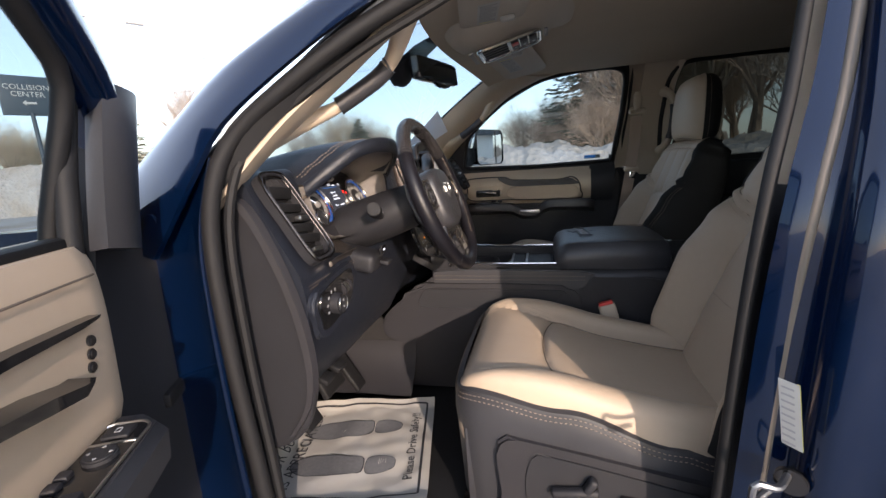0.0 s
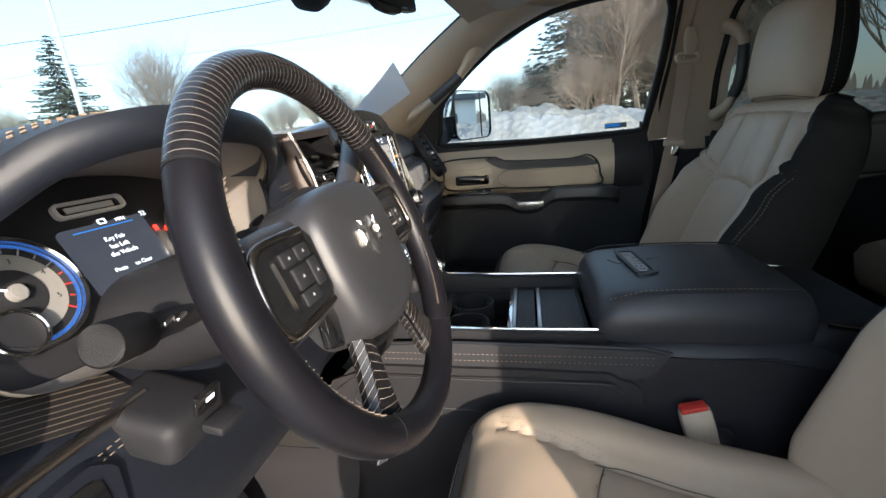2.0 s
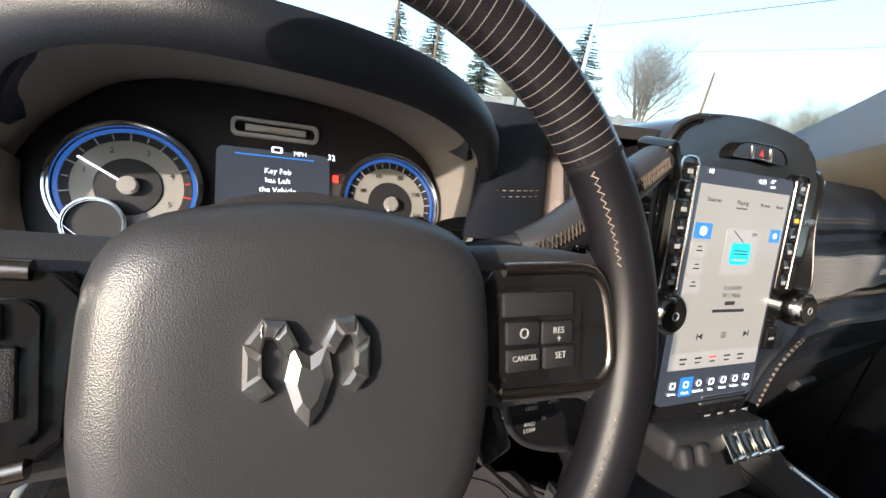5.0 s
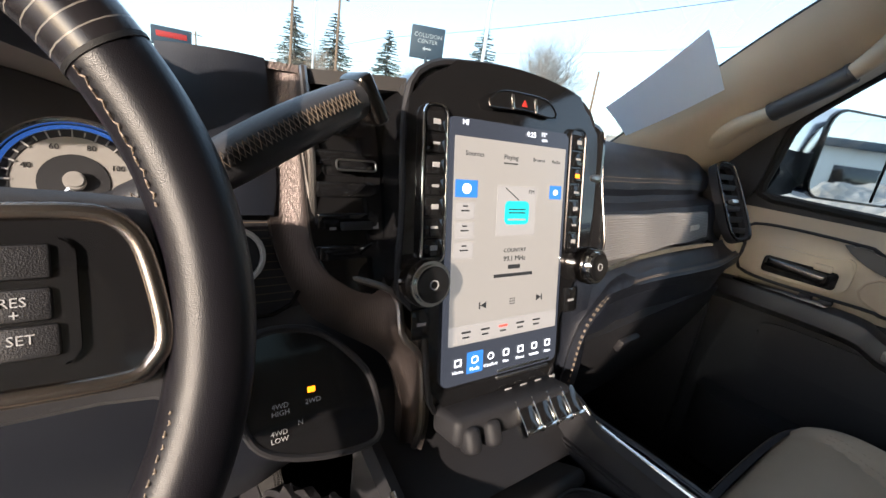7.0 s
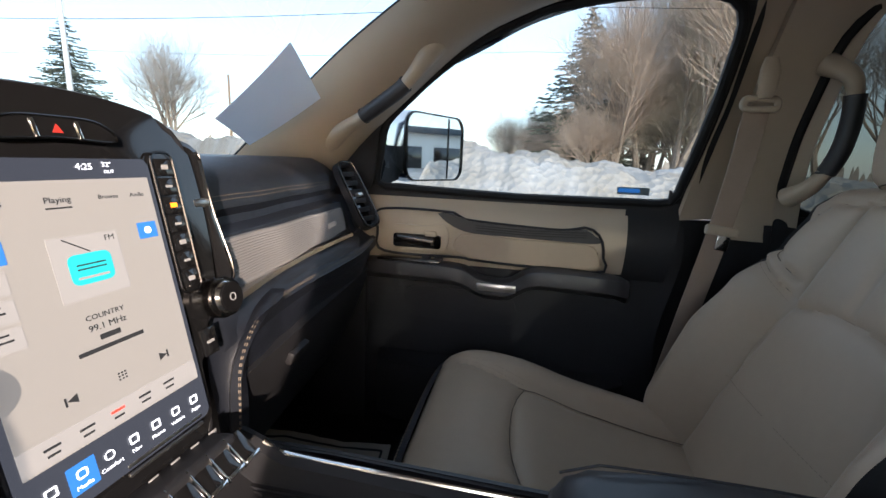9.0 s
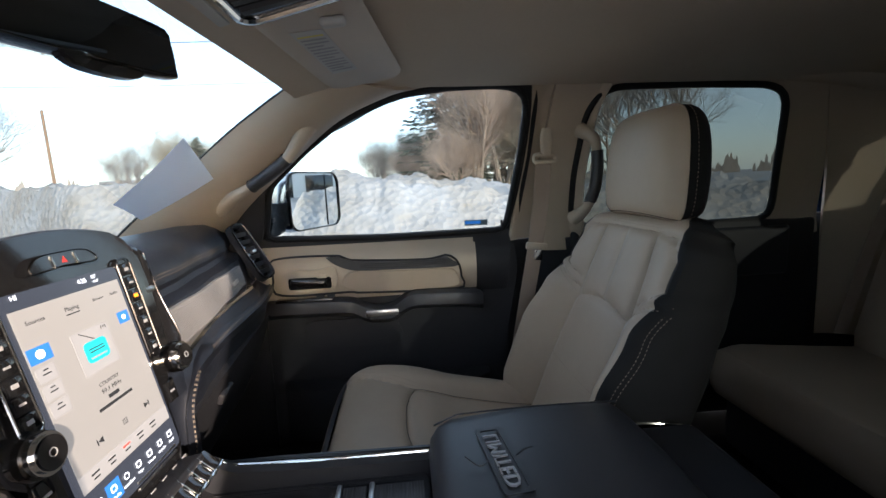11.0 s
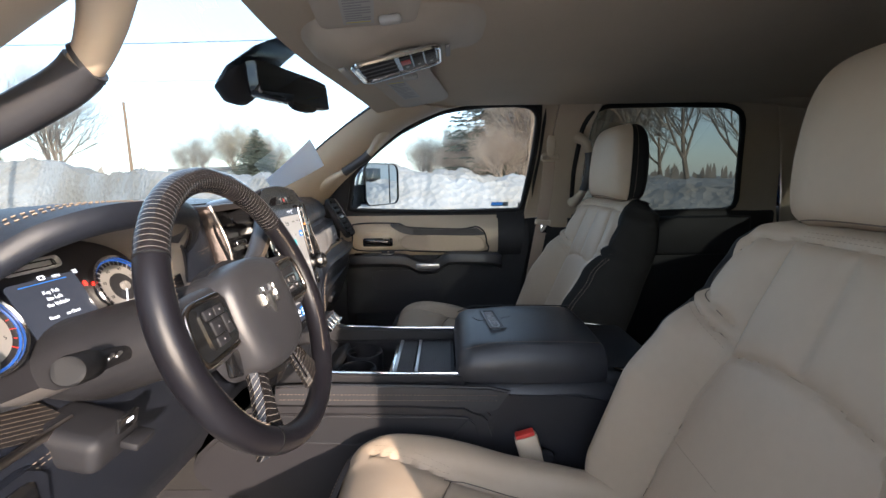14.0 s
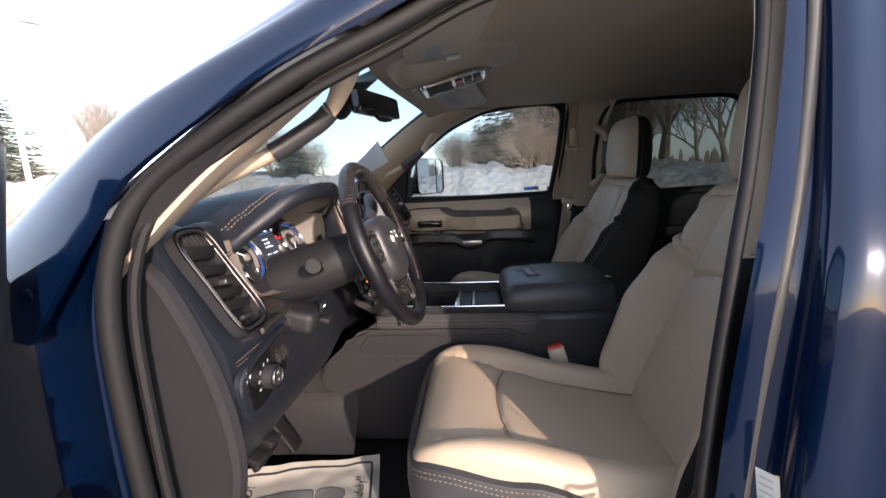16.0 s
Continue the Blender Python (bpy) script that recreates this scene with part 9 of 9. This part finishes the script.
def bare_tree(at, h, spread, seed, stems=1, depth=6, label="bare deciduous tree with fine brown twigs", twig=None, low=0.25):
    rnd = random.Random(seed)
    tree = thing("bare_tree", at, label, "tree", "bare trees")
    tv, tf, cv, cf = [], [], [], []

    def grow(p, d, length, r, lev):
        n = 3 if lev < 2 else 2
        q = p
        for i in range(n):
            d = (d + Vector((rnd.uniform(-1, 1), rnd.uniform(-1, 1), rnd.uniform(-0.3, 0.7))) * (0.09 + 0.03 * lev)).normalized()
            e = q + d * (length / n)
            r1 = r * (0.86 if i < n - 1 else 0.7)
            limb(tv if lev < 2 else cv, tf if lev < 2 else cf, q, e, r, r1, 6 if lev < 2 else 3)
            q, r = e, r1
            if lev < depth and (i > 0 or lev > 0):
                for _ in range(2 if lev < 4 else 1):
                    if lev > 4 and rnd.random() < 0.2:
                        continue
                    side = d.orthogonal().normalized()
                    side.rotate(Matrix.Rotation(rnd.uniform(0, 6.283), 3, d))
                    nd = (d * rnd.uniform(0.5, 1.0) + side * rnd.uniform(0.45, 0.95) * spread + Vector((0, 0, 0.25))).normalized()
                    grow(q, nd, length * rnd.uniform(0.55, 0.78), r * 0.62, lev + 1)
        if lev < depth:
            grow(q, d, length * 0.66, r * 0.85, lev + 1)
    for _ in range(stems):
        lean = Vector((rnd.uniform(-1, 1), rnd.uniform(-1, 1), 0)) * (0.12 if stems == 1 else 0.4)
        grow(Vector((rnd.uniform(-0.3, 0.3), rnd.uniform(-0.3, 0.3), 0)) * (stems > 1), (Vector((0, 0, 1)) + lean).normalized(), h * (low + 0.06), h * 0.013 + 0.015, 0)
    top = max(v.z for v in cv)
    k = h / top
    m = Matrix.Translation(at) @ Matrix.Diagonal((k, k, k, 1))
    for nm, v, f, mt in (("trunk", tv, tf, BARK), ("crown", cv, cf, twig or TWIG)):
        ob = new(nm, raw([m @ q for q in v], f, mt, nm))
        ob.parent = tree
        ob.matrix_parent_inverse = tree.matrix_world.inverted()
    return tree


def spruce(at, h, w, seed, label="dark green spruce with drooping boughs", bare=0.0):
    rnd = random.Random(seed)
    tree = thing("spruce", at, label, "tree", "spruces")
    tv, tf, cv, cf = [], [], [], []
    limb(tv, tf, Vector((0, 0, 0)), Vector((0, 0, h * 0.98)), 0.02 * h, 0.01, 8)
    z = h * 0.06
    while z < h * 0.985:
        f = 1 - z / h
        n = max(5, int(6 + 13 * f))
        for i in range(n):
            a = rnd.uniform(0, 6.283)
            ln = w * (f ** 0.85) * rnd.uniform(0.65, 1.12) + 0.15
            d = Vector((math.cos(a), math.sin(a), 0))
            side = Vector((-d.y, d.x, 0))
            segs = 5
            prev = Vector((0, 0, z))
            for s in range(1, segs + 1):
                t = s / segs
                p = Vector((0, 0, z)) + d * (ln * t) + Vector((0, 0, -0.30 * ln * t * (1 - 0.55 * t) + 0.05 * rnd.uniform(-1, 1)))
                wd = 0.30 * ln * (1 - t * 0.75) * rnd.uniform(0.6, 1.1) + 0.04
                for sg in (-1, 1):
                    for _ in range(2):
                        tip = p + side * (sg * wd * rnd.uniform(0.6, 1.1)) + d * (wd * rnd.uniform(0.1, 0.7)) + Vector((0, 0, -wd * rnd.uniform(0.1, 0.45)))
                        k = len(cv)
                        b0 = prev.lerp(p, rnd.random())
                        cv.extend((b0, b0.lerp(tip, 0.5) + Vector((0, 0, 0.07)), tip, b0.lerp(tip, 0.5) + d * 0.10 - Vector((0, 0, 0.05))))
                        cf.append((k, k + 1, k + 2, k + 3))
                prev = p
            k = len(cv)
            cv.extend((prev + side * 0.05, prev - side * 0.05, prev + d * 0.16 - Vector((0, 0, 0.02))))
            cf.append((k, k + 1, k + 2))
        z += h * rnd.uniform(0.018, 0.03)
    for nm, v, f, mt in (("trunk", tv, tf, BARK), ("crown", cv, cf, NEEDLES)):
        ob = new(nm, raw([Vector(at) + q for q in v], f, mt, nm))
        ob.parent = tree
        ob.matrix_parent_inverse = tree.matrix_world.inverted()
    return tree


TWIG_RED = material("twigs_bare_reddish", (0.46, 0.345, 0.265), 0.9, vary=0.3, scale=3, bump=0, mix_scale=0.5)
TWIG_GOLD = material("twigs_bare_golden", (0.46, 0.38, 0.28), 0.9, vary=0.3, scale=3, bump=0, mix_scale=0.5)
spruce(out_at(-6.3, 34), 12.4, 5.6, 11)
for az, d, h, sp, seed, st, tw in ((-1.0, 33, 4.6, 1.0, 1, 4, TWIG_RED), (3.4, 36, 6.6, 1.0, 2, 3, TWIG), (-10.5, 30, 11.6, 0.8, 3, 3, TWIG_RED), (-13.5, 32, 15.5, 0.75, 4, 2, TWIG_RED), (-16.5, 29, 17.0, 0.6, 5, 2, TWIG_GOLD), (-19.5, 31, 17.5, 0.6, 6, 2, TWIG), (-23.0, 30, 16.0, 0.7, 7, 2, TWIG_RED), (-8.0, 29, 6.0, 1.0, 16, 4, TWIG_RED), (-30, 26, 11.0, 0.9, 8, 1, TWIG), (-35, 27, 10.0, 0.9, 9, 1, TWIG), (-27, 34, 10.0, 0.9, 21, 1, TWIG), (42.0, 58, 15.5, 0.95, 10, 3, TWIG), (30.5, 56, 8.2, 1.0, 12, 3, TWIG), (25.5, 62, 10.6, 1.1, 13, 4, TWIG_GOLD), (22.0, 61, 9.2, 1.1, 33, 4, TWIG), (48.0, 62, 6.5, 1.0, 14, 4, TWIG_RED), (58.0, 60, 9.5, 1.0, 15, 4, TWIG_GOLD), (55.0, 62, 8.0, 1.0, 17, 4, TWIG_GOLD), (70.3, 60, 9.5, 1.0, 18, 4, TWIG_RED), (-12.0, 34, 9.5, 1.0, 41, 5, TWIG_RED), (-15.0, 35, 11.0, 0.95, 42, 5, TWIG_RED), (-18.2, 33, 10.0, 1.0, 43, 5, TWIG_GOLD), (-21.4, 34, 11.0, 0.95, 44, 5, TWIG_RED), (-3.6, 36, 7.0, 1.0, 45, 5, TWIG_RED)):
    bare_tree(out_at(az, d), h, sp, seed, st, 6 if d < 50 else 5, "bare shrubby tree with dense reddish twigs" if tw is TWIG_RED else "bare deciduous tree with fine brown twigs", tw)
for az, d, h, w, seed in ((50.3, 60, 14.0, 6.0, 21), (61.8, 62, 12.5, 4.4, 22), (72.6, 60, 12.6, 4.5, 23), (68.2, 60, 12.8, 4.7, 24), (23.6, 58, 8.0, 4.6, 25), (33.2, 120, 4.2, 1.2, 26), (27.5, 130, 4.0, 1.2, 27)):
    spruce(out_at(az, d), h, w, seed)


def far_wood_strip(az0, az1, d, h, seed):
    """A distant wood on the skyline: a mass of short upright twigs."""
    rnd = random.Random(seed)
    v, f = [], []
    for i in range(900):
        az = rnd.uniform(az0, az1)
        p = out_at(az, d + rnd.uniform(-12, 12), 0)
        hh = h * rnd.uniform(0.45, 1.0) * (0.75 + 0.25 * math.sin(az * 1.7 + seed))
        w = rnd.uniform(0.4, 1.1)
        k = len(v)
        s = Vector((math.cos(radians(az)), math.sin(radians(az)), 0)) * w
        v += [p - s, p + s, p + s * 0.6 + Vector((0, 0, hh * 0.7)), p + Vector((0, 0, hh)), p - s * 0.6 + Vector((0, 0, hh * 0.7))]
        f.append((k, k + 1, k + 2, k + 3, k + 4))
    return raw(v, f, TWIG, "far_wood")


tagged(new("far_wood", far_wood_strip(-75, 110, 170, 7.5, 5)), "distant leafless wood on the skyline", "woods", "", "stuff")

# poles, wires, sign
WOOD_POLE = material("wood_pole_brown", (0.30, 0.19, 0.12), 0.85, vary=0.2, scale=20, bump=0.4, bump_scale=60)
WHITE_POLE = material("pole_painted_white", (0.72, 0.70, 0.66), 0.5, vary=0.06, bump=0)
SIGN_NAVY = material("sign_panel_slate", (0.045, 0.065, 0.085), 0.5, vary=0.08, bump=0)


def pole(name, at, h, r, mat, label, cat, group=""):
    ob = thing(name, at, label, cat, group)
    part("shaft", tube([at, at + Vector((0, 0, h * 0.5)), at + Vector((0, 0, h))], lambda t: r * (1 - 0.3 * t), 12), mat, ob)
    return ob


p = out_at(36.3, 46)
up = pole("utility_pole", p, 8.3, 0.14, WOOD_POLE, "brown wooden utility pole behind the snow", "utility pole", "utility poles")
for az, d, h in ((72.9, 42, 11.0), (67.8, 44, 11.5), (82.6, 90, 10.5)):
    q = out_at(az, d)
    up = pole("utility_pole", q, h, 0.15, WOOD_POLE, "brown wooden utility pole with a crossarm", "utility pole", "utility poles")
    part("crossarm", rbox((0.12, 2.2, 0.12), pose(q.x, q.y, h - 0.6, 0, 0, 20), 0.01), WOOD_POLE, up)
for az, d, h in ((50.0, 18.5, 7.0), (70.4, 38, 9.6), (-12, 90, 9)):
    q = out_at(az, d)
    lamp = pole("street_lamp", q, h, 0.09, WHITE_POLE, "white car park lamp post with twin heads", "street lamp", "street lamps")
    for sgn in (-1, 1):
        part("arm", tube([q + Vector((0, 0, h - 0.08)), q + Vector((0.25 * sgn, 0.45 * sgn, h))], 0.035, 8), WHITE_POLE, lamp)
        part("lamp_head", rbox((0.26, 0.55, 0.09), pose(q.x + 0.42 * sgn, q.y + 0.70 * sgn, h + 0.02, 0, 0, -31), 0.03), WHITE_POLE, lamp)
for y, h in ((24.0, 9.4), (40.0, 11.0)):
    wire = thing("power_line", (0, y, h), "thin black overhead power line", "power line", "power lines")
    part("cable", tube([(x, y + x * 0.02, h - 0.4 * math.sin(math.pi * ((x + 90) % 45) / 45)) for x in range(-150, 100, 5)], 0.018 if y < 30 else 0.014, 5), RUBBER, wire)
sp = out_at(57.0, 23.0)
sign = thing("road_sign", sp, "slate grey collision centre sign on a post", "sign")
SGN = axes((sp.x, sp.y, 5.15), (0.45, 0.893, 0.0), (0, 0, 1))
part("post", tube([sp, sp + Vector((0, 0, 4.5))], 0.07, 12), SIGN_NAVY, sign)
board = part("panel", rbox((1.62, 1.45, 0.28), SGN @ pose(0, 0, -0.14), 0.02), SIGN_NAVY, sign, "slate panel with white letters")
part("letters", lettering("COLLISION", 0.27, SGN @ Matrix.Translation((0, 0.30, 0.003)), 0.01), LIFT_BEIGE, board)
part("letters", lettering("CENTER", 0.27, SGN @ Matrix.Translation((0, 0.04, 0.003)), 0.01), LIFT_BEIGE, board)
part("arrow", plate([(-0.22, 0), (-0.10, 0.10), (-0.10, 0.04), (0.20, 0.04), (0.20, -0.04), (-0.10, -0.04), (-0.10, -0.10)], 0.008, SGN @ Matrix.Translation((0, -0.28, 0.003)), 0), LIFT_BEIGE, board)
# far billboard and green roadside hut
bb = out_at(84.8, 95)
bill = thing("billboard", bb, "dark billboard with a red bar, far down the road", "billboard")
part("post", tube([bb, bb + Vector((0, 0, 8))], 0.2, 8), WOOD_POLE, bill)
BB = axes((bb.x, bb.y, 9.2), (0.1, 0.99, 0), (0, 0, 1))
part("panel", rbox((6.0, 3.0, 0.4), BB, 0.05), SIGN_NAVY, bill)
part("red_bar", rbox((4.6, 0.9, 0.1), BB @ pose(0, 0.3, 0.22), 0.02), RED, bill)
GREEN = material("painted_green_bright", (0.08, 0.42, 0.06), 0.6, vary=0.1, bump=0)
gh = out_at(84.0, 70)
hut = thing("roadside_canopy", gh, "bright green roadside canopy, far off", "canopy")
part("roof", rbox((4, 5.5, 1.5), pose(gh.x, gh.y, 4.3, 0, 0, 5), 0.1), GREEN, hut)
for dx, dy in ((-1.6, -2.3), (1.6, -2.3), (-1.6, 2.3), (1.6, 2.3)):
    part("post", tube([gh + Vector((dx, dy, 0)), gh + Vector((dx, dy, 3.8))], 0.15, 8), WHITE_POLE, hut)
shed = out_at(27.5, 75)
sh = thing("low_building", shed, "long low white building with a snowy roof", "building")
part("wall", rbox((16, 6, 2.8), pose(shed.x, shed.y, 1.8, 0, 0, -27), 0.05), WHITE_POLE, sh)
part("roof", rbox((16.6, 6.8, 0.5), pose(shed.x, shed.y, 3.4, 0, 0, -27), 0.1), SNOW, sh)


# ---- parked car and showroom behind, seen in the mirrors ----
def parked_car(at, turn, paint, label):
    car = thing("parked_car", at, label, "car", "parked cars")
    M = Matrix.Translation(at) @ pose(0, 0, 0, 0, 0, turn)
    prof = [(-2.25, 0.35), (-2.28, 0.70), (-2.0, 0.86), (-1.05, 0.98), (-0.35, 1.40), (0.75, 1.45), (1.6, 1.10), (2.15, 1.02), (2.25, 0.70), (2.22, 0.35)]
    line = spline([(x, 0, z) for x, z in prof], 40)
    part("body", loft([[M @ Vector((p.x * k, y, 0.35 + (p.z - 0.35) * k2)) for p in line] for y, k, k2 in ((-0.90, 0.94, 0.62), (-0.92, 0.99, 0.80), (-0.80, 1.0, 0.93), (-0.55, 1.0, 1.0), (0.55, 1.0, 1.0), (0.80, 1.0, 0.93), (0.92, 0.99, 0.80), (0.90, 0.94, 0.62))]), paint, car)
    for s in (-1, 1):
        part("side_window", plate([(-0.75, 1.0), (-0.32, 1.28), (0.68, 1.32), (1.3, 1.05)], 0.01, M @ axes((0, s * 0.86, 0), (1, 0, 0), (0, 0, 1)) @ Matrix.Translation((0, 0, 0 if s < 0 else -0.01)), 0), PIANO, car)
        for x in (-1.4, 1.42):
            wh = part("wheel", disc(0.33, 0.2, M @ axes((x, s * 0.93, 0.33), (1, 0, 0), (0, 0, 1)) @ Matrix.Translation((0, 0, 0 if s < 0 else -0.2)), 28, 0.03), RUBBER, car)
            part("rim", disc(0.22, 0.21, M @ axes((x, s * 0.935, 0.33), (1, 0, 0), (0, 0, 1)) @ Matrix.Translation((0, 0, 0 if s < 0 else -0.2)), 20, 0.01), BRUSHED, wh)
    return car


parked_car(Vector((17.0, 6.5, 0)), 35, SILVER, "silver parked saloon car on the packed snow")
parked_car(Vector((24.0, 2.0, 0)), 75, BRUSHED, "grey parked saloon car on the packed snow")
bld = thing("showroom", (48, 8, 0), "low pale showroom with a flat roof and large windows", "building")
part("wall", rbox((10, 44, 4.6), (52, 8, 2.3), 0.05), WHITE_POLE, bld)
part("roof", rbox((11, 46, 0.7), (51.6, 8, 4.9), 0.05), SIGN_NAVY, bld)
for i in range(8):
    part("window", rbox((0.1, 3.6, 2.6), (46.97, -11 + 5.2 * i, 1.7), 0.02), PIANO, bld)
for i in range(4):
    q = Vector((18 + 6 * i, 5.5 + 1.2 * i, 0))
    pole("street_lamp", q, 8.0, 0.10, WHITE_POLE, "white car park lamp post", "street lamp", "street lamps")
